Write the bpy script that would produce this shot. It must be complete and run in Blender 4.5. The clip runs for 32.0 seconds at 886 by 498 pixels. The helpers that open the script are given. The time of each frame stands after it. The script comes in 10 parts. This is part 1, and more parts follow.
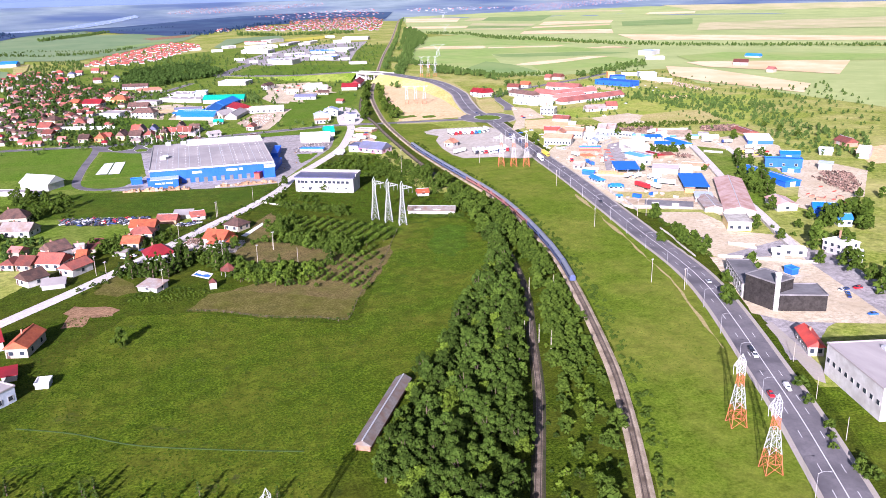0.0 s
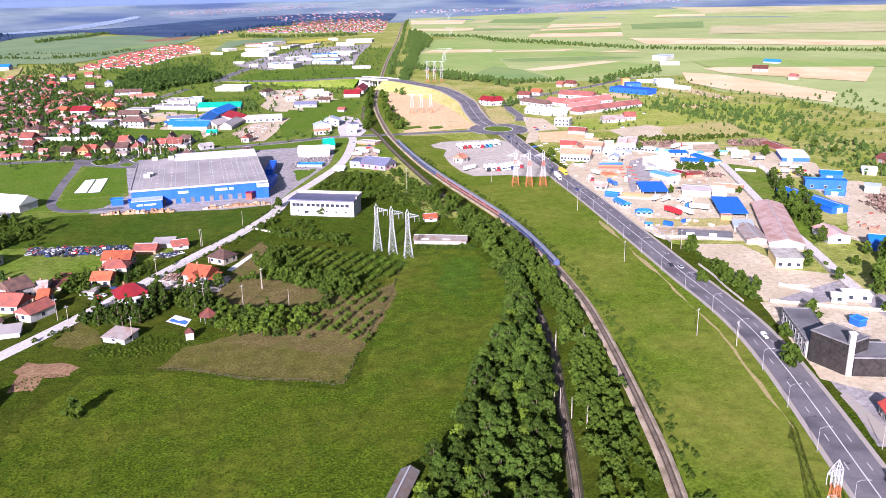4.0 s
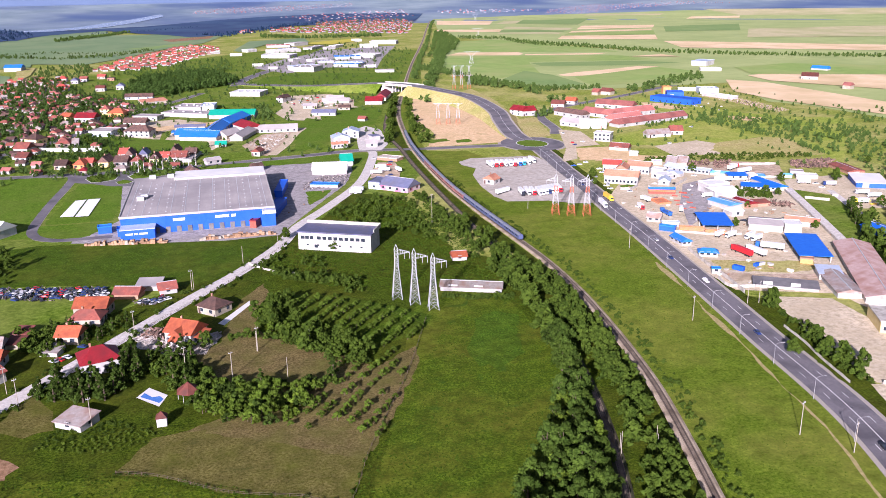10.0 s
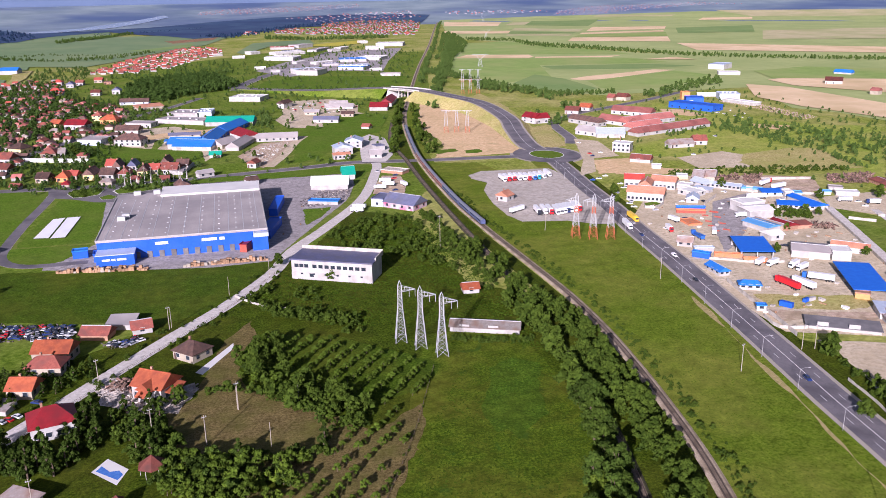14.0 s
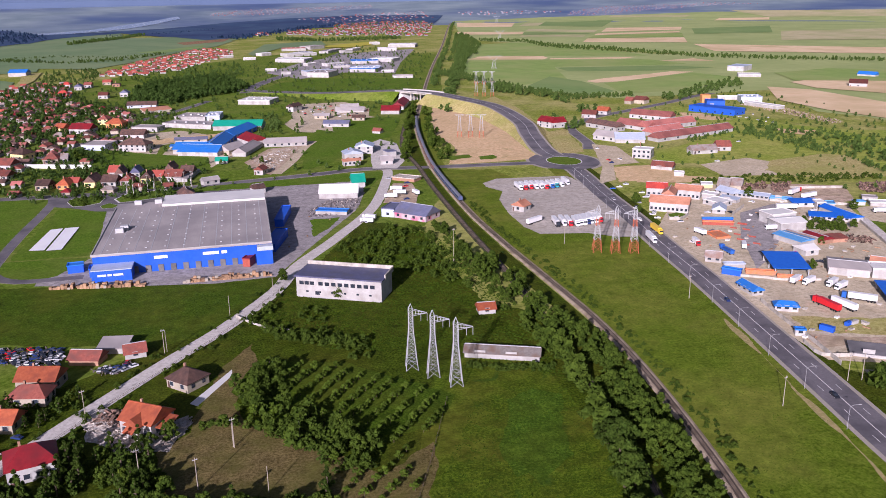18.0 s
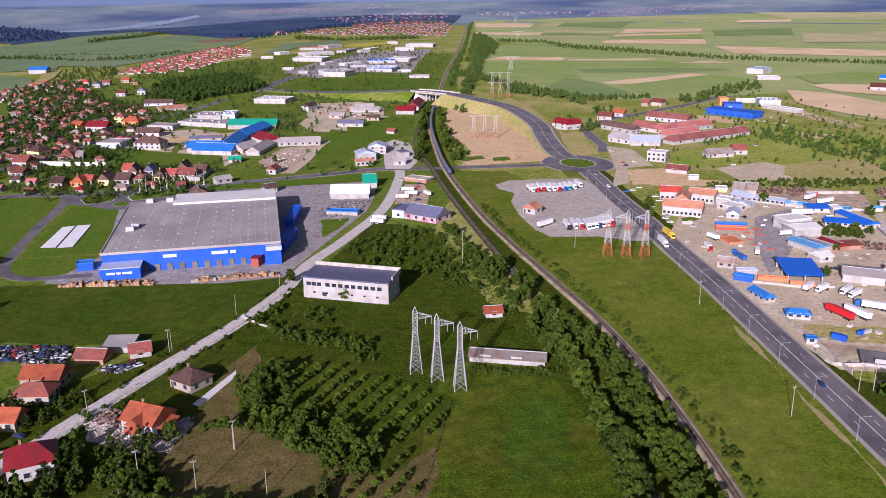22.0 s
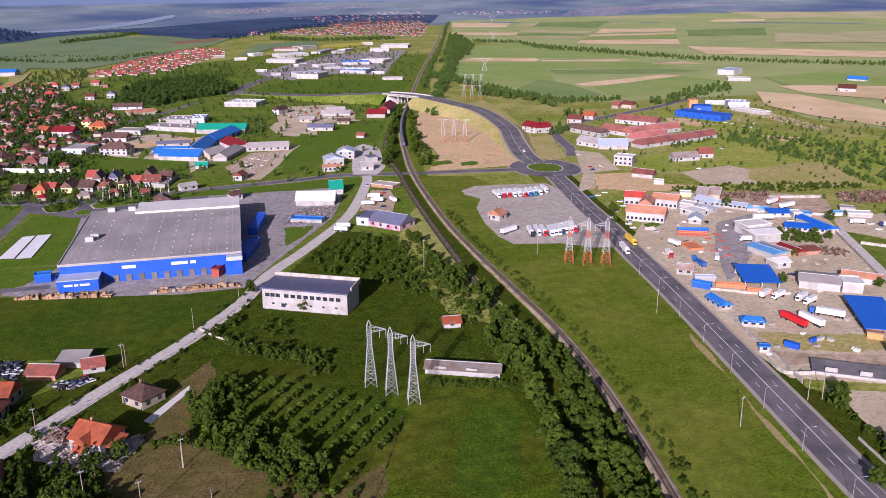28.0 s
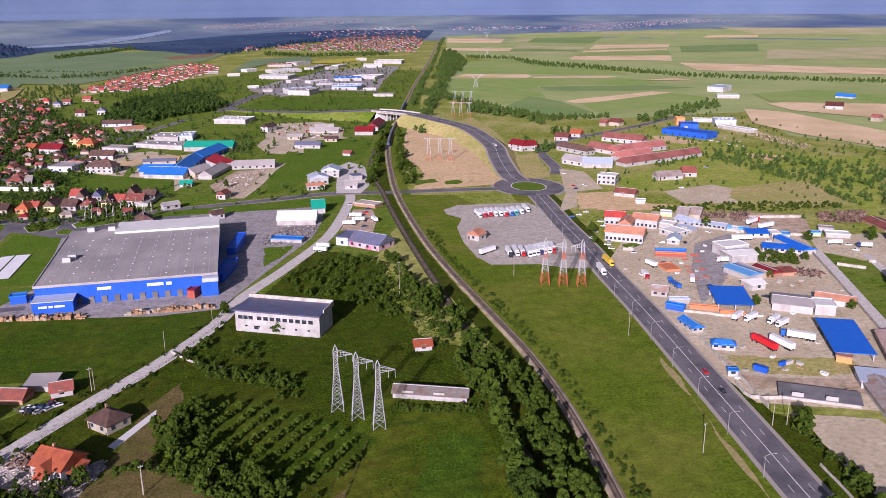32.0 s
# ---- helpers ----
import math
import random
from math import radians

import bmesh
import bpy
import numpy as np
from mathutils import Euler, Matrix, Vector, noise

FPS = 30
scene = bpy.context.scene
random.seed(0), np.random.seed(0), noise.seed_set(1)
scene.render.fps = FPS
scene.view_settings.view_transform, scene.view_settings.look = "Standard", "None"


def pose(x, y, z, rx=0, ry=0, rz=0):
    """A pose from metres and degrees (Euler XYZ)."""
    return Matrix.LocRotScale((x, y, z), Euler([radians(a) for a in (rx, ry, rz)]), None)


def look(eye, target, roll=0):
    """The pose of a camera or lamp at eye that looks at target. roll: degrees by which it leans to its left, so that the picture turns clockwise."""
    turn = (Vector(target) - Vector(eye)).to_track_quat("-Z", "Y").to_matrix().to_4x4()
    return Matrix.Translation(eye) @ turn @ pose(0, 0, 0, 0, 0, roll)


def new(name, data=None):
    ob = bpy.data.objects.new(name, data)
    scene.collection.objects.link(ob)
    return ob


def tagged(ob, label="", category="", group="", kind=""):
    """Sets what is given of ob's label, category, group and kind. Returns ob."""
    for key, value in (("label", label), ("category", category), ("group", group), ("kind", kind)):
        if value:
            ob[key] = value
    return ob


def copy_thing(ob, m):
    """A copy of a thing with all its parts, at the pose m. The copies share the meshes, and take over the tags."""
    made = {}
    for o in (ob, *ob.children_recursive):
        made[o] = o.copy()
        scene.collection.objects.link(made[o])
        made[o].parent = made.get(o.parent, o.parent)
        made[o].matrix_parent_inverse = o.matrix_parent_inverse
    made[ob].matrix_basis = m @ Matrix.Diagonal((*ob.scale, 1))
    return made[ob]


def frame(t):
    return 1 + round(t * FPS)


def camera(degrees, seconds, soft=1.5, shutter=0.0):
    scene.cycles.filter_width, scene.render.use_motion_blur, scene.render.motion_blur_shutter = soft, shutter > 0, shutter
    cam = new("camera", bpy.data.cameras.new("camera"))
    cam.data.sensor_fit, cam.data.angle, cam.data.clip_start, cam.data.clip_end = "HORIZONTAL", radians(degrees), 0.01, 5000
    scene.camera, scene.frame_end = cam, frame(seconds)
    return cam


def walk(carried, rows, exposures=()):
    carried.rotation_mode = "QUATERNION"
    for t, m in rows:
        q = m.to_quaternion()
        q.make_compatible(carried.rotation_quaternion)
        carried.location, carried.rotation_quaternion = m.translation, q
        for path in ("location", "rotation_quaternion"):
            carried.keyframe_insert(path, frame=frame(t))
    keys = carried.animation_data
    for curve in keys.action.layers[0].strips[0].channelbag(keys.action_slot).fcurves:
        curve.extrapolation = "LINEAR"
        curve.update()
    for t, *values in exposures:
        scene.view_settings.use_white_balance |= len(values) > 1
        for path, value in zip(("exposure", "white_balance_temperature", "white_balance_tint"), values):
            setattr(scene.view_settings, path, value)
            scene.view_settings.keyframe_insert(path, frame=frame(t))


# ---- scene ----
cam = camera(55.93, 32.0, soft=0.75)
PATH = [
    (0, pose(0.00, -24.54, 144.16, 72.323, 0, -17.387) @ pose(0, 0, 0, 0, 0, -1.222)),
    (1, pose(3.29, -9.51, 144.47, 72.325, 0, -17.567) @ pose(0, 0, 0, 0, 0, -1.210)),
    (2, pose(6.90, 5.31, 144.84, 72.349, 0, -17.645) @ pose(0, 0, 0, 0, 0, -1.167)),
    (3, pose(10.72, 19.71, 145.37, 72.374, 0, -17.445) @ pose(0, 0, 0, 0, 0, -1.094)),
    (3.5, pose(12.64, 26.72, 145.62, 72.369, 0, -17.298) @ pose(0, 0, 0, 0, 0, -1.054)),
    (5.5, pose(19.78, 53.75, 146.25, 72.454, 0, -16.691) @ pose(0, 0, 0, 0, 0, -0.946)),
    (6, pose(21.41, 60.08, 146.36, 72.445, 0, -16.575) @ pose(0, 0, 0, 0, 0, -0.930)),
    (7, pose(24.32, 72.51, 146.59, 72.432, 0, -16.250) @ pose(0, 0, 0, 0, 0, -0.897)),
    (8, pose(27.08, 84.62, 146.69, 72.404, 0, -15.947) @ pose(0, 0, 0, 0, 0, -0.861)),
    (9, pose(30.06, 96.72, 146.69, 72.383, 0, -15.721) @ pose(0, 0, 0, 0, 0, -0.803)),
    (10, pose(33.21, 108.96, 146.71, 72.376, 0, -15.539) @ pose(0, 0, 0, 0, 0, -0.753)),
    (11, pose(36.51, 121.47, 146.73, 72.366, 0, -15.370) @ pose(0, 0, 0, 0, 0, -0.701)),
    (12, pose(39.72, 134.20, 146.61, 72.374, 0, -15.254) @ pose(0, 0, 0, 0, 0, -0.693)),
    (13, pose(42.80, 146.81, 146.42, 72.413, 0, -15.161) @ pose(0, 0, 0, 0, 0, -0.722)),
    (14, pose(45.74, 158.95, 146.30, 72.432, 0, -15.064) @ pose(0, 0, 0, 0, 0, -0.755)),
    (14.5, pose(47.06, 164.56, 146.30, 72.442, 0, -15.029) @ pose(0, 0, 0, 0, 0, -0.775)),
    (16.5, pose(51.01, 181.79, 146.44, 72.565, 0, -14.530) @ pose(0, 0, 0, 0, 0, -0.812)),
    (17, pose(51.60, 183.72, 146.37, 72.581, 0, -14.540) @ pose(0, 0, 0, 0, 0, -0.831)),
    (18, pose(51.97, 185.27, 146.05, 72.481, 0, -14.194) @ pose(0, 0, 0, 0, 0, -0.854)),
    (19, pose(52.70, 185.57, 145.76, 72.480, 0, -13.989) @ pose(0, 0, 0, 0, 0, -0.823)),
    (20, pose(54.02, 185.96, 145.62, 72.490, 0, -13.593) @ pose(0, 0, 0, 0, 0, -0.741)),
    (21, pose(55.65, 186.46, 145.82, 72.490, 0, -13.293) @ pose(0, 0, 0, 0, 0, -0.639)),
    (22, pose(57.03, 186.96, 146.39, 72.489, 0, -12.965) @ pose(0, 0, 0, 0, 0, -0.535)),
    (23, pose(58.40, 187.35, 147.28, 72.447, 0, -12.697) @ pose(0, 0, 0, 0, 0, -0.440)),
    (24, pose(60.19, 187.61, 148.48, 72.433, 0, -12.841) @ pose(0, 0, 0, 0, 0, -0.456)),
    (25, pose(62.30, 187.58, 149.70, 72.407, 0, -13.176) @ pose(0, 0, 0, 0, 0, -0.520)),
    (25.5, pose(63.47, 187.38, 150.22, 72.411, 0, -13.410) @ pose(0, 0, 0, 0, 0, -0.539)),
    (27.5, pose(67.15, 186.12, 151.32, 72.378, 0, -14.404) @ pose(0, 0, 0, 0, 0, -0.526)),
    (28, pose(67.80, 185.88, 151.68, 72.375, 0, -14.342) @ pose(0, 0, 0, 0, 0, -0.528)),
    (29, pose(69.71, 185.28, 152.59, 72.393, 0, -14.311) @ pose(0, 0, 0, 0, 0, -0.530)),
    (30, pose(72.59, 184.50, 153.76, 72.465, 0, -14.238) @ pose(0, 0, 0, 0, 0, -0.528)),
    (30.5, pose(74.31, 184.10, 154.40, 72.623, 0, -14.282) @ pose(0, 0, 0, 0, 0, -0.522)),
    (31, pose(76.18, 183.72, 155.04, 72.843, 0, -14.389) @ pose(0, 0, 0, 0, 0, -0.501)),
    (31.5, pose(77.99, 183.34, 155.63, 73.067, 0, -14.442) @ pose(0, 0, 0, 0, 0, -0.471)),
    (32, pose(79.80, 182.95, 156.26, 73.288, 0, -14.498) @ pose(0, 0, 0, 0, 0, -0.434)),
]
walk(cam, PATH, exposures=[(0, 1.43, 5560, 31), (6, 1.2, 5600, 31), (9, 1.06, 5660, 31), (13, 0.8, 5700, 32), (17, 0.38, 5740, 33), (20, 0.35, 5760, 34), (32, 0.35, 5780, 35)])

# ---- light ----
SUN_AZ, SUN_EL = 31.6, 21.0
world = bpy.data.worlds.new("sky")
scene.world = world
world.use_nodes = True
wn = world.node_tree.nodes
sky = wn.new("ShaderNodeTexSky")
sky.sky_type, sky.sun_disc = "NISHITA", False
sky.sun_elevation, sky.sun_rotation = radians(SUN_EL), radians(180 + SUN_AZ)
sky.dust_density = 2.5
wn["Background"].inputs["Strength"].default_value = 0.045
world.node_tree.links.new(sky.outputs[0], wn["Background"].inputs["Color"])
sun = new("sun", bpy.data.lights.new("sun", "SUN"))
sun.data.energy, sun.data.angle, sun.data.color = 5.0, radians(0.5), (1.0, 0.93, 0.84)
_a, _e = radians(SUN_AZ), radians(SUN_EL)
sun.matrix_world = look((0, 0, 300), (math.sin(_a) * math.cos(_e) * 100, math.cos(_a) * math.cos(_e) * 100, 300 - math.sin(_e) * 100))

# ---- materials ----
def mat(name, c1, c2=None, scale=1.0, rough=0.8, metal=0.0, bump=0.0, c3=None, scale3=0.1, obj=0.0, stretch=None, island=0.0, fac3=0.5):
    """A two-scale noise material in world metres. c3: broad stains; obj: variation from object to object."""
    m = bpy.data.materials.new(name)
    m.use_nodes = True
    n, l = m.node_tree.nodes, m.node_tree.links
    b = n["Principled BSDF"]
    b.inputs["Roughness"].default_value, b.inputs["Metallic"].default_value = rough, metal
    b.inputs["Specular IOR Level"].default_value = 0.04 if name[:4] in ("leaf", "tuft") else 0.3
    geo = n.new("ShaderNodeNewGeometry")
    vec = geo.outputs["Position"]
    if stretch:
        mp = n.new("ShaderNodeMapping")
        mp.inputs["Scale"].default_value = stretch[:3]
        mp.inputs["Rotation"].default_value = (0, 0, stretch[3] if len(stretch) > 3 else 0)
        l.new(vec, mp.inputs["Vector"])
        vec = mp.outputs[0]
    t1 = n.new("ShaderNodeTexNoise")
    t1.inputs["Scale"].default_value, t1.inputs["Detail"].default_value, t1.inputs["Roughness"].default_value = scale, 6, 0.65
    l.new(vec, t1.inputs["Vector"])
    ramp = n.new("ShaderNodeValToRGB")
    ramp.color_ramp.elements[0].position, ramp.color_ramp.elements[1].position = 0.32, 0.68
    ramp.color_ramp.elements[0].color = (*c1, 1)
    ramp.color_ramp.elements[1].color = (*(c2 or [x * 1.25 for x in c1]), 1)
    l.new(t1.outputs["Fac"], ramp.inputs["Fac"])
    out = ramp.outputs["Color"]
    if c3:
        t2 = n.new("ShaderNodeTexNoise")
        t2.inputs["Scale"].default_value, t2.inputs["Detail"].default_value = scale3, 4
        l.new(geo.outputs["Position"], t2.inputs["Vector"])
        r2 = n.new("ShaderNodeMapRange")
        r2.inputs["From Min"].default_value, r2.inputs["From Max"].default_value = 0.42, 0.68
        r2.inputs["To Max"].default_value = fac3 * 2
        l.new(t2.outputs["Fac"], r2.inputs["Value"])
        mx = n.new("ShaderNodeMixRGB")
        mx.inputs["Color2"].default_value = (*c3, 1)
        l.new(r2.outputs[0], mx.inputs["Fac"])
        l.new(out, mx.inputs["Color1"])
        out = mx.outputs[0]
    if obj or island:
        hs = n.new("ShaderNodeHueSaturation")
        src = n.new("ShaderNodeObjectInfo").outputs["Random"] if obj else geo.outputs["Random Per Island"]
        r3 = n.new("ShaderNodeMapRange")
        r3.inputs["To Min"].default_value, r3.inputs["To Max"].default_value = 1 - (obj or island), 1 + (obj or island)
        l.new(src, r3.inputs["Value"])
        l.new(r3.outputs[0], hs.inputs["Value"])
        l.new(out, hs.inputs["Color"])
        out = hs.outputs[0]
    l.new(out, b.inputs["Base Color"])
    if bump:
        bp = n.new("ShaderNodeBump")
        bp.inputs["Strength"].default_value, bp.inputs["Distance"].default_value = 0.6, bump
        l.new(t1.outputs["Fac"], bp.inputs["Height"])
        l.new(bp.outputs[0], b.inputs["Normal"])
    return m


def turf(name, dark, mid, light, dry, dry_amount=0.5, weed=(0.05, 0.055, 0.03), weed_amount=0.6, scale=0.9, bump=0.25, rough=0.9, mottle=(0.68, 1.25), broad=0.03):
    """Uneven ground: fine clumps, metre-wide mottling, broad dry stretches and odd dark patches."""
    m = bpy.data.materials.new(name)
    m.use_nodes = True
    n, l = m.node_tree.nodes, m.node_tree.links
    b = n["Principled BSDF"]
    b.inputs["Roughness"].default_value = rough
    b.inputs["Specular IOR Level"].default_value = 0.05
    pos = n.new("ShaderNodeNewGeometry").outputs["Position"]

    def noise(sc, detail, rg=0.6, dist=0.0):
        t = n.new("ShaderNodeTexNoise")
        for k, v in (("Scale", sc), ("Detail", detail), ("Roughness", rg), ("Distortion", dist)):
            t.inputs[k].default_value = v
        l.new(pos, t.inputs["Vector"])
        return t.outputs["Fac"]

    def span(src, a, c, lo, hi):
        r = n.new("ShaderNodeMapRange")
        for k, v in zip(("From Min", "From Max", "To Min", "To Max"), (a, c, lo, hi)):
            r.inputs[k].default_value = v
        l.new(src, r.inputs["Value"])
        return r.outputs[0]

    def mix(fac, a, c):
        x = n.new("ShaderNodeMixRGB")
        l.new(fac, x.inputs["Fac"])
        l.new(a, x.inputs["Color1"])
        x.inputs["Color2"].default_value = (*c, 1)
        return x.outputs[0]

    fine = noise(scale, 8, 0.72)
    ramp = n.new("ShaderNodeValToRGB")
    e = ramp.color_ramp.elements
    e[0].position, e[0].color = 0.4, (*dark, 1)
    e[1].position, e[1].color = 0.6, (*light, 1)
    k = e.new(0.5)
    k.color = (*mid, 1)
    l.new(fine, ramp.inputs["Fac"])
    out = mix(span(noise(broad, 6, 0.65), 0.42, 0.66, 0, dry_amount), ramp.outputs["Color"], dry)
    out = mix(span(noise(0.075, 6, 0.65, 0.6), 0.6, 0.7, 0, weed_amount), out, weed)
    hs = n.new("ShaderNodeHueSaturation")
    l.new(span(noise(0.16, 6, 0.7), 0.3, 0.7, *mottle), hs.inputs["Value"])
    l.new(out, hs.inputs["Color"])
    l.new(hs.outputs[0], b.inputs["Base Color"])
    bp = n.new("ShaderNodeBump")
    bp.inputs["Strength"].default_value, bp.inputs["Distance"].default_value = 0.7, bump
    l.new(fine, bp.inputs["Height"])
    l.new(bp.outputs[0], b.inputs["Normal"])
    return m


M = {}
M["meadow"] = turf("meadow", (0.028, 0.052, 0.002), (0.066, 0.108, 0.004), (0.124, 0.172, 0.009), (0.125, 0.13, 0.014), 0.65, (0.04, 0.042, 0.022), 0.65, scale=1.0, bump=0.35, mottle=(0.58, 1.35))
M["lawn"] = turf("lawn", (0.06, 0.12, 0.007), (0.088, 0.165, 0.01), (0.125, 0.2, 0.02), (0.14, 0.17, 0.03), 0.5, (0.05, 0.1, 0.01), 0.4, scale=0.6, bump=0.1, mottle=(0.82, 1.18))
M["dry_grass"] = turf("dry_grass", (0.075, 0.065, 0.014), (0.13, 0.115, 0.03), (0.18, 0.155, 0.05), (0.085, 0.095, 0.012), 0.7, (0.06, 0.066, 0.014), 0.5, scale=1.0, bump=0.2, broad=0.07)
M["plain"] = turf("plain", (0.125, 0.175, 0.018), (0.22, 0.268, 0.036), (0.32, 0.35, 0.075), (0.45, 0.4, 0.15), 0.85, (0.1, 0.13, 0.025), 0.6, scale=0.35, bump=0.15, broad=0.012)
M["asphalt"] = mat("asphalt", (0.148, 0.135, 0.144), (0.203, 0.186, 0.196), 0.8, 0.75, c3=(0.1, 0.092, 0.101), scale3=0.07)
M["shoulder"] = mat("shoulder", (0.32, 0.28, 0.25), (0.42, 0.37, 0.33), 1.2, 0.9, c3=(0.36, 0.33, 0.26), scale3=0.1)
M["concrete_yard"] = turf("concrete_yard", (0.46, 0.38, 0.26), (0.6, 0.505, 0.36), (0.7, 0.6, 0.44), (0.46, 0.375, 0.25), 0.8, (0.27, 0.23, 0.13), 0.5, scale=0.4, bump=0.04, broad=0.04, mottle=(0.8, 1.14))
M["gravel_road"] = turf("gravel_road", (0.48, 0.44, 0.4), (0.58, 0.54, 0.5), (0.66, 0.62, 0.58), (0.5, 0.46, 0.41), 0.5, (0.42, 0.38, 0.33), 0.4, scale=0.6, bump=0.03, broad=0.1, mottle=(0.92, 1.08))
M["bare_soil"] = turf("bare_soil", (0.57, 0.38, 0.2), (0.68, 0.48, 0.27), (0.75, 0.56, 0.34), (0.52, 0.38, 0.19), 0.5, (0.27, 0.24, 0.07), 0.5, scale=0.3, bump=0.04, mottle=(0.9, 1.1))
M["ballast"] = mat("ballast", (0.3, 0.235, 0.16), (0.5, 0.41, 0.3), 2.2, 0.95, bump=0.08, c3=(0.22, 0.17, 0.11), scale3=0.15)
M["sleepers"] = mat("sleepers", (0.12, 0.09, 0.065), (0.28, 0.22, 0.16), 1.6, 0.95, c3=(0.1, 0.075, 0.05), scale3=0.2)
M["paint_line"] = mat("paint_line", (0.6, 0.6, 0.6), (0.72, 0.72, 0.7), 2.0, 0.7)
M["rail_steel"] = mat("rail_steel", (0.06, 0.045, 0.04), (0.12, 0.09, 0.075), 3.0, 0.6, metal=0.3)
M["white_wall"] = mat("white_wall", (0.4, 0.39, 0.375), (0.5, 0.49, 0.475), 0.6, 0.85, c3=(0.32, 0.3, 0.28), scale3=0.2, fac3=0.4, obj=0.12)
M["cream_wall"] = mat("cream_wall", (0.34, 0.29, 0.22), (0.42, 0.37, 0.29), 0.6, 0.85, c3=(0.28, 0.24, 0.19), scale3=0.2, fac3=0.4, obj=0.25)
M["grey_wall"] = mat("grey_wall", (0.36, 0.35, 0.34), (0.45, 0.44, 0.42), 0.5, 0.85, c3=(0.3, 0.28, 0.26), scale3=0.2)
M["blue_wall"] = mat("blue_wall", (0.012, 0.085, 0.50), (0.02, 0.11, 0.58), 0.3, 0.5, c3=(0.03, 0.11, 0.42), scale3=0.1, fac3=0.3)
M["blue_roof"] = mat("blue_roof", (0.015, 0.14, 0.52), (0.025, 0.19, 0.60), 0.5, 0.45, c3=(0.05, 0.18, 0.45), scale3=0.15, fac3=0.3)
M["green_roof"] = mat("green_roof", (0.0, 0.28, 0.19), (0.01, 0.34, 0.23), 0.3, 0.5)
M["grey_roof"] = mat("grey_roof", (0.345, 0.31, 0.3), (0.435, 0.395, 0.38), 0.15, 0.8, c3=(0.27, 0.25, 0.25), scale3=0.03, stretch=(1, 0.25, 1))
M["white_roof"] = mat("white_roof", (0.67, 0.655, 0.625), (0.75, 0.735, 0.705), 0.2, 0.6, c3=(0.56, 0.555, 0.54), scale3=0.1, fac3=0.3)
M["steel_roof"] = mat("steel_roof", (0.11, 0.12, 0.2), (0.16, 0.17, 0.26), 0.4, 0.45, c3=(0.13, 0.13, 0.17), scale3=0.15)
M["red_roof"] = mat("red_roof", (0.18, 0.048, 0.036), (0.27, 0.085, 0.06), 1.0, 0.8, c3=(0.14, 0.055, 0.045), scale3=0.25, obj=0.45)
M["crimson_roof"] = mat("crimson_roof", (0.2, 0.011, 0.016), (0.27, 0.02, 0.026), 0.6, 0.55, c3=(0.16, 0.018, 0.022), scale3=0.2)
M["orange_roof"] = mat("orange_roof", (0.3, 0.07, 0.028), (0.4, 0.11, 0.048), 0.9, 0.75, c3=(0.24, 0.06, 0.032), scale3=0.25, obj=0.22)
M["brown_roof"] = mat("brown_roof", (0.1, 0.055, 0.045), (0.16, 0.09, 0.07), 0.9, 0.8, c3=(0.07, 0.045, 0.04), scale3=0.3, obj=0.4)
M["rusty_roof"] = mat("rusty_roof", (0.25, 0.215, 0.2), (0.36, 0.32, 0.3), 0.5, 0.85, c3=(0.24, 0.14, 0.1), scale3=0.2, obj=0.25, fac3=0.4)
M["window_glass"] = mat("window_glass", (0.02, 0.025, 0.035), (0.04, 0.05, 0.065), 0.4, 0.12)
M["galvanised"] = mat("galvanised", (0.44, 0.45, 0.46), (0.54, 0.55, 0.56), 1.0, 0.5, metal=0.2)
M["red_paint"] = mat("red_paint", (0.45, 0.11, 0.05), (0.55, 0.15, 0.07), 1.0, 0.55)
M["wood_pole"] = mat("wood_pole", (0.3, 0.26, 0.21), (0.38, 0.34, 0.28), 2.0, 0.9)
M["timber"] = mat("timber", (0.24, 0.14, 0.08), (0.38, 0.24, 0.14), 1.2, 0.9, obj=0.35)
M["bark"] = mat("bark", (0.08, 0.06, 0.04), (0.13, 0.1, 0.07), 3.0, 0.95)
M["leaf"] = mat("leaf", (0.022, 0.044, 0.006), (0.052, 0.084, 0.012), 0.9, 0.75, obj=0.35, island=0)
M["leaf_mid"] = mat("leaf_mid", (0.032, 0.06, 0.007), (0.064, 0.1, 0.014), 0.9, 0.75, obj=0.3)
M["leaf_light"] = mat("leaf_light", (0.06, 0.1, 0.008), (0.1, 0.145, 0.016), 0.5, 0.75, obj=0.25)
M["mossy_roof"] = mat("mossy_roof", (0.13, 0.115, 0.105), (0.22, 0.2, 0.185), 1.2, 0.9, c3=(0.15, 0.1, 0.075), scale3=0.3)
M["leaf_orchard"] = mat("leaf_orchard", (0.045, 0.08, 0.007), (0.08, 0.122, 0.014), 0.5, 0.75, obj=0.25)
M["weed_bank"] = mat("weed_bank", (0.025, 0.05, 0.008), (0.05, 0.085, 0.014), 1.5, 0.9, bump=0.2)
M["leaf_far"] = mat("leaf_far", (0.045, 0.085, 0.016), (0.085, 0.135, 0.03), 0.12, 0.8, island=0)
M["leaf_wood"] = mat("leaf_wood", (0.03, 0.06, 0.012), (0.06, 0.105, 0.02), 0.12, 0.8)
M["leaf_mix"] = mat("leaf_mix", (0.024, 0.046, 0.006), (0.07, 0.108, 0.013), 0.3, 0.8)
M["tuft"] = mat("tuft", (0.02, 0.045, 0.003), (0.055, 0.095, 0.006), 0.3, 0.85)
M["scrap"] = mat("scrap", (0.07, 0.04, 0.03), (0.26, 0.17, 0.13), 0.6, 0.8, island=0.7)
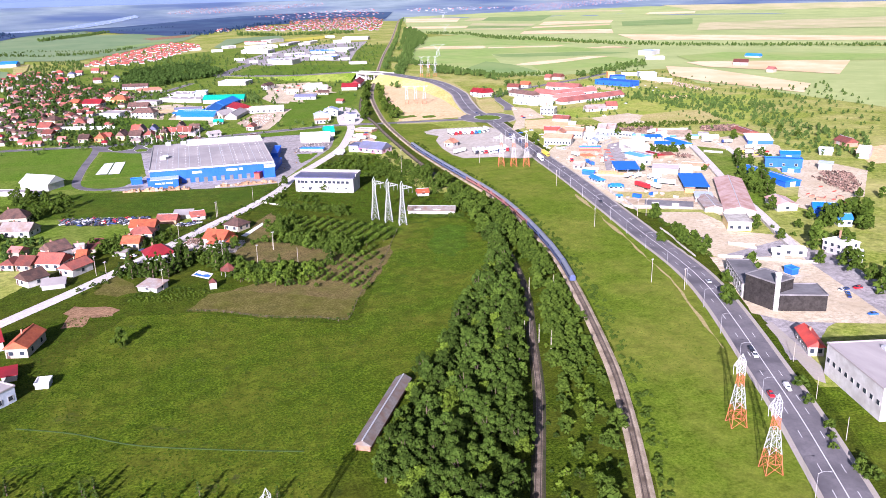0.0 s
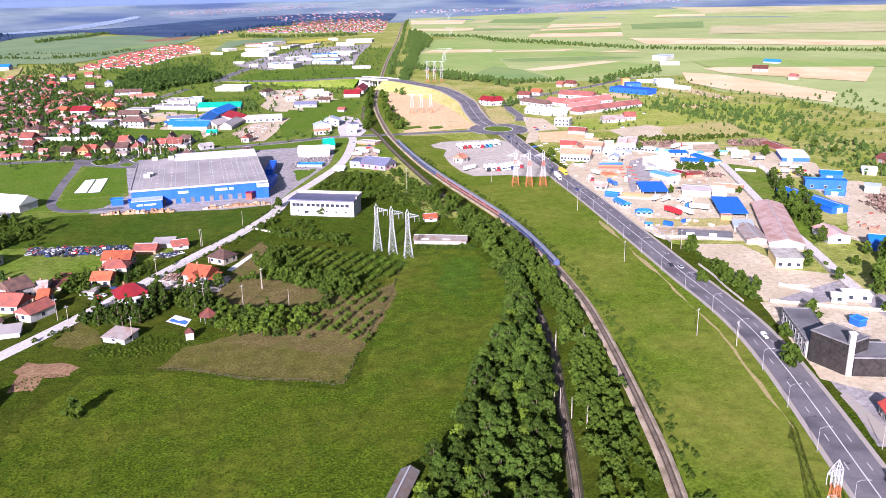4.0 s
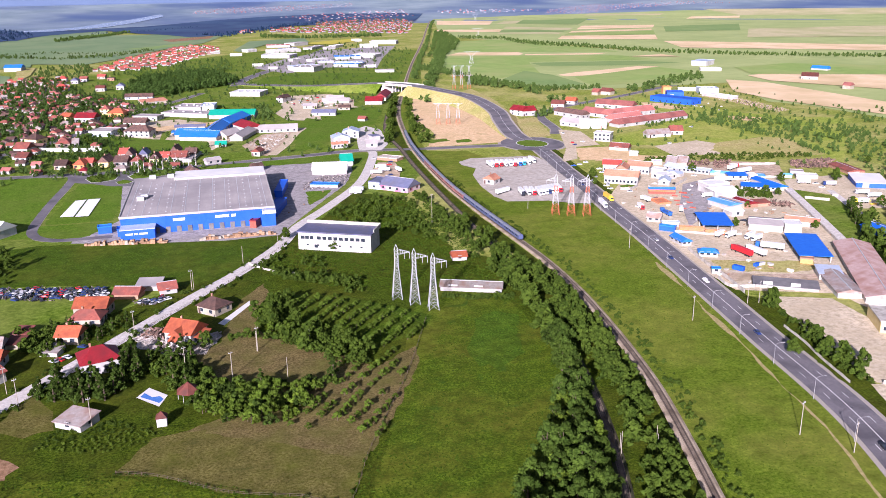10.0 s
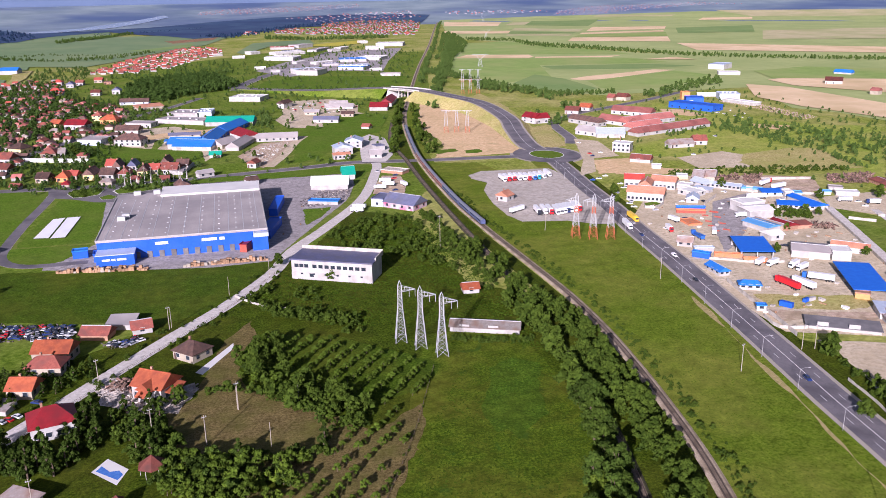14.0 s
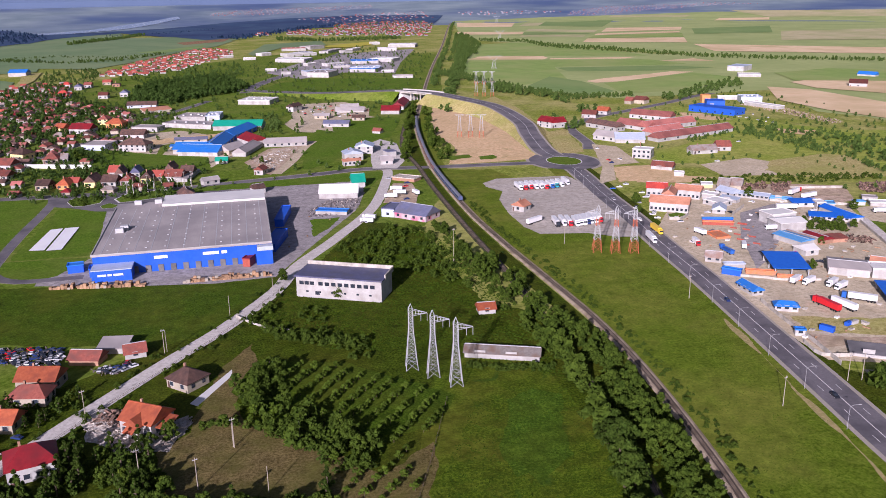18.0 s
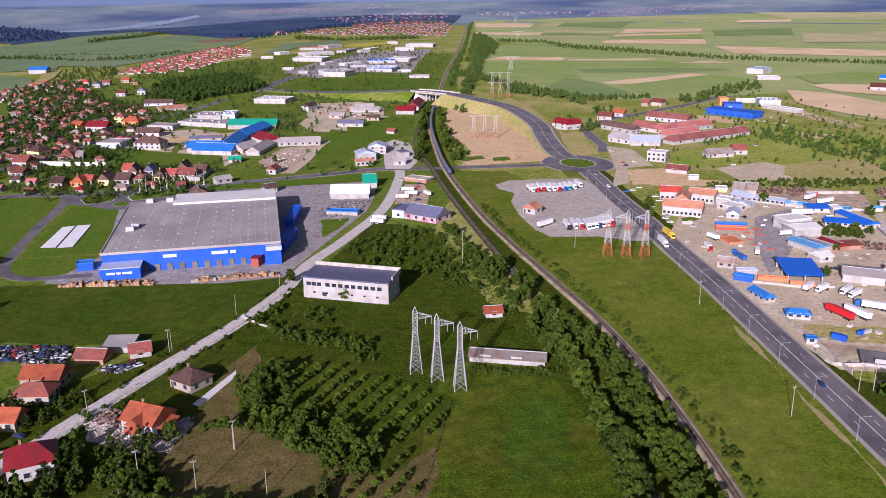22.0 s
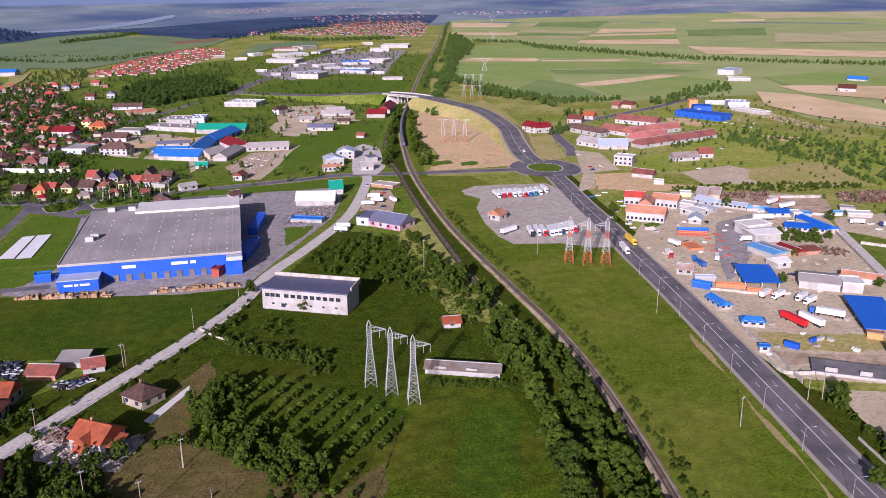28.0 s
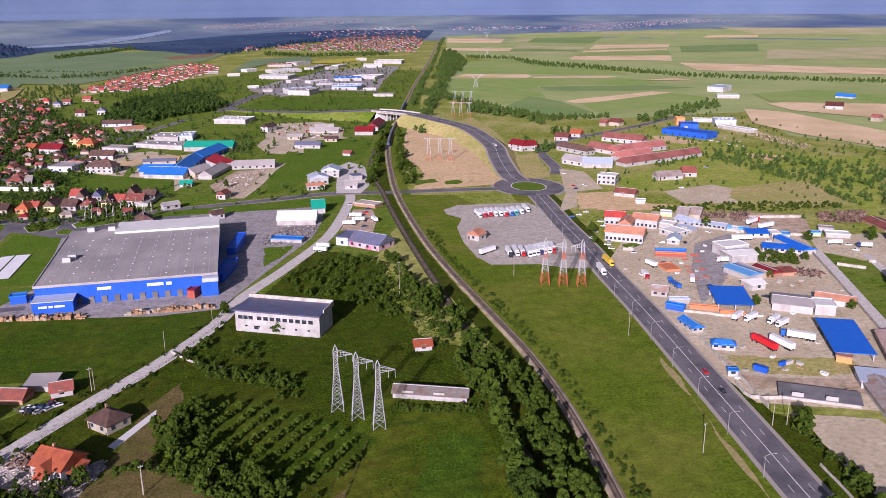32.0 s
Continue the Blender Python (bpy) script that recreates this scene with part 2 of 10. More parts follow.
M["trail"] = mat("trail", (0.3, 0.24, 0.1), (0.46, 0.37, 0.17), 0.8, 0.95, c3=(0.2, 0.2, 0.05), scale3=0.5, fac3=0.3)
M["train_side"] = mat("train_side", (0.06, 0.08, 0.17), (0.1, 0.12, 0.22), 0.5, 0.45)
M["train_red"] = mat("train_red", (0.27, 0.1, 0.09), (0.36, 0.17, 0.15), 0.5, 0.45)
M["train_roof"] = mat("train_roof", (0.15, 0.16, 0.19), (0.22, 0.23, 0.26), 0.4, 0.5)
# distance haze is mixed into this blue
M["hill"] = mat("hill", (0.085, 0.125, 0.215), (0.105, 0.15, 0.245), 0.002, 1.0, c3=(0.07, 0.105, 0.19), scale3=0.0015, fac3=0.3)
M["slate_roof"] = mat("slate_roof", (0.075, 0.08, 0.15), (0.11, 0.115, 0.2), 0.5, 0.5, c3=(0.09, 0.09, 0.13), scale3=0.2)


M["rust_wall"] = mat("rust_wall", (0.3, 0.16, 0.1), (0.4, 0.23, 0.16), 0.8, 0.9, obj=0.2)
M["pale_blue_wall"] = mat("pale_blue_wall", (0.42, 0.47, 0.56), (0.5, 0.55, 0.63), 0.5, 0.7)
M["pink_wall"] = mat("pink_wall", (0.42, 0.36, 0.38), (0.5, 0.44, 0.46), 0.5, 0.8, c3=(0.45, 0.1, 0.2), scale3=0.25)
M["yellow_wall"] = mat("yellow_wall", (0.66, 0.52, 0.22), (0.74, 0.6, 0.3), 0.5, 0.85, obj=0.12)
M["orange_wall"] = mat("orange_wall", (0.62, 0.26, 0.09), (0.7, 0.32, 0.13), 0.5, 0.85)
M["concrete_wall"] = mat("concrete_wall", (0.42, 0.39, 0.34), (0.52, 0.49, 0.44), 0.8, 0.9, c3=(0.3, 0.28, 0.24), scale3=0.3)
M["red_steel"] = mat("red_steel", (0.3, 0.06, 0.04), (0.38, 0.09, 0.06), 0.8, 0.6)
M["orange_steel"] = mat("orange_steel", (0.6, 0.16, 0.05), (0.7, 0.24, 0.1), 1.2, 0.7, c3=(0.45, 0.2, 0.12), scale3=0.5)
M["light_blue_roof"] = mat("light_blue_roof", (0.08, 0.27, 0.55), (0.12, 0.33, 0.62), 0.5, 0.5)
M["cobalt_roof"] = mat("cobalt_roof", (0.01, 0.11, 0.55), (0.02, 0.15, 0.62), 0.4, 0.4)
M["tile_roof"] = mat("tile_roof", (0.36, 0.12, 0.1), (0.46, 0.17, 0.14), 0.7, 0.8, c3=(0.28, 0.1, 0.085), scale3=0.1, obj=0.3)
M["tin_roof"] = mat("tin_roof", (0.4, 0.46, 0.56), (0.5, 0.56, 0.66), 0.5, 0.4, metal=0.1)
M["black_glass"] = mat("black_glass", (0.02, 0.018, 0.017), (0.045, 0.04, 0.038), 0.6, 0.25)
M["pool"] = mat("pool", (0.05, 0.16, 0.5), (0.1, 0.24, 0.6), 0.8, 0.1)
M["rubble"] = turf("rubble", (0.28, 0.24, 0.21), (0.55, 0.48, 0.43), (0.76, 0.69, 0.63), (0.36, 0.32, 0.24), 0.6, (0.14, 0.15, 0.06), 0.5, scale=0.8, bump=0.35)
M["rough_grass"] = turf("rough_grass", (0.018, 0.036, 0.002), (0.046, 0.076, 0.003), (0.092, 0.126, 0.008), (0.085, 0.085, 0.01), 0.6, (0.026, 0.04, 0.006), 0.65, scale=1.0, bump=0.35, mottle=(0.56, 1.36))
M["lawn_rail"] = turf("lawn_rail", (0.066, 0.108, 0.006), (0.106, 0.16, 0.01), (0.152, 0.202, 0.018), (0.2, 0.205, 0.034), 0.8, (0.056, 0.092, 0.006), 0.5, scale=0.8, bump=0.2, mottle=(0.68, 1.3), broad=0.018)
M["lush"] = turf("lush", (0.028, 0.066, 0.004), (0.052, 0.108, 0.007), (0.094, 0.155, 0.012), (0.09, 0.13, 0.01), 0.6, (0.03, 0.062, 0.004), 0.6, scale=1.0, bump=0.3, mottle=(0.54, 1.4))
M["tuft_lawn"] = mat("tuft_lawn", (0.04, 0.078, 0.005), (0.085, 0.13, 0.01), 0.3, 0.85)
M["dry_brown"] = turf("dry_brown", (0.09, 0.068, 0.022), (0.155, 0.118, 0.044), (0.21, 0.165, 0.07), (0.1, 0.105, 0.02), 0.75, (0.08, 0.075, 0.022), 0.5, scale=1.0, bump=0.2, broad=0.05)
M["crop_green"] = turf("crop_green", (0.027, 0.056, 0.003), (0.048, 0.09, 0.004), (0.08, 0.128, 0.01), (0.1, 0.112, 0.012), 0.55, (0.03, 0.055, 0.005), 0.55, scale=1.0, bump=0.25, mottle=(0.62, 1.34))
M["asphalt_yard"] = turf("asphalt_yard", (0.27, 0.245, 0.245), (0.36, 0.33, 0.325), (0.45, 0.415, 0.405), (0.29, 0.265, 0.26), 0.7, (0.19, 0.175, 0.17), 0.6, scale=0.4, bump=0.02, broad=0.05)
M["tyre"] = mat("tyre", (0.015, 0.015, 0.015), (0.03, 0.03, 0.03), 2.0, 0.9)
for _n, _c in (("white", (0.72, 0.72, 0.72)), ("red", (0.55, 0.02, 0.025)), ("blue", (0.03, 0.12, 0.42)), ("teal", (0.03, 0.33, 0.4)), ("black", (0.02, 0.022, 0.03)), ("silver", (0.42, 0.43, 0.45)), ("yellow", (0.75, 0.5, 0.04)), ("navy", (0.02, 0.04, 0.14))):
    M["car_" + _n] = mat("car_" + _n, _c, [x * 1.08 for x in _c], 0.8, 0.3)
M["field_green"] = mat("field_green", (0.2, 0.305, 0.06), (0.27, 0.375, 0.088), 0.05, 0.9, c3=(0.31, 0.36, 0.11), scale3=0.01)
M["field_pale"] = mat("field_pale", (0.31, 0.37, 0.12), (0.4, 0.45, 0.17), 0.05, 0.9, c3=(0.28, 0.35, 0.11), scale3=0.008)
M["field_beige"] = mat("field_beige", (0.7, 0.51, 0.29), (0.8, 0.61, 0.38), 0.05, 0.95, c3=(0.56, 0.42, 0.21), scale3=0.01)
# some blue in this green stands in for haze over the far fields
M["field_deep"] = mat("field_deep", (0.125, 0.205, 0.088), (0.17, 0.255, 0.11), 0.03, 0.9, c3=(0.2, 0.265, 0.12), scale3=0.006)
M["field_rich"] = mat("field_rich", (0.15, 0.245, 0.062), (0.2, 0.3, 0.085), 0.05, 0.9, c3=(0.22, 0.3, 0.09), scale3=0.01)
M["field_yellow"] = mat("field_yellow", (0.4, 0.36, 0.03), (0.5, 0.44, 0.05), 0.05, 0.9)
M["field_tan"] = mat("field_tan", (0.44, 0.39, 0.2), (0.54, 0.48, 0.27), 0.04, 0.95, c3=(0.36, 0.37, 0.15), scale3=0.008)
# rusty overgrown ballast, darkened to paint the wood's shadow on it
M["rust_ballast"] = mat("rust_ballast", (0.045, 0.04, 0.022), (0.1, 0.08, 0.045), 1.4, 0.95, c3=(0.025, 0.04, 0.008), scale3=0.12)
M["river_water"] = mat("river_water", (0.3, 0.36, 0.42), (0.36, 0.42, 0.48), 0.01, 0.15)
M["dry_pale"] = turf("dry_pale", (0.3, 0.25, 0.085), (0.44, 0.37, 0.15), (0.54, 0.46, 0.21), (0.3, 0.32, 0.075), 0.7, (0.2, 0.2, 0.06), 0.5, scale=0.5, bump=0.08, broad=0.03, mottle=(0.82, 1.15))
M["brown_soil"] = turf("brown_soil", (0.2, 0.11, 0.06), (0.3, 0.175, 0.1), (0.38, 0.235, 0.14), (0.22, 0.15, 0.08), 0.6, (0.16, 0.13, 0.06), 0.4, scale=0.6, bump=0.12)
M["mid_green"] = turf("mid_green", (0.07, 0.125, 0.008), (0.115, 0.185, 0.013), (0.165, 0.235, 0.03), (0.2, 0.22, 0.05), 0.7, (0.06, 0.1, 0.015), 0.6, scale=0.4, bump=0.15, broad=0.02)
M["mown_green"] = turf("mown_green", (0.033, 0.064, 0.003), (0.066, 0.108, 0.005), (0.112, 0.158, 0.01), (0.12, 0.122, 0.014), 0.75, (0.026, 0.08, 0.01), 0.75, scale=1.0, bump=0.3, mottle=(0.52, 1.42))
M["salmon_roof"] = mat("salmon_roof", (0.46, 0.2, 0.12), (0.56, 0.27, 0.17), 0.7, 0.8, c3=(0.38, 0.16, 0.1), scale3=0.15, obj=0.1)
M["bright_red_roof"] = mat("bright_red_roof", (0.5, 0.06, 0.045), (0.6, 0.09, 0.06), 0.6, 0.6, c3=(0.4, 0.06, 0.05), scale3=0.2)
M["rust_pale"] = mat("rust_pale", (0.5, 0.34, 0.3), (0.6, 0.43, 0.39), 0.5, 0.85, c3=(0.42, 0.24, 0.19), scale3=0.16, obj=0.1)
M["dust_lot"] = turf("dust_lot", (0.4, 0.29, 0.21), (0.5, 0.38, 0.28), (0.58, 0.45, 0.34), (0.38, 0.3, 0.18), 0.7, (0.2, 0.18, 0.1), 0.6, scale=0.3, bump=0.04, broad=0.06)
M["brick_roof"] = mat("brick_roof", (0.3, 0.06, 0.045), (0.4, 0.1, 0.07), 0.2, 0.8, island=0.3)
# far house walls, greyed blue in place of haze
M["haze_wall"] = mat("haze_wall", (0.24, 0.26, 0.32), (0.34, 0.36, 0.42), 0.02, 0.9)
M["lot_grey"] = turf("lot_grey", (0.37, 0.335, 0.29), (0.47, 0.425, 0.37), (0.55, 0.5, 0.44), (0.39, 0.345, 0.285), 0.7, (0.3, 0.26, 0.22), 0.5, scale=0.3, bump=0.03, broad=0.05, mottle=(0.86, 1.12))
M["membrane"] = mat("membrane", (0.84, 0.84, 0.84), (0.88, 0.88, 0.87), 0.2, 0.6, c3=(0.78, 0.78, 0.77), scale3=0.1, fac3=0.4)
M["ne_green"] = turf("ne_green", (0.16, 0.225, 0.024), (0.24, 0.315, 0.036), (0.32, 0.385, 0.07), (0.42, 0.39, 0.11), 0.7, (0.11, 0.16, 0.025), 0.6, scale=0.4, bump=0.1, broad=0.02, mottle=(0.78, 1.18))
M["lamp_grey"] = mat("lamp_grey", (0.3, 0.3, 0.31), (0.38, 0.38, 0.39), 1.0, 0.5)
M["dark_roof"] = mat("dark_roof", (0.15, 0.145, 0.15), (0.21, 0.2, 0.205), 0.3, 0.8, c3=(0.11, 0.105, 0.11), scale3=0.1)
M["scrap_dark"] = mat("scrap_dark", (0.03, 0.028, 0.03), (0.2, 0.16, 0.15), 0.8, 0.7, island=0.6)
# leaf colour turned dark blue to carry haze and cloud shade
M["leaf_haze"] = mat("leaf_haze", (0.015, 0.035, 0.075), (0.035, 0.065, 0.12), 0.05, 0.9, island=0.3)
# navy ground colour: cloud shade and haze painted in
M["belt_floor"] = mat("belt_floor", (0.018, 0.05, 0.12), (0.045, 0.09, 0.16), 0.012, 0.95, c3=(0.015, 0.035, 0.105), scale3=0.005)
# blue-grey of the far air put into the ground colour
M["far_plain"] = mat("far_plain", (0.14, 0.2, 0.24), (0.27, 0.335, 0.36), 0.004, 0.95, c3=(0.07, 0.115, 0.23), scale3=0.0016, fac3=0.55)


# ---- helpers ----
UNIT = 1.42  # metres to one unit of the plan below
TRUE = Matrix.Scale(1 / UNIT, 4)  # for things given in true metres


def obj_from(name, verts, faces, material, parent=None):
    me = bpy.data.meshes.new(name)
    me.from_pydata([tuple(v) for v in verts], [], [tuple(f) for f in faces])
    me.update()
    for m in (material if isinstance(material, (list, tuple)) else [material]):
        me.materials.append(m)
    ob = new(name, me)
    if parent:
        ob.parent = parent
    return ob


def part(name, bm, material, parent, label=""):
    me = bpy.data.meshes.new(name)
    bm.to_mesh(me)
    bm.free()
    me.materials.append(material)
    ob = new(name, me)
    ob.parent = parent
    if label:
        ob["label"] = label
    return ob


def thing(name, m, label, category, group="", kind=""):
    e = new(name)
    e.empty_display_size = 0.5
    e.matrix_world = m
    return tagged(e, label, category, group, kind)


def box(bm, x0, y0, z0, x1, y1, z1, bevel=0.0):
    v = [bm.verts.new(p) for p in ((x0, y0, z0), (x1, y0, z0), (x1, y1, z0), (x0, y1, z0), (x0, y0, z1), (x1, y0, z1), (x1, y1, z1), (x0, y1, z1))]
    fs = [bm.faces.new([v[i] for i in f]) for f in ((3, 2, 1, 0), (4, 5, 6, 7), (0, 1, 5, 4), (1, 2, 6, 5), (2, 3, 7, 6), (3, 0, 4, 7))]
    if bevel:
        bmesh.ops.bevel(bm, geom=list({e for f in fs for e in f.edges}), offset=bevel, segments=1, affect="EDGES")
    return bm


def boxes(*bs, bevel=0.0):
    bm = bmesh.new()
    for b in bs:
        box(bm, *b, bevel=bevel)
    return bm


def beam(bm, a, b, w, w2=None, sides=4):
    """A bar from a to b, w thick, tapering to w2."""
    a, b = Vector(a), Vector(b)
    q = (b - a).to_track_quat("Z", "Y")
    w2 = w if w2 is None else w2
    rings = []
    for c, r in ((a, w / 2), (b, w2 / 2)):
        rings.append([bm.verts.new(c + q @ Vector((r * math.cos(k * 2 * math.pi / sides + 0.785), r * math.sin(k * 2 * math.pi / sides + 0.785), 0))) for k in range(sides)])
    for k in range(sides):
        bm.faces.new((rings[0][k], rings[0][(k + 1) % sides], rings[1][(k + 1) % sides], rings[1][k]))
    bm.faces.new(rings[0][::-1])
    bm.faces.new(rings[1])
    return bm


def spline(pts, step=8.0):
    """A smooth line through points, as a list of Vectors about step apart."""
    p = [Vector((*q, 0)) if len(q) == 2 else Vector(q) for q in pts]
    p = [p[0] * 2 - p[1]] + p + [p[-1] * 2 - p[-2]]
    out = []
    for i in range(1, len(p) - 2):
        n = max(1, int((p[i + 1] - p[i]).length / step))
        for k in range(n):
            t = k / n
            out.append(0.5 * (2 * p[i] + (p[i + 1] - p[i - 1]) * t + (2 * p[i - 1] - 5 * p[i] + 4 * p[i + 1] - p[i + 2]) * t * t + (3 * p[i] - p[i - 1] - 3 * p[i + 1] + p[i + 2]) * t ** 3))
    out.append(p[-2].copy())
    return out


def sides_of(line, off):
    """The line moved off metres to its right, level."""
    out = []
    for i, p in enumerate(line):
        d = line[min(i + 1, len(line) - 1)] - line[max(i - 1, 0)]
        d.z = 0
        d.normalize()
        out.append(p + Vector((d.y, -d.x, 0)) * off)
    return out


def ribbon(name, line, prof, material, parent=None, kind="structure", category="", label=""):
    """A strip along the line with the cross profile [(offset, z)]."""
    verts, faces, n = [], [], len(prof)
    cols = [sides_of(line, o) for o, z in prof]
    for i in range(len(line)):
        for (o, z), c in zip(prof, cols):
            verts.append((c[i].x, c[i].y, c[i].z + z))
    for i in range(len(line) - 1):
        for k in range(n - 1):
            a = i * n + k
            faces.append((a, a + 1, a + n + 1, a + n))
    ob = obj_from(name, verts, faces, material, parent)
    if not parent:
        tagged(ob, label, category, kind=kind)
    return ob


def uneven(pts, amount=1.0):
    """The outline with many small bends."""
    rng = random.Random(int(pts[0][0] * 13 + pts[0][1]))
    out = []
    for (x0, y0), (x1, y1) in zip(pts, pts[1:] + pts[:1]):
        d = math.hypot(x1 - x0, y1 - y0)
        n = max(1, min(24, int(d / 2.5)))
        j = min(0.8, 0.25 * d / n) * amount
        out += [(x0 + (x1 - x0) * k / n + rng.uniform(-j, j), y0 + (y1 - y0) * k / n + rng.uniform(-j, j)) for k in range(n)]
    return out


def patch(name, pts, z, material, label="", category="", thick=0.0, kind="structure"):
    """A level sheet with the outline pts."""
    if category in ("ground", "meadow", "field", "lawn", "yard"):
        pts = uneven(pts, 0.3 if category == "yard" else 1.0)
    n = len(pts)
    verts = [(x, y, z) for x, y in pts]
    faces = [tuple(range(n))]
    if thick:
        verts += [(x, y, z - thick) for x, y in pts]
        faces += [(i, i + n, (i + 1) % n + n, (i + 1) % n) for i in range(n)]
    ob = obj_from(name, verts, faces, material)
    me = ob.data
    if me.polygons[0].normal.z < 0:
        me.flip_normals()
    return tagged(ob, label, category, kind=kind)

# ---- ground ----
def far_z(x, y):
    """The plain is level, and rises gently towards the far edge."""
    r = math.hypot(x - 60, y - 100)
    return 0.0 if r < 2500 else 46 * ((r - 2500) / 940) ** 1.3


def make_ground():
    radii = [0, 60, 120, 200, 300, 420, 560, 720, 900, 1200, 1600, 2100, 2400]
    verts, faces, n = [], [], 72
    for r in radii:
        for k in range(n):
            a = 2 * math.pi * k / n
            x, y = 60 + r * math.sin(a), 100 + r * math.cos(a)
            verts.append((x, y, far_z(x, y)))
    for i in range(len(radii) - 1):
        for k in range(n):
            a, b = i * n + k, i * n + (k + 1) % n
            faces.append((a, b, b + n, a + n) if i else (a, b + n, a + n))
    g = obj_from("ground", verts, faces, M["plain"])
    g.data.flip_normals() if g.data.polygons[200].normal.z < 0 else None
    return tagged(g, "flat green farmland plain reaching the horizon", "ground", kind="structure")


make_ground()


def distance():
    """The plain far beyond the last fields, haze painted into its blue."""
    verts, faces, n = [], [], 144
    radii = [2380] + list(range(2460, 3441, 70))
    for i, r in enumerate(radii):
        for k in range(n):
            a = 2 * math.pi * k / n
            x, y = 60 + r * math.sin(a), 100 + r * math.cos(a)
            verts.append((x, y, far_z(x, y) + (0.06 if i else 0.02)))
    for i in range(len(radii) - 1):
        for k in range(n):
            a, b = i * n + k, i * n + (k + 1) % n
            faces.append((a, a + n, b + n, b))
    tagged(obj_from("backdrop_plain", verts, faces, M["far_plain"]), "far plain with haze in its blue-green colour", "plain", kind="structure")


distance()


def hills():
    """Two ridges of far hills that close the plain, haze put into their blue."""
    for name, r, h0, amp, seed, label in (("backdrop_ridge", 3436, 66, 16, 3.1, "low wooded hills in the far distance"), ("backdrop_mountain", 3450, 122, 26, 8.7, "far mountains with haze in their pale blue colour")):
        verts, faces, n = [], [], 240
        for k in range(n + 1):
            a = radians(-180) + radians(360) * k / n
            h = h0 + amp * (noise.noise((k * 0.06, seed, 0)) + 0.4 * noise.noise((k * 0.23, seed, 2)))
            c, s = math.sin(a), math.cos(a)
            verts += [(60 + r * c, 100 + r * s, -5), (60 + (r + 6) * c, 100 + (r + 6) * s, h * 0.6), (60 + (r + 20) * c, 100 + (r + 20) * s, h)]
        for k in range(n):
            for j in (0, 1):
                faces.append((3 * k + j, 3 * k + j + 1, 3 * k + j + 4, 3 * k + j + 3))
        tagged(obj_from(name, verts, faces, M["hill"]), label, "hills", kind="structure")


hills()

# ---- railway ----
RAIL = spline([(-40, -120, 0.3), (20, -10, 0.3), (56, 55, 0.3), (82.4, 110.4, 0.3), (101, 154.3, 0.3), (111.5, 185, 0.3), (125.3, 231.5, 0.3), (134, 267, 0.3), (141.6, 317, 0.3), (144.6, 358, 0.3), (144.0, 400, 0.3), (142.8, 451, 0.3), (143.4, 503, 0.3), (148.9, 585, 0.3), (157.4, 652, 0.3), (177.5, 766, 0.3), (210.6, 894, 0.3), (299, 1214, 0.3), (420, 1630, 0.3), (628, 2367, 0.3), (860, 3150, 0.3)], 6.0)
RAIL_S = [0.0]
for _p, _q in zip(RAIL, RAIL[1:]):
    RAIL_S.append(RAIL_S[-1] + (_q - _p).length)


def rail_at(s):
    i = max(0, min(len(RAIL) - 2, int(np.searchsorted(RAIL_S, s)) - 1))
    return RAIL[i].lerp(RAIL[i + 1], (s - RAIL_S[i]) / (RAIL_S[i + 1] - RAIL_S[i]))


def railway(line, width, label, bed=M["ballast"]):
    t = thing("railway_track", pose(0, 0, 0), label, "railway", kind="structure")
    ribbon("ballast_bed", line, [(-width, -0.3), (-width * 0.62, 0.05), (width * 0.62, 0.05), (width, -0.3)], bed, t)
    ribbon("sleeper_strip", line, [(-0.85, 0.07), (0.85, 0.07)], M["sleepers"], t)
    for o in (-0.52, 0.52):
        ribbon("rail", line, [(o - 0.08, 0.08), (o - 0.06, 0.2), (o + 0.06, 0.2), (o + 0.08, 0.08)], M["rail_steel"], t)
    return t


railway(RAIL, 2.1, "curving railway track on grey-brown stone ballast")
SIDING = spline([(40, 70, 0.2), (63, 121, 0.2), (80.6, 160, 0.2), (93, 193, 0.2), (108, 234, 0.2), (120, 285, 0.2), (128, 350, 0.2), (132.3, 415, 0.2), (134, 460, 0.2), (136.2, 508, 0.2), (139.3, 560, 0.2), (143, 606, 0.2), (148, 678, 0.2), (168, 766, 0.2)], 6.0)
railway(SIDING, 1.9, "rusty overgrown railway siding between trees", M["rust_ballast"])

# ---- roads ----
ROAD = spline([(-60, -330), (60, -60), (98, 45), (125.2, 106), (141.2, 143.5), (168.6, 216.5), (180.0, 277), (190.3, 334.9), (199.1, 386.5), (205.5, 430), (212.3, 469), (218.3, 512), (225.3, 553), (229, 578)], 6.0)
ROAD_W = spline([(220, 596), (192.6, 600), (151.9, 604.7), (112.3, 611.9), (80.8, 606), (30.3, 597.4), (-13.6, 590.4), (-56, 593.2), (-120, 600), (-220, 612), (-330, 600)], 8.0)
ROAD_N = spline([(231, 612, 0), (231.5, 634, 0.6), (240, 680, 2.5), (247.8, 720, 5), (250, 790, 7), (238, 835, 8), (221, 886, 8.3), (195.4, 920, 8), (164, 937, 6.5), (128, 962, 4), (90, 1005, 1.5), (50, 1050, 0.2), (0, 1100, 0.0)], 6.0)
ROAD_D = spline([(123, 606), (121.2, 590.9), (101.3, 523.5), (77, 475.5), (57.2, 441.8), (47, 415.4), (29.2, 385.7), (13.2, 364.2), (-2.4, 342), (-31.6, 300.1), (-61.8, 262.5), (-110, 205), (-170, 140)], 6.0)


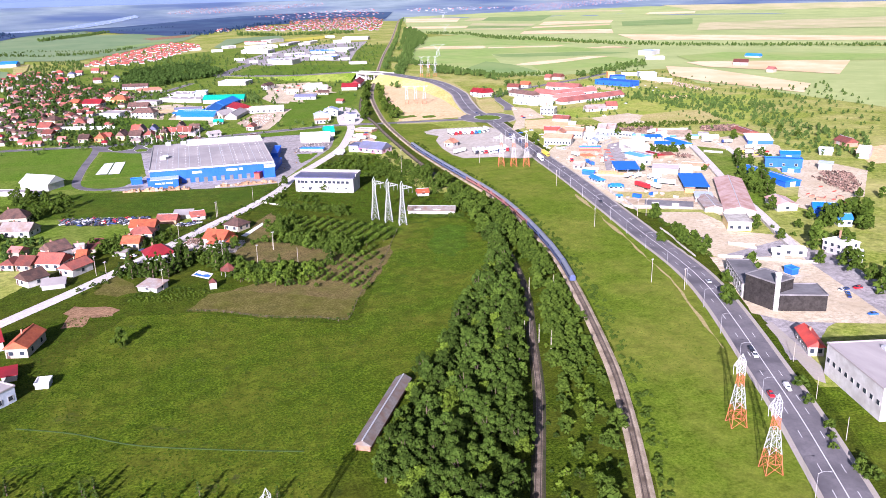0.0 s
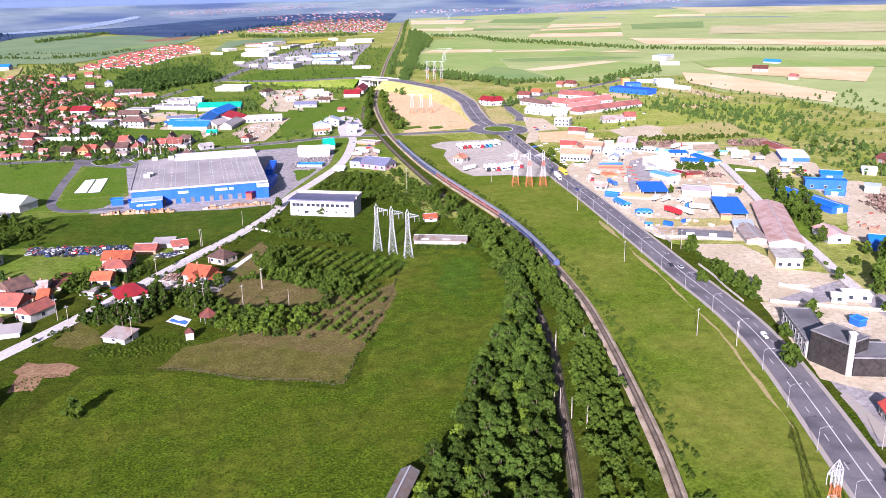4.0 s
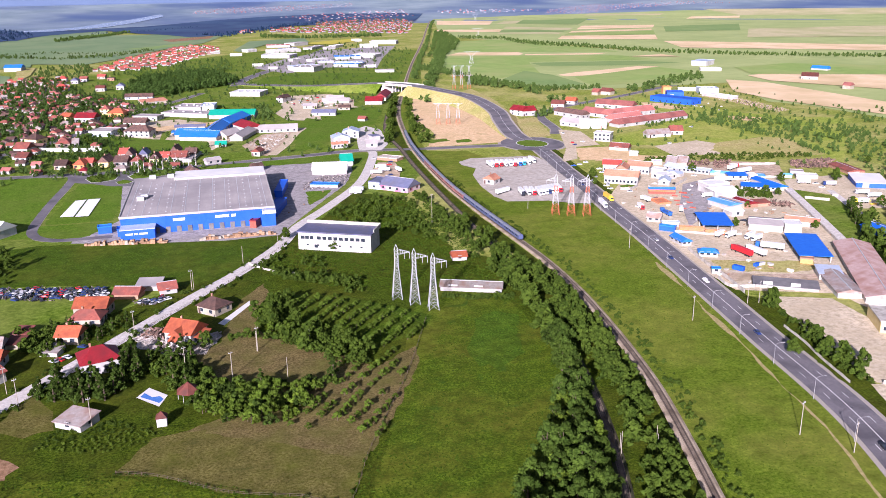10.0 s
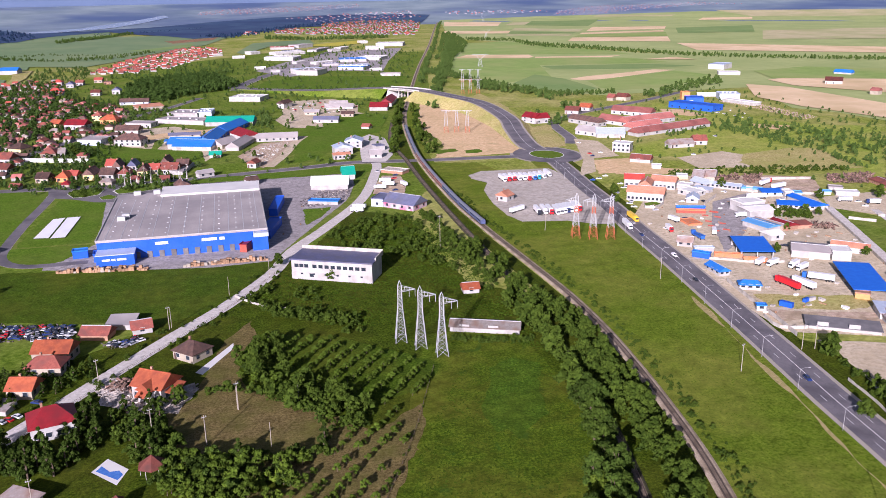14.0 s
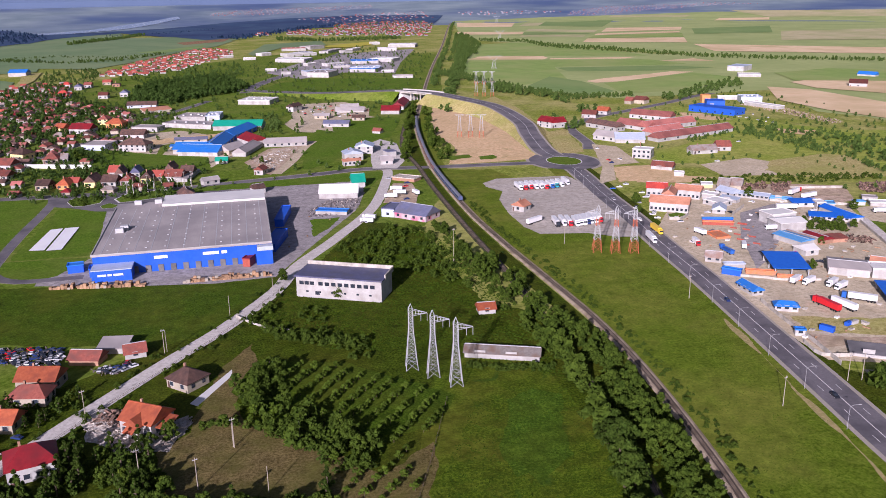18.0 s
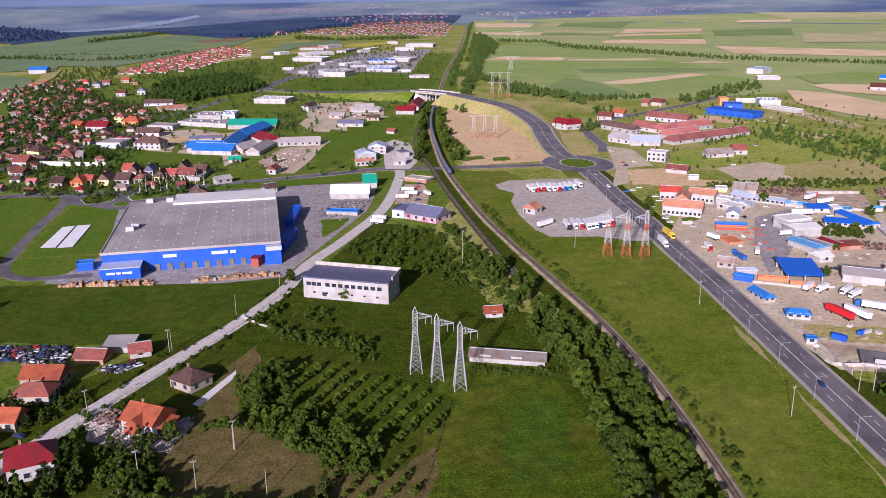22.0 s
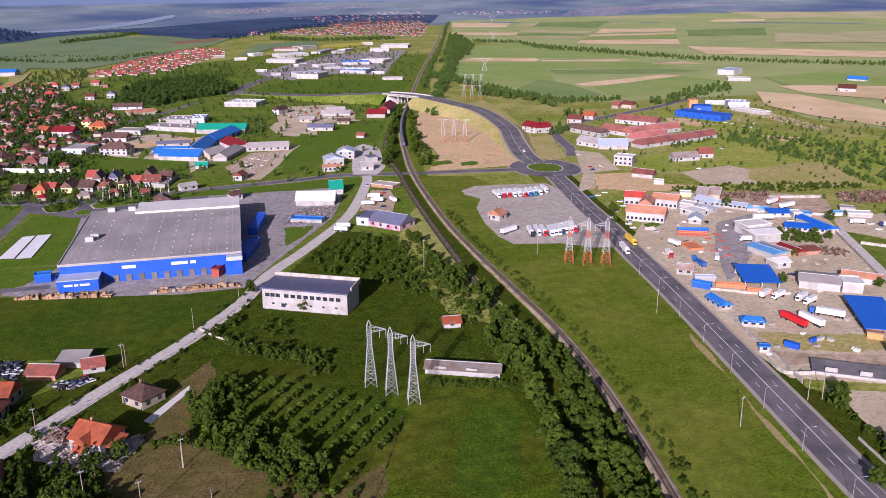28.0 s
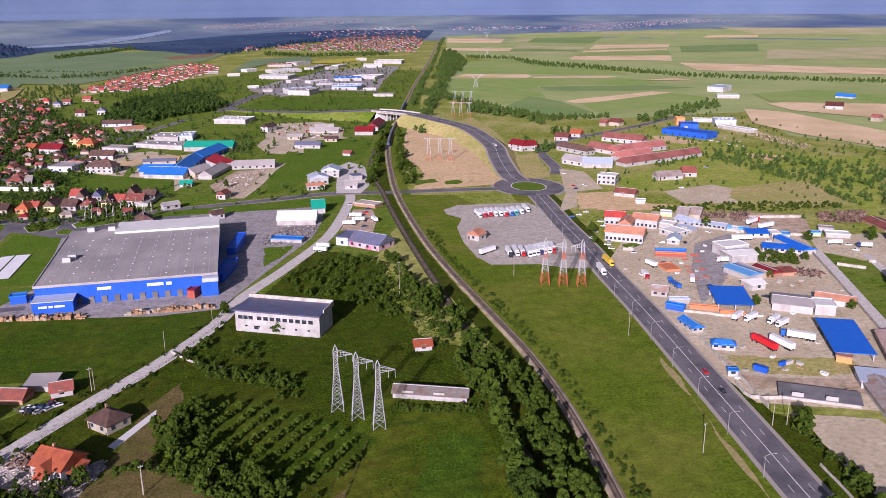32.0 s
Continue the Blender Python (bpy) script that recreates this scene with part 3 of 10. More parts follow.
def road(name, line, w, sh, z, label, lanes=()):
    t = thing(name, pose(0, 0, 0), label, "road", kind="structure")
    ribbon("carriageway", line, [(-w, z), (w, z)], M["asphalt"], t)
    for s in (-1, 1):
        if sh:
            ribbon("shoulder", line, [(s * w, z - 0.02), (s * (w + sh), z - 0.05)][::s], M["shoulder"], t)
    for off, dash, wd in lanes:
        if not dash:
            ribbon("line_marking", sides_of(line, off), [(-wd, z + 0.02), (wd, z + 0.02)], M["paint_line"], t)
        else:
            run = sides_of(line, off)
            verts, faces, acc = [], [], 0.0
            for p, q in zip(run, run[1:]):
                acc += (q - p).length
                if acc > dash:
                    acc = 0
                    d = (q - p).normalized()
                    e = p + d * 3.2
                    nrm = Vector((d.y, -d.x, 0)) * wd
                    b = len(verts)
                    verts += [(*(p - nrm).xy, p.z + z + 0.02), (*(p + nrm).xy, p.z + z + 0.02), (*(e + nrm).xy, p.z + z + 0.02), (*(e - nrm).xy, p.z + z + 0.02)]
                    faces.append((b, b + 1, b + 2, b + 3))
            obj_from("dash_marking", verts, faces, M["paint_line"], t)
    return t


road("road_main", ROAD, 5.0, 1.3, 0.12, "four-lane grey asphalt highway with worn white lines", ((0, 0, 0.12), (-2.5, 8, 0.08), (2.5, 8, 0.08)))
road("road_side", ROAD_W, 3.6, 1.2, 0.08, "narrow grey asphalt street past the warehouse")
road("road_overpass", ROAD_N, 6.5, 1.5, 0.1, "dark asphalt road climbing in a curve to the overpass", ((0, 0, 0.12),))
ribbon("road_gravel", ROAD_D, [(-2.8, 0.12), (2.8, 0.12)], M["gravel_road"], category="road", label="pale unpaved gravel lane between fields")

# ---- train ----
def coach(name, label, length=25.6, side=M["train_side"], roofm=M["train_roof"]):
    t = thing(name, TRUE.copy(), label, "train", "train coaches")
    h = length / 2
    bm = bmesh.new()
    prof = [(-1.42, 0.9), (-1.46, 2.4), (-1.36, 3.3), (-0.95, 3.85), (0, 4.05), (0.95, 3.85), (1.36, 3.3), (1.46, 2.4), (1.42, 0.9)]
    rings = [[bm.verts.new((x, y, z)) for x, z in prof] for y in (-h, h)]
    for k in range(8):
        if k in (0, 1, 6, 7):
            bm.faces.new((rings[0][k], rings[1][k], rings[1][k + 1], rings[0][k + 1]))
    for r in rings:
        bm.faces.new(r)
    part("body", bm, side, t)
    bm = bmesh.new()
    rings = [[bm.verts.new((x * 1.01, y, z + 0.01)) for x, z in prof[2:7]] for y in (-h + 0.02, h - 0.02)]
    for k in range(4):
        bm.faces.new((rings[0][k], rings[1][k], rings[1][k + 1], rings[0][k + 1]))
    part("roof", bm, roofm, t, "pale grey roof")
    for x in (-1.475, 1.475):
        pane = None
        for k in range(9):
            y = -h + 3 + k * (length - 6) / 8
            if pane is None:
                pane = part("window", boxes((-0.02, -0.7, 2.15, 0.02, 0.7, 3.0)), M["window_glass"], t)
            else:
                ob = new("window", pane.data)
                ob.parent = t
                ob.location = (x, y, 0)
                continue
            pane.location = (x, y, 0)
    for y in (-h + 4, h - 4):
        part("bogie", boxes((-1.2, y - 1.6, 0.25, 1.2, y + 1.6, 0.95)), M["rail_steel"], t)
    return t


# ---- buildings ----
def warehouse():
    t = thing("warehouse", pose(-18, 451.5, 0, 0, 0, -1.0), "large flat-roofed blue and grey wholesale warehouse", "warehouse")
    part("wall", boxes((0, 0, 0, 66, 80, 8)), M["blue_wall"], t, "bright blue metal cladding")
    part("roof", boxes((-0.4, -0.4, 7.6, 66.4, 72, 8.3), (-0.4, 72, 7.6, 20, 80.4, 8.3)), M["grey_roof"], t, "grey membrane roof with skylights")
    part("roof", boxes((20, 70, 8.0, 66.2, 88, 9.2)), M["white_roof"], t, "white roof over the rear bay")
    return t


WAREHOUSE = warehouse()


def white_building():
    t = thing("office_building", pose(54, 408, 0, 0, 0, -28), "white two-storey industrial building with a dark blue metal roof", "building")
    part("wall", boxes((0, 0, 0, 31, 12, 7.6)), M["white_wall"], t)
    part("roof", boxes((-0.5, -0.6, 7.5, 31.5, 12.3, 8.0)), M["slate_roof"], t)
    return t


OFFICE = white_building()


def lattice_pylon(name, m, hgt, base, top, label, arm, low, high, group):
    """A square lattice tower with corner legs, cross braces and one cantilever arm."""
    t = thing(name, m, label, "pylon", group)
    zs = [0, hgt * 0.14, hgt * 0.26, hgt * 0.37, hgt * 0.47, hgt * 0.56, hgt * 0.64, hgt * 0.71, hgt * 0.78, hgt * 0.85, hgt * 0.91]
    hw = lambda z: base + (top - base) * min(1, z / (hgt * 0.62))
    cs = ((-1, -1), (1, -1), (1, 1), (-1, 1))
    bands = ((0, 2, low), (2, 5, high), (5, 7, low), (7, 10, high)) if low != high else ((0, 5, high), (5, 10, high))
    for a, b, mt in bands:
        for k in range(4):
            bm = bmesh.new()
            for i in range(a, b):
                w0, w1 = hw(zs[i]), hw(zs[i + 1])
                beam(bm, (cs[k][0] * w0, cs[k][1] * w0, zs[i]), (cs[k][0] * w1, cs[k][1] * w1, zs[i + 1]), 0.17)
            part("leg", bm, mt, t)
        bm = bmesh.new()
        for i in range(a, b):
            w0, w1 = hw(zs[i]), hw(zs[i + 1])
            for k in range(4):
                c, d = cs[k], cs[(k + 1) % 4]
                beam(bm, (c[0] * w0, c[1] * w0, zs[i]), (d[0] * w1, d[1] * w1, zs[i + 1]), 0.085)
                beam(bm, (d[0] * w0, d[1] * w0, zs[i]), (c[0] * w1, c[1] * w1, zs[i + 1]), 0.085)
                beam(bm, (c[0] * w1, c[1] * w1, zs[i + 1]), (d[0] * w1, d[1] * w1, zs[i + 1]), 0.075)
        part("bracing", bm, mt, t)
    bm = bmesh.new()
    for c in cs:
        beam(bm, (c[0] * top, c[1] * top, zs[10]), (0, 0, hgt), 0.15)
    part("peak", bm, high, t)
    z = hgt * 0.86
    bm = bmesh.new()
    for s in (-1, 1):
        beam(bm, (top, s * top, z + 0.9), (arm, 0, z - 0.2), 0.14)
        beam(bm, (top, s * top, z - 0.7), (arm, 0, z - 0.3), 0.14)
    for k in range(1, 5):
        x = top + (arm - top) * k / 5
        for s in (-1, 1):
            y = s * top * (1 - k / 5)
            beam(bm, (x, y, z + 0.9 - k * 0.22), (x, y, z - 0.7 + k * 0.08), 0.09)
    part("crossarm", bm, high, t)
    for x in (arm, arm * 0.62):
        bm = bmesh.new()
        beam(bm, (x, 0, z - 0.3), (x, 0, z - 2.6), 0.14, sides=6)
        part("insulator", bm, M["galvanised"], t)
    return t


for _x, _y in ((80.2, 340.6), (84.9, 334.4), (89.6, 327.6)):
    lattice_pylon("lattice_pylon", pose(_x, _y, 0, 0, 0, -8), 19.6, 1.7, 0.62, "white galvanised lattice power pylon in a meadow", 4.6, M["galvanised"], M["galvanised"], "white pylons")
for _x, _y in ((174.9, 425.1), (181.2, 421.5), (188.0, 419.0)):
    lattice_pylon("striped_pylon", pose(_x, _y, 0, 0, 0, 165), 19.4, 1.75, 0.65, "red and white lattice power pylon by the highway", 4.6, M["red_paint"], M["galvanised"], "striped pylons")
for _x, _y in ((113.0, 111.0), (118.3, 130.1)):
    lattice_pylon("striped_pylon", pose(_x, _y, 0, 0, 0, 165), 18.5, 1.9, 0.65, "red and white lattice power pylon by the highway", 1.9, M["red_paint"], M["galvanised"], "striped pylons")

# ---- trees ----
def leaf_mesh(name, clumps, leaf, per, seed):
    """Small leaves set in and round the clumps [(x, y, z, r)]."""
    rng = np.random.default_rng(seed)
    vs, fs = [], []
    for cx, cy, cz, r in clumps:
        d = rng.normal(size=(per, 3))
        d /= np.linalg.norm(d, axis=1)[:, None]
        d[:, 2] = np.where(d[:, 2] < -0.4, -d[:, 2], d[:, 2])
        c = np.array((cx, cy, cz)) + d * (r * (0.55 + 0.62 * rng.random((per, 1)))) * np.array((1, 1, 0.9))
        nrm = d + rng.normal(size=(per, 3)) * 0.55
        nrm /= np.linalg.norm(nrm, axis=1)[:, None]
        u = np.cross(nrm, rng.normal(size=(per, 3)))
        u /= np.linalg.norm(u, axis=1)[:, None]
        w = np.cross(nrm, u)
        s = leaf * (0.6 + 0.8 * rng.random((per, 1)))
        for k in range(per):
            b = len(vs)
            vs += [c[k] - u[k] * s[k] - w[k] * s[k] * 0.5, c[k] + u[k] * s[k] - w[k] * s[k] * 0.5, c[k] + w[k] * s[k] * 1.1]
            fs.append((b, b + 1, b + 2))
    me = bpy.data.meshes.new(name)
    me.from_pydata([tuple(v) for v in vs], [], fs)
    me.update()
    return me


def tree_kind(name, label, h, spread, leaf, seed, material, per=70, trunk=0.3, clumps=22, low=0.22, cone=False):
    rng = random.Random(seed)
    t = thing(name, pose(0, 0, -500), label, "tree")
    bm = bmesh.new()
    beam(bm, (0, 0, 0), (0.1, 0, h * 0.55), trunk * 2, trunk, 6)
    cl = []
    for k in range(clumps):
        a, f = k * 2.4 + rng.random(), (k + 0.5) / clumps
        z = h * (low + (0.88 - low) * f) + rng.uniform(-0.05, 0.05) * h
        rr = spread * (1 - (f * 0.92) ** 2.4) * (0.35 + 0.6 * rng.random()) * (0.75 if f < 0.1 else 1)
        if cone:
            rr = spread * (1 - f) * 0.7
        c = (rr * math.cos(a), rr * math.sin(a), z)
        cl.append((*c, spread * (0.26 + 0.2 * rng.random()) * (1 - (0.7 if cone else 0.25) * f) * (13 / max(13, clumps)) ** 0.3))
        if k % 3 == 0:
            beam(bm, (0.05, 0, h * (0.2 + 0.35 * f)), c, trunk * 0.8, trunk * 0.25, 4)
    part("trunk", bm, M["bark"], t)
    me = leaf_mesh("crown", cl, leaf, per, seed)
    me.materials.append(material)
    ob = new("crown", me)
    ob.parent = t
    return t


TREES = [tree_kind("tree", "leafy dark green deciduous tree in the railway wood", 8.5, 3.2, 0.3, 11, M["leaf"]),
         tree_kind("tree", "leafy dark green deciduous tree in the railway wood", 7.2, 3.0, 0.29, 12, M["leaf_mid"]),
         tree_kind("tree", "bright green young deciduous tree in the railway wood", 6.0, 2.6, 0.28, 13, M["leaf_light"], clumps=16),
         tree_kind("tree", "tall dark green deciduous tree in the railway wood", 10.0, 3.0, 0.3, 14, M["leaf"], clumps=24)]
BUSH = tree_kind("bush", "low green shrub in rough grass", 2.2, 1.5, 0.22, 21, M["leaf_light"], per=40, trunk=0.08, clumps=9, low=0.15)
SHRUB = tree_kind("bush", "low dark green shrub in rough grass", 2.6, 1.7, 0.24, 22, M["leaf"], per=42, trunk=0.08, clumps=9, low=0.15)


PLANTED = set()
COUNT = {}
EXTRA = []


def plant(kind, x, y, s=1.0):
    """Sets a plant of that kind; the first one is the kind's own model."""
    m = pose(x, y, 0, 0, 0, random.random() * 360) @ Matrix.Scale(s, 4)
    word = kind.name.split(".")[0]
    COUNT[word] = COUNT.get(word, 0) + 1
    if COUNT[word] > 290:
        EXTRA.append((kind, x, y, s))
        return None
    if kind.name not in PLANTED:
        PLANTED.add(kind.name)
        kind.matrix_basis = m
        return kind
    ob = copy_thing(kind, m)
    ob.matrix_basis = m
    return ob


def inside(x, y, poly):
    c = False
    for (x0, y0), (x1, y1) in zip(poly, poly[1:] + poly[:1]):
        if (y0 > y) != (y1 > y) and x < (x1 - x0) * (y - y0) / (y1 - y0) + x0:
            c = not c
    return c


def scatter(poly, step, jitter=0.4, keep=1.0):
    xs, ys = [p[0] for p in poly], [p[1] for p in poly]
    y = min(ys)
    while y < max(ys):
        x = min(xs)
        while x < max(xs):
            px, py = x + (random.random() - 0.5) * 2 * jitter * step, y + (random.random() - 0.5) * 2 * jitter * step
            if inside(px, py, poly) and random.random() < keep:
                yield px, py
            x += step
        y += step


def rail_gap(x, y):
    return min((p.xy - Vector((x, y))).length for p in RAIL)


def off_track(x, y, gap):
    return min((p.xy - Vector((x, y))).length for p in SIDING) > gap and min((p.xy - Vector((x, y))).length for p in RAIL) > 4.0


WOOD_A = [(34, 95), (33, 137), (52, 174), (88, 230), (106, 258), (114, 285), (122, 330), (128, 330), (124, 290), (110, 235), (95, 194), (82, 158), (64, 118), (50, 90)]
WOOD_B = [(66, 95), (84, 118), (101, 160), (112, 190), (124, 226), (132, 262), (140, 310), (141, 350), (131, 350), (124, 292), (110, 234), (95, 194), (82, 158), (60, 112), (50, 92)]
for _x, _y in sorted(scatter(WOOD_A, 3.7), key=lambda p: p[1]):
    if off_track(_x, _y, 3.9):
        plant(random.choice(TREES), _x, _y, 0.75 + random.random() * 0.45)
for _x, _y in sorted(scatter(WOOD_B, 3.7), key=lambda p: p[1]):
    if not off_track(_x, _y, 4.6):
        continue
    _f = min(1.0, max(0.0, (_y - 125) / 75))  # low scrub at the near end, trees further on
    if _f < 0.45:
        if random.random() < 0.75:
            plant(random.choice((BUSH, BUSH, SHRUB, TREES[2])), _x, _y, 0.35 + random.random() * 0.5)
    else:
        plant(random.choice((TREES[1], TREES[2], TREES[2], TREES[0])), _x, _y, min(1.0, rail_gap(_x, _y) / 8.5) * ((0.3 + 0.2 * _f) + random.random() * (0.2 + 0.25 * _f)))
for _p in SIDING[2:60]:
    plant(random.choice((BUSH, BUSH, SHRUB)), _p.x + random.choice((-1, 1)) * random.uniform(2.4, 4.6), _p.y + random.uniform(-2, 2), 0.25 + random.random() * 0.35)


# ---- builders ----
MESH = {}


def shared(name, key, make, material, parent, loc=(0, 0, 0), rz=0.0, label=""):
    """A part on a mesh that alike parts share."""
    if key not in MESH:
        bm = make()
        me = bpy.data.meshes.new(name)
        bm.to_mesh(me)
        bm.free()
        me.materials.append(material)
        MESH[key] = me
    ob = new(name, MESH[key])
    ob.parent = parent
    ob.location, ob.rotation_euler = loc, (0, 0, radians(rz))
    if label:
        ob["label"] = label
    return ob


def roof_solid(kind, w, d, h, rh, o=0.45):
    """A closed roof over a w by d plan whose eaves lie at h."""
    bm = bmesh.new()
    e = 0.18
    if kind == "flat":
        box(bm, -0.15, -0.15, h - 0.05, w + 0.15, d + 0.15, h + 0.12)
        for b in ((-0.2, -0.2, h, w + 0.2, 0.12, h + 0.42), (-0.2, d - 0.12, h, w + 0.2, d + 0.2, h + 0.42), (-0.2, 0.12, h, 0.12, d - 0.12, h + 0.42), (w - 0.12, 0.12, h, w + 0.2, d - 0.12, h + 0.42)):
            box(bm, *b)
        return bm
    x0, x1, y0, y1 = -o, w + o, -o, d + o
    low = [(x0, y0), (x1, y0), (x1, y1), (x0, y1)]
    if kind == "shed":
        zs = [h - 0.1, h - 0.1, h + rh * 0.5, h + rh * 0.5]
        v = [bm.verts.new((x, y, z)) for (x, y), z in zip(low, zs)] + [bm.verts.new((x, y, z + e)) for (x, y), z in zip(low, zs)]
        for f in ((3, 2, 1, 0), (4, 5, 6, 7), (0, 1, 5, 4), (1, 2, 6, 5), (2, 3, 7, 6), (3, 0, 4, 7)):
            bm.faces.new([v[i] for i in f])
        return bm
    v = [bm.verts.new((x, y, h - 0.12)) for x, y in low] + [bm.verts.new((x, y, h - 0.12 + e)) for x, y in low]
    bm.faces.new((v[3], v[2], v[1], v[0]))
    for i in range(4):
        bm.faces.new((v[i], v[(i + 1) % 4], v[4 + (i + 1) % 4], v[4 + i]))
    t = h + rh
    if kind == "gy":
        a, b = bm.verts.new(((x0 + x1) / 2, y0, t)), bm.verts.new(((x0 + x1) / 2, y1, t))
        fs = ((v[4], v[5], a), (v[5], v[6], b, a), (v[6], v[7], b), (v[7], v[4], a, b))
    else:
        i = min(w, d) * 0.45 if kind == "hip" else 0.0
        if kind == "hip" and d > w:
            a, b = bm.verts.new(((x0 + x1) / 2, y0 + i, t)), bm.verts.new(((x0 + x1) / 2, y1 - i, t))
            fs = ((v[4], v[5], a), (v[5], v[6], b, a), (v[6], v[7], b), (v[7], v[4], a, b))
        else:
            a, b = bm.verts.new((x0 + i, (y0 + y1) / 2, t)), bm.verts.new((x1 - i, (y0 + y1) / 2, t))
            fs = ((v[4], v[5], b, a), (v[5], v[6], b), (v[6], v[7], a, b), (v[7], v[4], a))
    for f in fs:
        bm.faces.new(f)
    return bm


def wall_solid(kind, w, d, h, rh):
    bm = boxes((0, 0, -0.3, w, d, h))
    if kind in ("gx", "gy"):
        k = 0.9
        if kind == "gx":
            tri = [((0, 0, h), (0, d, h), (0, d / 2, h + rh * k)), ((w, 0, h), (w, d / 2, h + rh * k), (w, d, h))]
        else:
            tri = [((0, 0, h), (w / 2, 0, h + rh * k), (w, 0, h)), ((0, d, h), (w, d, h), (w / 2, d, h + rh * k))]
        for t in tri:
            bm.faces.new([bm.verts.new(p) for p in t])
    if kind == "shed":
        v = [bm.verts.new(p) for p in ((0, d, h), (w, d, h), (w, d, h + rh * 0.45), (0, d, h + rh * 0.45))]
        bm.faces.new(v)
        for x in (0, w):
            bm.faces.new([bm.verts.new(p) for p in ((x, 0, h), (x, d, h), (x, d, h + rh * 0.45))])
    return bm


def window_bm(w=1.1, h=1.2):
    return boxes((-w / 2, -0.06, 0, w / 2, 0.0, h))


def frame_bm(w=1.1, h=1.2):
    b = 0.1
    return boxes((-w / 2 - b, -0.09, -b, -w / 2, 0, h + b), (w / 2, -0.09, -b, w / 2 + b, 0, h + b), (-w / 2, -0.09, h, w / 2, 0, h + b), (-w / 2, -0.12, -b, w / 2, 0, 0))


FOOT = []


def building(name, x, y, rz, w, d, h, roof, rm, wm, label, cat, win=0, rh=None, gable=False, floors=0, group=""):
    """A house or hall whose front runs w metres from (x, y) along rz, d metres deep."""
    t = thing(name, pose(x, y, 0, 0, 0, rz), label, cat, group)
    if rh is None:
        rh = 0.34 * (d if roof in ("gx", "shed") else w if roof == "gy" else min(w, d)) if roof != "shed" else 0.22 * d
        rh = min(rh, 3.6)
    FOOT.append((x, y, math.cos(radians(rz)), math.sin(radians(rz)), w, d))
    rf = part("roof", roof_solid(roof, w, d, h, rh), M[rm], t)
    if name in ("canopy", "open_shed"):
        part("back_wall", boxes((0.2, d - 0.3, 0, w - 0.2, d - 0.1, h)), M[wm], t)
        for k in range(int(w // 6) + 1):
            for yy in (0.3, d * 0.5):
                shared("post", ("cpost", h), lambda: boxes((-0.15, -0.15, 0, 0.15, 0.15, h)), M["galvanised"], t, (0.3 + (w - 0.6) * k / max(1, int(w // 6)), yy, 0))
        return t
    part("wall", wall_solid(roof, w, d, h, rh), M[wm], t)
    fl = floors or (2 if h > 4.4 and win < 6 and cat == "house" else 1)
    for f in range(fl):
        z = 0.95 + f * (h / fl if fl > 1 else 0) if h < 6.5 or fl > 1 else h * 0.45
        for k in range(win):
            px = w * (k + 0.5) / win
            ww = min(1.3, w / max(1, win) * 0.55)
            wo = shared("window", ("win", round(ww, 1)), lambda: window_bm(round(ww, 1)), M["window_glass"], t, (px, -0.02, z))
            if y < 420:
                shared("window_frame", ("frame", round(ww, 1)), lambda: frame_bm(round(ww, 1)), M["white_wall"], wo)
        for k in range(min(2, win)):
            shared("window", ("win", 1.1), window_bm, M["window_glass"], t, (w + 0.02, d * (k + 0.5) / min(2, win), z), 90)
    if cat == "house" and win:
        part("door", boxes((w * 0.06, -0.07, 0, w * 0.06 + 0.9, 0, 2.0)), M["brown_roof"], t)
        part("chimney", boxes((w * 0.3, d * 0.55, h + rh * 0.3, w * 0.3 + 0.55, d * 0.55 + 0.55, h + rh + 0.7)), M["rust_wall"], rf)
    if cat in ("hall", "workshop", "warehouse", "barn", "shed") and w > 9 and not win:
        for k in range(int(w // 9)):
            shared("gate", "gate", lambda: boxes((-1.6, -0.08, 0, 1.6, 0, 2.6)), M["grey_wall"], t, (4.5 + k * 9, -0.02, 0))
    if cat == "hall" and roof == "flat" and w * d > 200:
        for k in range(4):
            shared("roof_unit", "roof_unit", lambda: boxes((-0.9, -0.6, 0, 0.9, 0.6, 0.9)), M["galvanised"], t, (w * (0.2 + 0.2 * k), d * (0.3 + 0.13 * (k % 3)), h + 0.1))
    if roof in ("gx", "gy") and y < 700:
        cap = (-0.25, d / 2 - 0.16, h + rh - 0.04, w + 0.25, d / 2 + 0.16, h + rh + 0.12) if roof == "gx" else (w / 2 - 0.16, -0.25, h + rh - 0.04, w / 2 + 0.16, d + 0.25, h + rh + 0.12)
        part("ridge_cap", boxes(cap), M[rm] if cat == "house" else M["galvanised"], rf)
    if gable:
        part("gable_front", boxes((w * 0.3, -1.2, 0, w * 0.75, 0.5, h * 0.95)), M[wm], t)
        g = part("gable_roof", roof_solid("gy", w * 0.45, 4.2, h * 0.95, 1.9), M[rm], t)
        g.location = (w * 0.3, -1.2, 0)
        p = part("porch_roof", roof_solid("shed", w * 0.3, 1.8, 2.5, 1.6, 0.1), M[rm], t)
        p.location = (w * 0.36, -3.0, 0)
        p = part("side_roof", roof_solid("shed", 3.0, 5, 2.6, 2.2, 0.1), M[rm], t)
        p.location = (w, 1.5, 0)
    return t


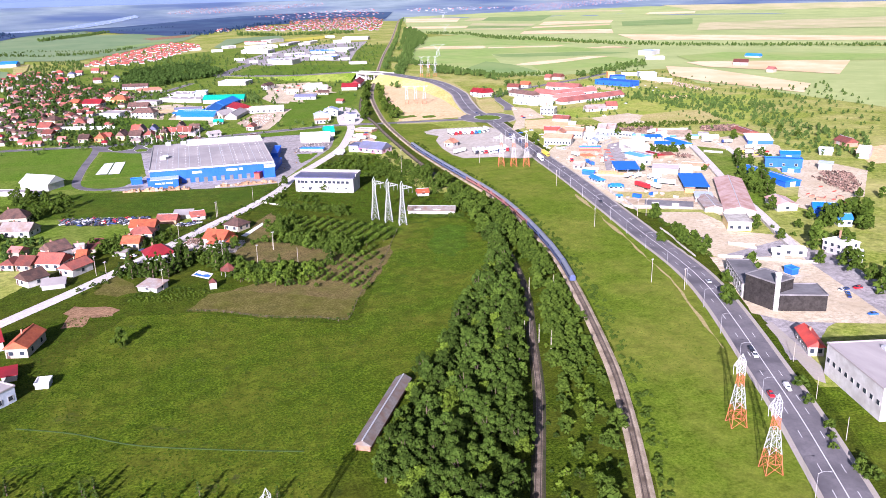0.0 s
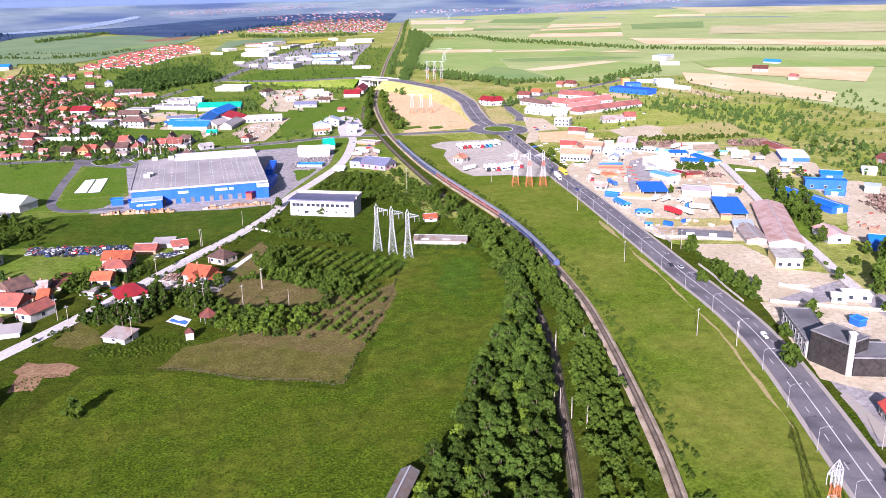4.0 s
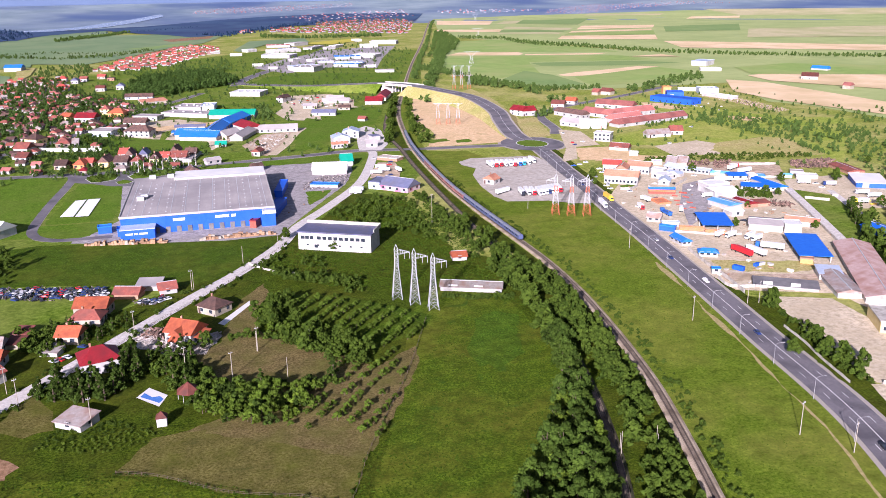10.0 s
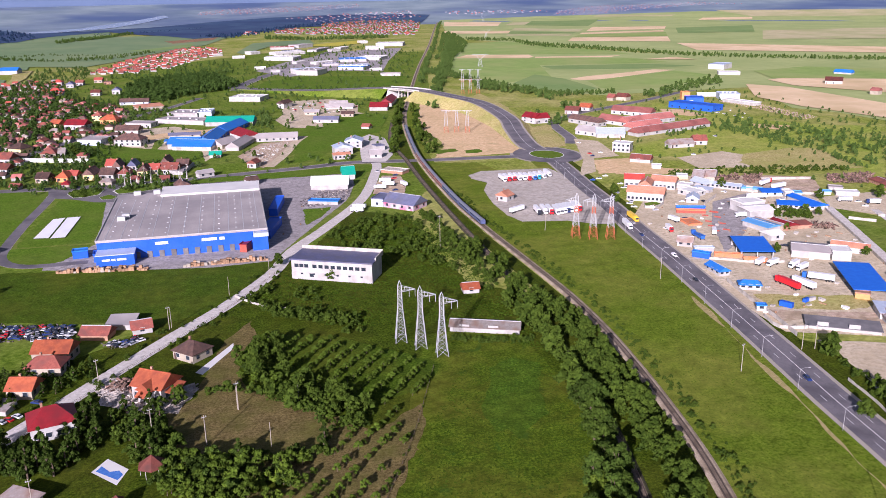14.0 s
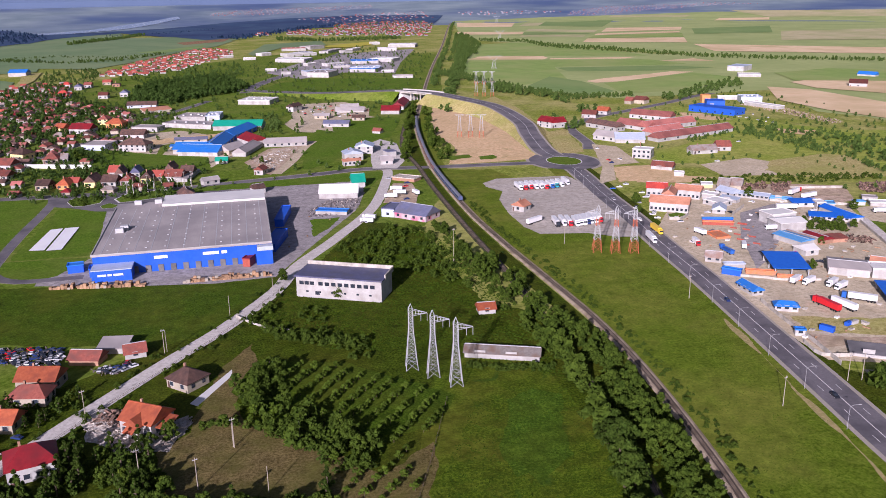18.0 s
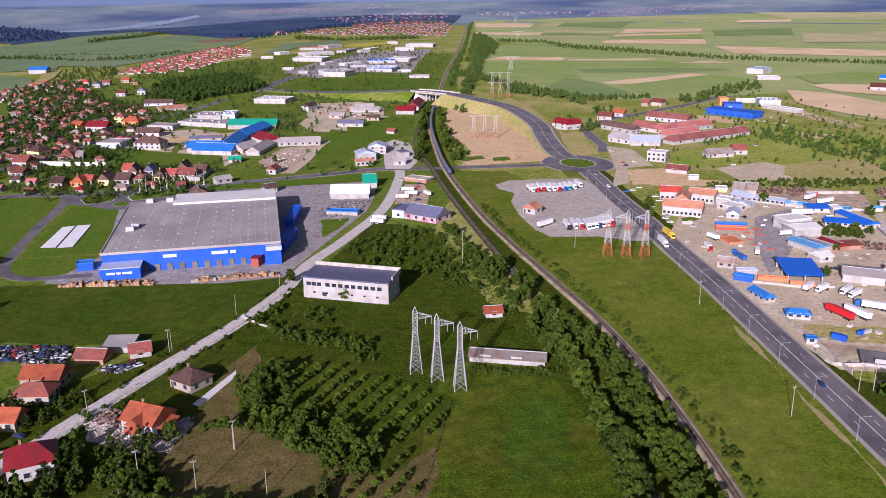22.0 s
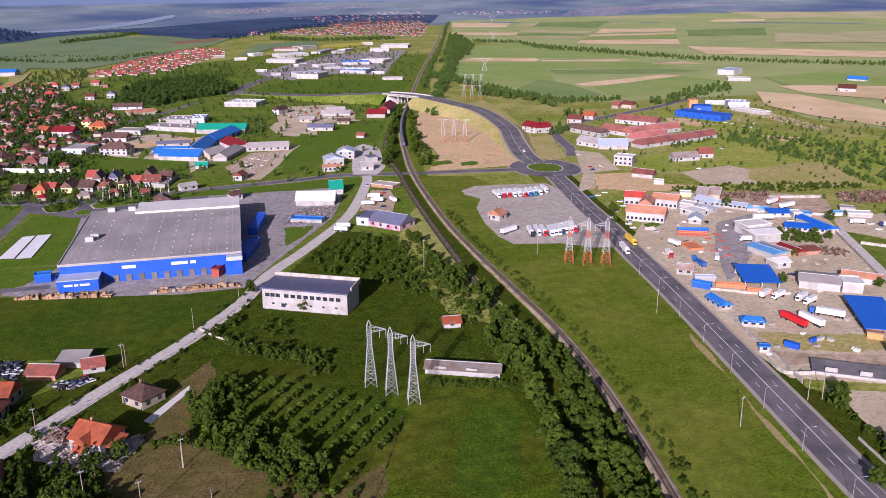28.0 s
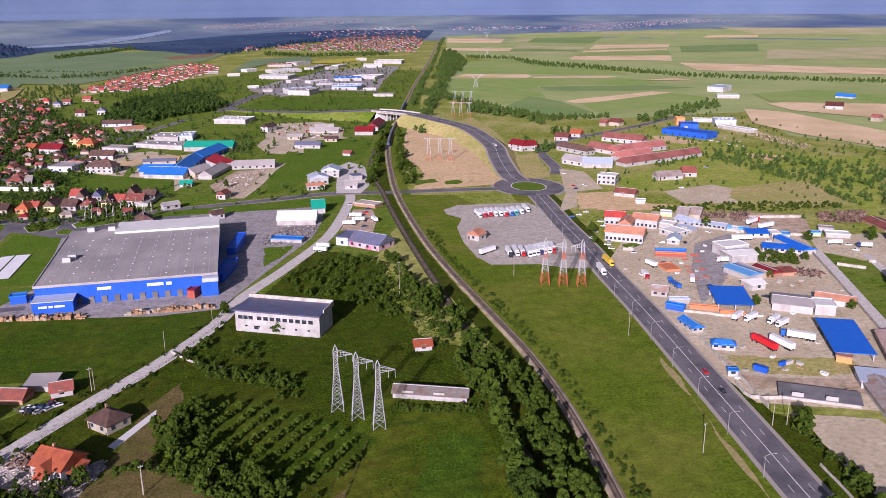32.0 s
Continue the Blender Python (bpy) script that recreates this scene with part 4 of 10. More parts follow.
def gazebo(x, y, r, walls=False):
    t = thing("gazebo", pose(x, y, 0), "small garden gazebo with a pointed red roof" if not walls else "tiny white garden hut with a pointed red roof", "gazebo")
    bm = bmesh.new()
    bmesh.ops.create_cone(bm, cap_ends=True, segments=6 if not walls else 4, radius1=r, radius2=0.05, depth=r * 0.75, matrix=pose(0, 0, 2.3 + r * 0.37, 0, 0, 45 if walls else 0))
    part("roof", bm, M["red_roof"], t)
    if walls:
        part("wall", boxes((-r * 0.6, -r * 0.6, 0, r * 0.6, r * 0.6, 2.35)), M["white_wall"], t)
    else:
        for k in range(6):
            bm = bmesh.new()
            a = k * math.pi / 3
            beam(bm, (r * 0.8 * math.cos(a), r * 0.8 * math.sin(a), 0), (r * 0.8 * math.cos(a), r * 0.8 * math.sin(a), 2.35), 0.14)
            part("post", bm, M["white_wall"], t)
    return t


def pole(x, y, h=8.0):
    """A concrete utility pole with a crossarm and insulators."""
    key = ("pole", h)
    if key in MESH:
        return copy_thing(MESH[key], pose(x, y, 0, 0, 0, 20))
    t = thing("utility_pole", pose(x, y, 0, 0, 0, 20), "pale concrete utility pole with a short crossarm" if h > 7 else "slim pale concrete post without wires", "pole", "utility poles")
    bm = bmesh.new()
    beam(bm, (0, 0, 0), (0, 0, h), 0.24 if h > 7 else 0.18, 0.14, 6)
    part("shaft", bm, M["wood_pole"], t)
    if h > 7:
        part("crossarm", boxes((-0.6, -0.06, h - 0.6, 0.6, 0.06, h - 0.48)), M["galvanised"], t)
    for px in (-0.5, 0, 0.5) if h > 7 else ():
        bm = bmesh.new()
        beam(bm, (px, 0, h - 0.48), (px, 0, h - 0.22), 0.1, sides=6)
        part("insulator", bm, M["white_wall"], t)
    MESH[key] = t
    return t


def flagpole(x, y):
    """A tall white pole with a ball on top."""
    if "flagpole" in MESH:
        return copy_thing(MESH["flagpole"], pose(x, y, 0))
    t = thing("flagpole", pose(x, y, 0), "tall white flagpole without a flag", "pole", "row of flagpoles")
    bm = bmesh.new()
    beam(bm, (0, 0, 0), (0, 0, 5.2), 0.22, 0.13, 8)
    part("shaft", bm, M["membrane"], t)
    bm = bmesh.new()
    bmesh.ops.create_icosphere(bm, subdivisions=2, radius=0.14, matrix=pose(0, 0, 5.25))
    part("finial", bm, M["galvanised"], t)
    part("base_block", boxes((-0.4, -0.4, 0, 0.4, 0.4, 0.35), bevel=0.04), M["concrete_wall"], t)
    MESH["flagpole"] = t
    return t


def street_lamp(x, y, rz, h=6.6):
    if "lamp" in MESH:
        return copy_thing(MESH["lamp"], pose(x, y, 0, 0, 0, rz))
    t = thing("street_lamp", pose(x, y, 0, 0, 0, rz), "grey steel street lamp with a curved arm beside the highway", "street lamp", "highway lamps")
    bm = bmesh.new()
    beam(bm, (0, 0, 0), (0, 0, h - 0.6), 0.12, 0.07, 6)
    part("mast", bm, M["lamp_grey"], t)
    bm = bmesh.new()
    beam(bm, (0, 0, h - 0.6), (0.9, 0, h - 0.1), 0.08, 0.07, 5)
    beam(bm, (0.9, 0, h - 0.1), (2.2, 0, h), 0.07, 0.06, 5)
    part("arm", bm, M["lamp_grey"], t)
    part("lantern", boxes((2.1, -0.12, h - 0.08, 2.7, 0.12, h + 0.05), bevel=0.03), M["lamp_grey"], t)
    MESH["lamp"] = t
    return t


def wheel_bm(r=0.32, w=0.22):
    bm = bmesh.new()
    bmesh.ops.create_cone(bm, cap_ends=True, segments=12, radius1=r, radius2=r, depth=w, matrix=pose(0, 0, 0, 0, 90, 0))
    return bm


def rim_bm():
    bm = bmesh.new()
    bmesh.ops.create_cone(bm, cap_ends=True, segments=8, radius1=0.19, radius2=0.19, depth=0.24, matrix=pose(0, 0, 0, 0, 90, 0))
    return bm


def car_thing(x, y, rz, col, label, simple=False, name="car"):
    """A small car that heads along its own +y."""
    t = thing(name, pose(x, y, 0.06, 0, 0, rz) @ TRUE, label, "car")

    def body():
        bm = bmesh.new()
        prof = [(-2.1, 0.35), (-2.15, 0.85), (-1.7, 0.95), (-1.25, 0.98), (0.75, 0.98), (1.75, 0.86), (2.1, 0.7), (2.1, 0.35)]
        r = [[bm.verts.new((sx, yy, z)) for yy, z in prof] for sx in (-0.86, 0.86)]
        n = len(prof)
        for k in range(n):
            bm.faces.new((r[0][k], r[0][(k + 1) % n], r[1][(k + 1) % n], r[1][k]))
        bm.faces.new(r[0][::-1])
        bm.faces.new(r[1])
        bmesh.ops.recalc_face_normals(bm, faces=bm.faces)
        return bm

    def cabin(top):
        bm = bmesh.new()
        lo = [(-0.8, -1.75, 0.95), (0.8, -1.75, 0.95), (0.8, 1.0, 0.97), (-0.8, 1.0, 0.97)]
        hi = [(-0.64, -1.25, 1.42), (0.64, -1.25, 1.42), (0.64, 0.25, 1.44), (-0.64, 0.25, 1.44)]
        if top:
            return boxes((-0.62, -1.22, 1.41, 0.62, 0.24, 1.47), bevel=0.03)
        v = [bm.verts.new(p) for p in lo + hi]
        for f in ((4, 5, 6, 7), (0, 1, 5, 4), (1, 2, 6, 5), (2, 3, 7, 6), (3, 0, 4, 7)):
            bm.faces.new([v[i] for i in f])
        return bm
    shared("body", ("car", col), body, M["car_" + col], t)
    shared("glasshouse", "car_glass", lambda: cabin(False), M["window_glass"], t)
    shared("roof", ("car_top", col), lambda: cabin(True), M["car_" + col], t)
    if not simple:
        for sx in (-0.82, 0.82):
            for sy in (-1.3, 1.3):
                wl = shared("wheel", "wheel", wheel_bm, M["tyre"], t, (sx, sy, 0.32))
                shared("rim", "rim", rim_bm, M["galvanised"], wl)
    return t


def parked_car(x, y, rz, col=None):
    col = col or random.choice(("white", "silver", "black", "navy", "red"))
    return car_thing(x, y, rz, col, "parked %s car in a yard" % col, True)


def scrap_car(x, y):
    col = random.choice(("white", "silver", "black", "navy", "navy", "black", "silver", "red", "black"))
    return tagged(car_thing(x, y, random.random() * 360, col, "wrecked %s car in the scrapyard" % col, True, "scrap_car"), group="scrapyard cars")


def van_thing(x, y, rz):
    t = thing("van", pose(x, y, 0.06, 0, 0, rz) @ TRUE, "small white van towing a little box trailer", "van")
    part("body", boxes((-0.86, -1.2, 0.35, 0.86, 1.9, 1.75), bevel=0.12), M["car_white"], t)
    part("bonnet", boxes((-0.84, 1.8, 0.35, 0.84, 2.75, 1.0), bevel=0.12), M["car_white"], t)
    part("windscreen", boxes((-0.75, 1.86, 1.05, 0.75, 1.94, 1.62)), M["window_glass"], t)
    part("rear_window", boxes((-0.7, -1.24, 1.05, 0.7, -1.18, 1.6)), M["window_glass"], t)
    part("trailer_box", boxes((-0.7, -3.3, 0.45, 0.7, -2.0, 1.2), bevel=0.05), M["white_roof"], t)
    part("drawbar", boxes((-0.05, -2.1, 0.4, 0.05, -1.1, 0.5)), M["tyre"], t)
    for sx, sy in ((-0.8, -0.6), (0.8, -0.6), (-0.8, 1.9), (0.8, 1.9), (-0.72, -2.7), (0.72, -2.7)):
        shared("wheel", "wheel", wheel_bm, M["tyre"], t, (sx, sy, 0.32))
    return t


def truck(x, y, rz, col="white", full=False):
    """An articulated truck that heads along its own +y."""
    t = thing("truck", pose(x, y, 0.04, 0, 0, rz) @ TRUE, "parked %s articulated truck with a box trailer" % col, "truck", "parked trucks")
    shared("cab", ("cab", col), lambda: boxes((-1.2, 5.6, 0.7, 1.2, 7.7, 3.6), bevel=0.15), M["car_" + col], t)
    shared("windscreen", "truck_glass", lambda: boxes((-1.05, 7.68, 2.0, 1.05, 7.74, 3.1)), M["window_glass"], t)
    shared("box_body", ("tbox", col if col == "yellow" or full else "white"), lambda: boxes((-1.25, -7.8, 1.15, 1.25, 5.0, 3.9), bevel=0.05), M["car_" + (col if col == "yellow" or full else "white")], t)
    shared("chassis", "chassis", lambda: boxes((-0.9, -7.6, 0.6, 0.9, 6.6, 1.15)), M["tyre"], t)
    for yy in (6.6, 3.6, -4.0, -5.4, -6.8):
        for sx in (-1.05, 1.05):
            shared("wheel", "truck_wheel", lambda: wheel_bm(0.5, 0.32), M["tyre"], t, (sx, yy, 0.5))
    return t


def rigid_truck(x, y, rz, col="white"):
    """A short box truck that heads along its own +y."""
    t = thing("truck", pose(x, y, 0.04, 0, 0, rz) @ TRUE, "parked %s rigid box truck in the yard" % col, "truck", "parked trucks")
    shared("cab", ("rcab", col), lambda: boxes((-1.15, 2.9, 0.7, 1.15, 4.7, 3.2), bevel=0.15), M["car_" + col], t)
    shared("windscreen", "rigid_glass", lambda: boxes((-1.0, 4.68, 1.8, 1.0, 4.74, 2.8)), M["window_glass"], t)
    shared("box_body", "rbox", lambda: boxes((-1.22, -4.6, 1.1, 1.22, 2.6, 3.5), bevel=0.05), M["car_white"], t)
    shared("chassis", "rchassis", lambda: boxes((-0.9, -4.4, 0.6, 0.9, 3.2, 1.1)), M["tyre"], t)
    for yy in (3.7, -2.4, -3.6):
        for sx in (-1.05, 1.05):
            shared("wheel", "truck_wheel", lambda: wheel_bm(0.5, 0.32), M["tyre"], t, (sx, yy, 0.5))
    return t


def trailer(x, y, rz):
    t = thing("trailer", pose(x, y, 0.04, 0, 0, rz) @ TRUE, "white box trailer parked alone", "trailer")
    shared("box_body", ("tbox", "lone"), lambda: boxes((-1.25, -6.8, 1.15, 1.25, 6.8, 3.9), bevel=0.05), M["car_white"], t)
    shared("chassis", "chassis2", lambda: boxes((-0.9, -6.6, 0.6, 0.9, 6.6, 1.15)), M["tyre"], t)
    for yy in (-3.0, -4.4, -5.8):
        for sx in (-1.05, 1.05):
            shared("wheel", "truck_wheel", lambda: wheel_bm(0.5, 0.32), M["tyre"], t, (sx, yy, 0.5))
    part("landing_leg", boxes((-0.8, 4.2, 0, -0.6, 4.4, 1.1), (0.6, 4.2, 0, 0.8, 4.4, 1.1)), M["tyre"], t)
    return t


def crane_truck(x, y, rz):
    t = thing("crane_truck", pose(x, y, 0.04, 0, 0, rz) @ TRUE, "bright blue mobile crane with a folded boom", "crane truck")
    part("carrier", boxes((-1.3, -5.5, 0.7, 1.3, 5.2, 1.5), bevel=0.1), M["car_blue"], t)
    part("cab", boxes((-1.2, 5.2, 0.6, 1.2, 7.0, 2.8), bevel=0.2), M["car_blue"], t)
    bm = bmesh.new()
    beam(bm, (0, -5, 2.2), (0, 9, 3.4), 1.1, 0.7)
    part("boom", bm, M["car_blue"], t)
    part("counterweight", boxes((-1.2, -6.5, 1.5, 1.2, -4.2, 3.0), bevel=0.1), M["car_blue"], t)
    for yy in (6.0, 3.0, -2.5, -4.3):
        for sx in (-1.1, 1.1):
            shared("wheel", "truck_wheel", lambda: wheel_bm(0.5, 0.32), M["tyre"], t, (sx, yy, 0.5))
    return t


def timber_stack(x, y, rz):
    t = thing("timber_stack", pose(x, y, 0, 0, 0, rz), "long uneven row of stacked brown wooden pallets", "pallet stack", "pallet rows")
    rng = random.Random(int(x * 7 + y))
    yy = -10.0
    while yy < 10:
        wd = rng.uniform(0.9, 1.5)
        for x0 in (-1.3, 0.1):
            if rng.random() < 0.88:
                ob = part("pallet_block", boxes((0, 0, 0, 1.2, wd * 0.94, rng.uniform(0.5, 2.0)), bevel=0.05), M["timber"] if rng.random() < 0.8 else M["wood_pole"], t)
                ob.location, ob.rotation_euler = (x0 + rng.uniform(-0.15, 0.15), yy, 0), (0, 0, rng.uniform(-0.08, 0.08))
        yy += wd
    return t


def small_pylon(x, y, h, tall):
    """A slim lattice mast with a T-shaped head."""
    key = ("spyl", h, tall)
    if key in MESH:
        return copy_thing(MESH[key], pose(x, y, 0, 0, 0, -10))
    t = thing("lattice_mast", pose(x, y, 0, 0, 0, -10), "pale lattice substation mast with a red base" if tall else "white and orange lattice mast beyond the overpass", "pylon", "lattice masts")
    cs = ((-1, -1), (1, -1), (1, 1), (-1, 1))
    low = M["red_paint"]
    high = M["galvanised"] if tall else M["galvanised"]
    for nm, a, b, mt in (("lower_section", 0, 2, low), ("upper_section", 2, 7, high)):
        bm = bmesh.new()
        for i in range(a, b):
            z0, z1 = h * i / 7, h * (i + 1) / 7
            w0, w1 = 1.6 - 1.1 * i / 7, 1.6 - 1.1 * (i + 1) / 7
            for k in range(4):
                c, d = cs[k], cs[(k + 1) % 4]
                beam(bm, (c[0] * w0, c[1] * w0, z0), (c[0] * w1, c[1] * w1, z1), 0.18)
                beam(bm, (c[0] * w0, c[1] * w0, z0), (d[0] * w1, d[1] * w1, z1), 0.1)
        part(nm, bm, mt, t)
    bm = bmesh.new()
    beam(bm, (-3.5, 0, h), (3.5, 0, h), 0.3)
    beam(bm, (-3.5, 0, h), (0, 0, h - 1.5), 0.16)
    beam(bm, (3.5, 0, h), (0, 0, h - 1.5), 0.16)
    part("crossarm", bm, high, t)
    MESH[key] = t
    return t


def transmission_tower(x, y, h):
    """A tall V-headed lattice tower in the far fields."""
    t = thing("transmission_tower", pose(x, y, 0, 0, 0, -15), "tall pale lattice transmission tower in the fields", "pylon", "far towers")
    cs = ((-1, -1), (1, -1), (1, 1), (-1, 1))
    bm = bmesh.new()
    for i in range(5):
        z0, z1 = h * 0.6 * i / 5, h * 0.6 * (i + 1) / 5
        w0, w1 = 3.0 - 2.0 * i / 5, 3.0 - 2.0 * (i + 1) / 5
        for k in range(4):
            c, d = cs[k], cs[(k + 1) % 4]
            beam(bm, (c[0] * w0, c[1] * w0, z0), (c[0] * w1, c[1] * w1, z1), 0.28)
            beam(bm, (c[0] * w0, c[1] * w0, z0), (d[0] * w1, d[1] * w1, z1), 0.16)
    part("body", bm, M["galvanised"], t)
    bm = bmesh.new()
    for s in (-1, 1):
        for yy in (-0.9, 0.9):
            beam(bm, (s * 0.8, yy, h * 0.6), (s * 7, yy * 0.4, h * 0.94), 0.25)
    part("v_head", bm, M["galvanised"], t)
    bm = bmesh.new()
    beam(bm, (-11, 0, h * 0.94), (11, 0, h * 0.94), 0.35)
    for s in (-1, 1):
        beam(bm, (s * 7, 0, h * 0.94), (s * 7, 0, h), 0.22)
    part("crossarm", bm, M["galvanised"], t)
    return t


def lone_tree(x, y):
    return plant(TREES[1], x, y, 0.6 + random.random() * 0.25)


def near_pylon(x, y):
    return lattice_pylon("striped_pylon", pose(x, y, 0, 0, 0, 165), 18.5, 1.9, 0.65, "red and white lattice power pylon in a meadow", 1.9, M["red_paint"], M["galvanised"], "striped pylons")


# ---- village by the gravel lane ----
building("house", 4.3, 324.8, -35, 9.3, 8.5, 3.9, "gx", "orange_roof", "white_wall", "white villa with a bright orange tiled roof on a rubble yard", "house", 3, gable=True)
building("house", -17.1, 306.9, 14, 10.4, 9.3, 3.8, "hip", "crimson_roof", "white_wall", "white villa with a deep crimson hipped roof beside fir trees", "house", 4)
building("hut", -20.3, 279.4, -36, 8.0, 6.5, 1.8, "shed", "rusty_roof", "white_wall", "white hut under patchy rusty sheet metal", "hut", 1)
building("house", 13.8, 347.8, -46, 8.1, 7.6, 2.7, "hip", "brown_roof", "cream_wall", "cream bungalow with a brown hipped roof and white paving", "house", 2)
building("house", -27.8, 333.5, -16, 6.8, 6.8, 2.7, "gx", "orange_roof", "cream_wall", "cottage with faded orange tiles behind garden trees", "house", 2)
building("house", -25.5, 355.9, -15, 10.7, 7.6, 3.2, "gx", "orange_roof", "cream_wall", "long cottage with an orange tiled gable roof", "house", 2)
building("house", -25.6, 346.8, -13, 9.7, 6.8, 2.7, "hip", "red_roof", "cream_wall", "old cottage with weathered red tiles", "house", 2)
building("shed", -41.6, 342.6, -18, 4.6, 5.0, 1.7, "shed", "red_roof", "grey_wall", "small shed with a red sheet roof", "shed", 0)
building("house", -45.7, 330.0, -3, 3.6, 6.8, 2.5, "gx", "rusty_roof", "white_wall", "white cottage with a dull sheet roof", "house", 1)
building("house", -43.8, 319.6, -9, 3.4, 6.8, 2.7, "gx", "orange_roof", "white_wall", "white cottage with an orange tiled roof", "house", 1)
building("shed", -31.3, 326.0, -23, 5.6, 5.0, 1.5, "shed", "rusty_roof", "white_wall", "low white outbuilding with a grey lean-to roof", "shed", 0)
building("shed", -14.5, 369.8, -18, 8.8, 6.0, 1.8, "gx", "red_roof", "rust_wall", "scrapyard shed with dull red sheet roof", "shed", 0)
building("shed", 1.0, 369.1, 8, 5.9, 6.0, 1.8, "gx", "red_roof", "white_wall", "scrapyard office with a dull red roof", "shed", 1)
building("shed", -7.4, 375.6, -11, 8.2, 7.0, 1.8, "shed", "grey_roof", "grey_wall", "grey sheet-roofed scrapyard shelter", "shed", 0)
building("house", -79.6, 372.8, -23, 13.6, 9.0, 2.7, "gx", "rusty_roof", "white_wall", "long house under faded pink tiles", "house", 2)
building("house", -83.9, 392.5, -7, 12.9, 10.0, 3.4, "hip", "brown_roof", "cream_wall", "big house with a dark red-brown roof", "house", 2)
building("house", -58.6, 318.5, -25, 10.3, 9.0, 2.7, "gx", "red_roof", "white_wall", "white house with a weathered red roof", "house", 3)
building("house", -48.8, 307.8, -40, 6.7, 10.0, 3.0, "gy", "red_roof", "white_wall", "white gabled house with a red tiled roof by the lane", "house", 1)
building("house", -65.5, 319.7, -30, 6.5, 8.0, 2.5, "gx", "red_roof", "cream_wall", "cream cottage with a red tiled roof", "house", 2)
building("house", -71.2, 321.9, -21, 5.3, 8.0, 2.5, "hip", "red_roof", "cream_wall", "cream cottage with a red tiled roof", "house", 2)
building("house", -62.7, 302.7, -52, 7.8, 8.0, 2.7, "gy", "brown_roof", "white_wall", "cottage with a dark tiled gable roof", "house", 1)
building("house", -52.4, 325.5, 38, 8.1, 9.0, 4.1, "gx", "brown_roof", "grey_wall", "tall house with a dark brown roof", "house", 2)
building("barn", -53.0, 292.2, 1, 7.6, 6.0, 1.7, "shed", "grey_roof", "grey_wall", "grey barn with a sheet roof", "barn", 0)
building("shed", -41.9, 334.3, -12, 4.6, 5.0, 1.7, "shed", "red_roof", "cream_wall", "small red-roofed shed among other buildings", "shed", 0)
building("house", -55.4, 233.0, -15, 6.4, 13.0, 3.2, "gy", "orange_roof", "cream_wall", "cream two-storey house with a red-orange tiled gable roof", "house", 2)
building("house", -61.6, 238.2, 17, 4.9, 9.0, 3.0, "gx", "crimson_roof", "white_wall", "house with a dark red metal roof", "house", 1)
building("house", -54.9, 196.0, 47, 9.8, 10.0, 4.2, "flat", "grey_roof", "pale_blue_wall", "pale blue cubic house with a flat roof", "house", 3)
building("pavilion", -53.7, 215.7, 7, 3.7, 5.0, 1.9, "shed", "crimson_roof", "white_wall", "garden pavilion with a red roof", "pavilion", 0)
building("shed", -44.5, 208.3, -7, 3.5, 4.0, 1.5, "flat", "white_roof", "white_wall", "small white garden outbuilding", "shed", 0)

# ---- allotments, huts and the meadow ----
gazebo(11.5, 285.7, 3.4)
gazebo(5.2, 273.1, 2.0, True)
patch("pool_deck", [(-2, 290), (1, 295), (6, 289), (4, 283)], 0.1, M["white_roof"], "white stone paving round the pool", "paving")
patch("swimming_pool", [(-1, 290), (0, 292), (2, 289), (4, 289), (5, 287), (4, 285)], 0.13, M["pool"], "blue garden swimming pool with a white edge", "pool")
building("hut", 109.9, 373.7, -6, 5.6, 5.0, 1.7, "gx", "orange_roof", "white_wall", "tiny white cottage with an orange roof in the meadow", "hut", 1)
building("shed", 96.4, 343.4, -24, 21.6, 5.0, 1.7, "gx", "mossy_roof", "grey_wall", "long low stone shed with a mossy grey roof", "shed", 0)
building("shed", 30.3, 149.5, -31, 3.5, 34.0, 1.7, "gy", "mossy_roof", "rust_wall", "long narrow brick shed with a grey roof by the wood", "shed", 0)
patch("bare_plot", [(-43, 252), (-41, 263), (-43, 265), (-41, 271), (-28, 266), (-26, 263), (-28, 257), (-35, 259), (-36, 251)], 0.045, M["brown_soil"], "bare brown soil plot in the meadow", "ground")
patch("mown_plot", [(-4, 253), (3, 267), (14, 269), (29, 259), (48, 248), (50, 244), (53, 248), (44, 227), (35, 232), (20, 238), (5, 249)], 0.043, M["dry_grass"], "dry mown grass plot fenced from the meadow", "ground")
patch("garden_grass", [(40, 272), (76, 300), (75, 290), (61, 260), (53, 246), (41, 258), (27, 266), (11, 268), (20, 272)], 0.0565, M["dry_brown"], "dry brown grass under small orchard trees", "ground")
patch("garden_grass", [(13, 313), (21, 320), (22, 330), (29, 357), (37, 371), (38, 358), (32, 335), (33, 322), (46, 309), (57, 297), (71, 278), (47, 273), (18, 281)], 0.056, M["dry_brown"], "dry brown grass between hedges and gardens", "ground")
patch("garden_grass", [(22, 324), (46, 305), (49, 299), (38, 288), (23, 294), (13, 305)], 0.045, M["dry_grass"], "dry grass between orchard rows", "ground")
patch("rubble_yard", [(-6, 333), (-1, 341), (4, 328), (14, 324), (20, 330), (21, 325), (16, 313), (4, 315), (-3, 323)], 0.062, M["rubble"], "pale rubble and stone building yard", "ground")
patch("paved_drive", [(20, 336), (31, 354), (31, 350), (22, 334)], 0.065, M["white_roof"], "white paved drive beside the bungalow", "paving")
patch("garden_plot", [(-35, 281), (-33, 291), (-28, 301), (-21, 285), (-20, 278), (-27, 276)], 0.053, M["dry_grass"], "dry grass beside the white hut", "ground")
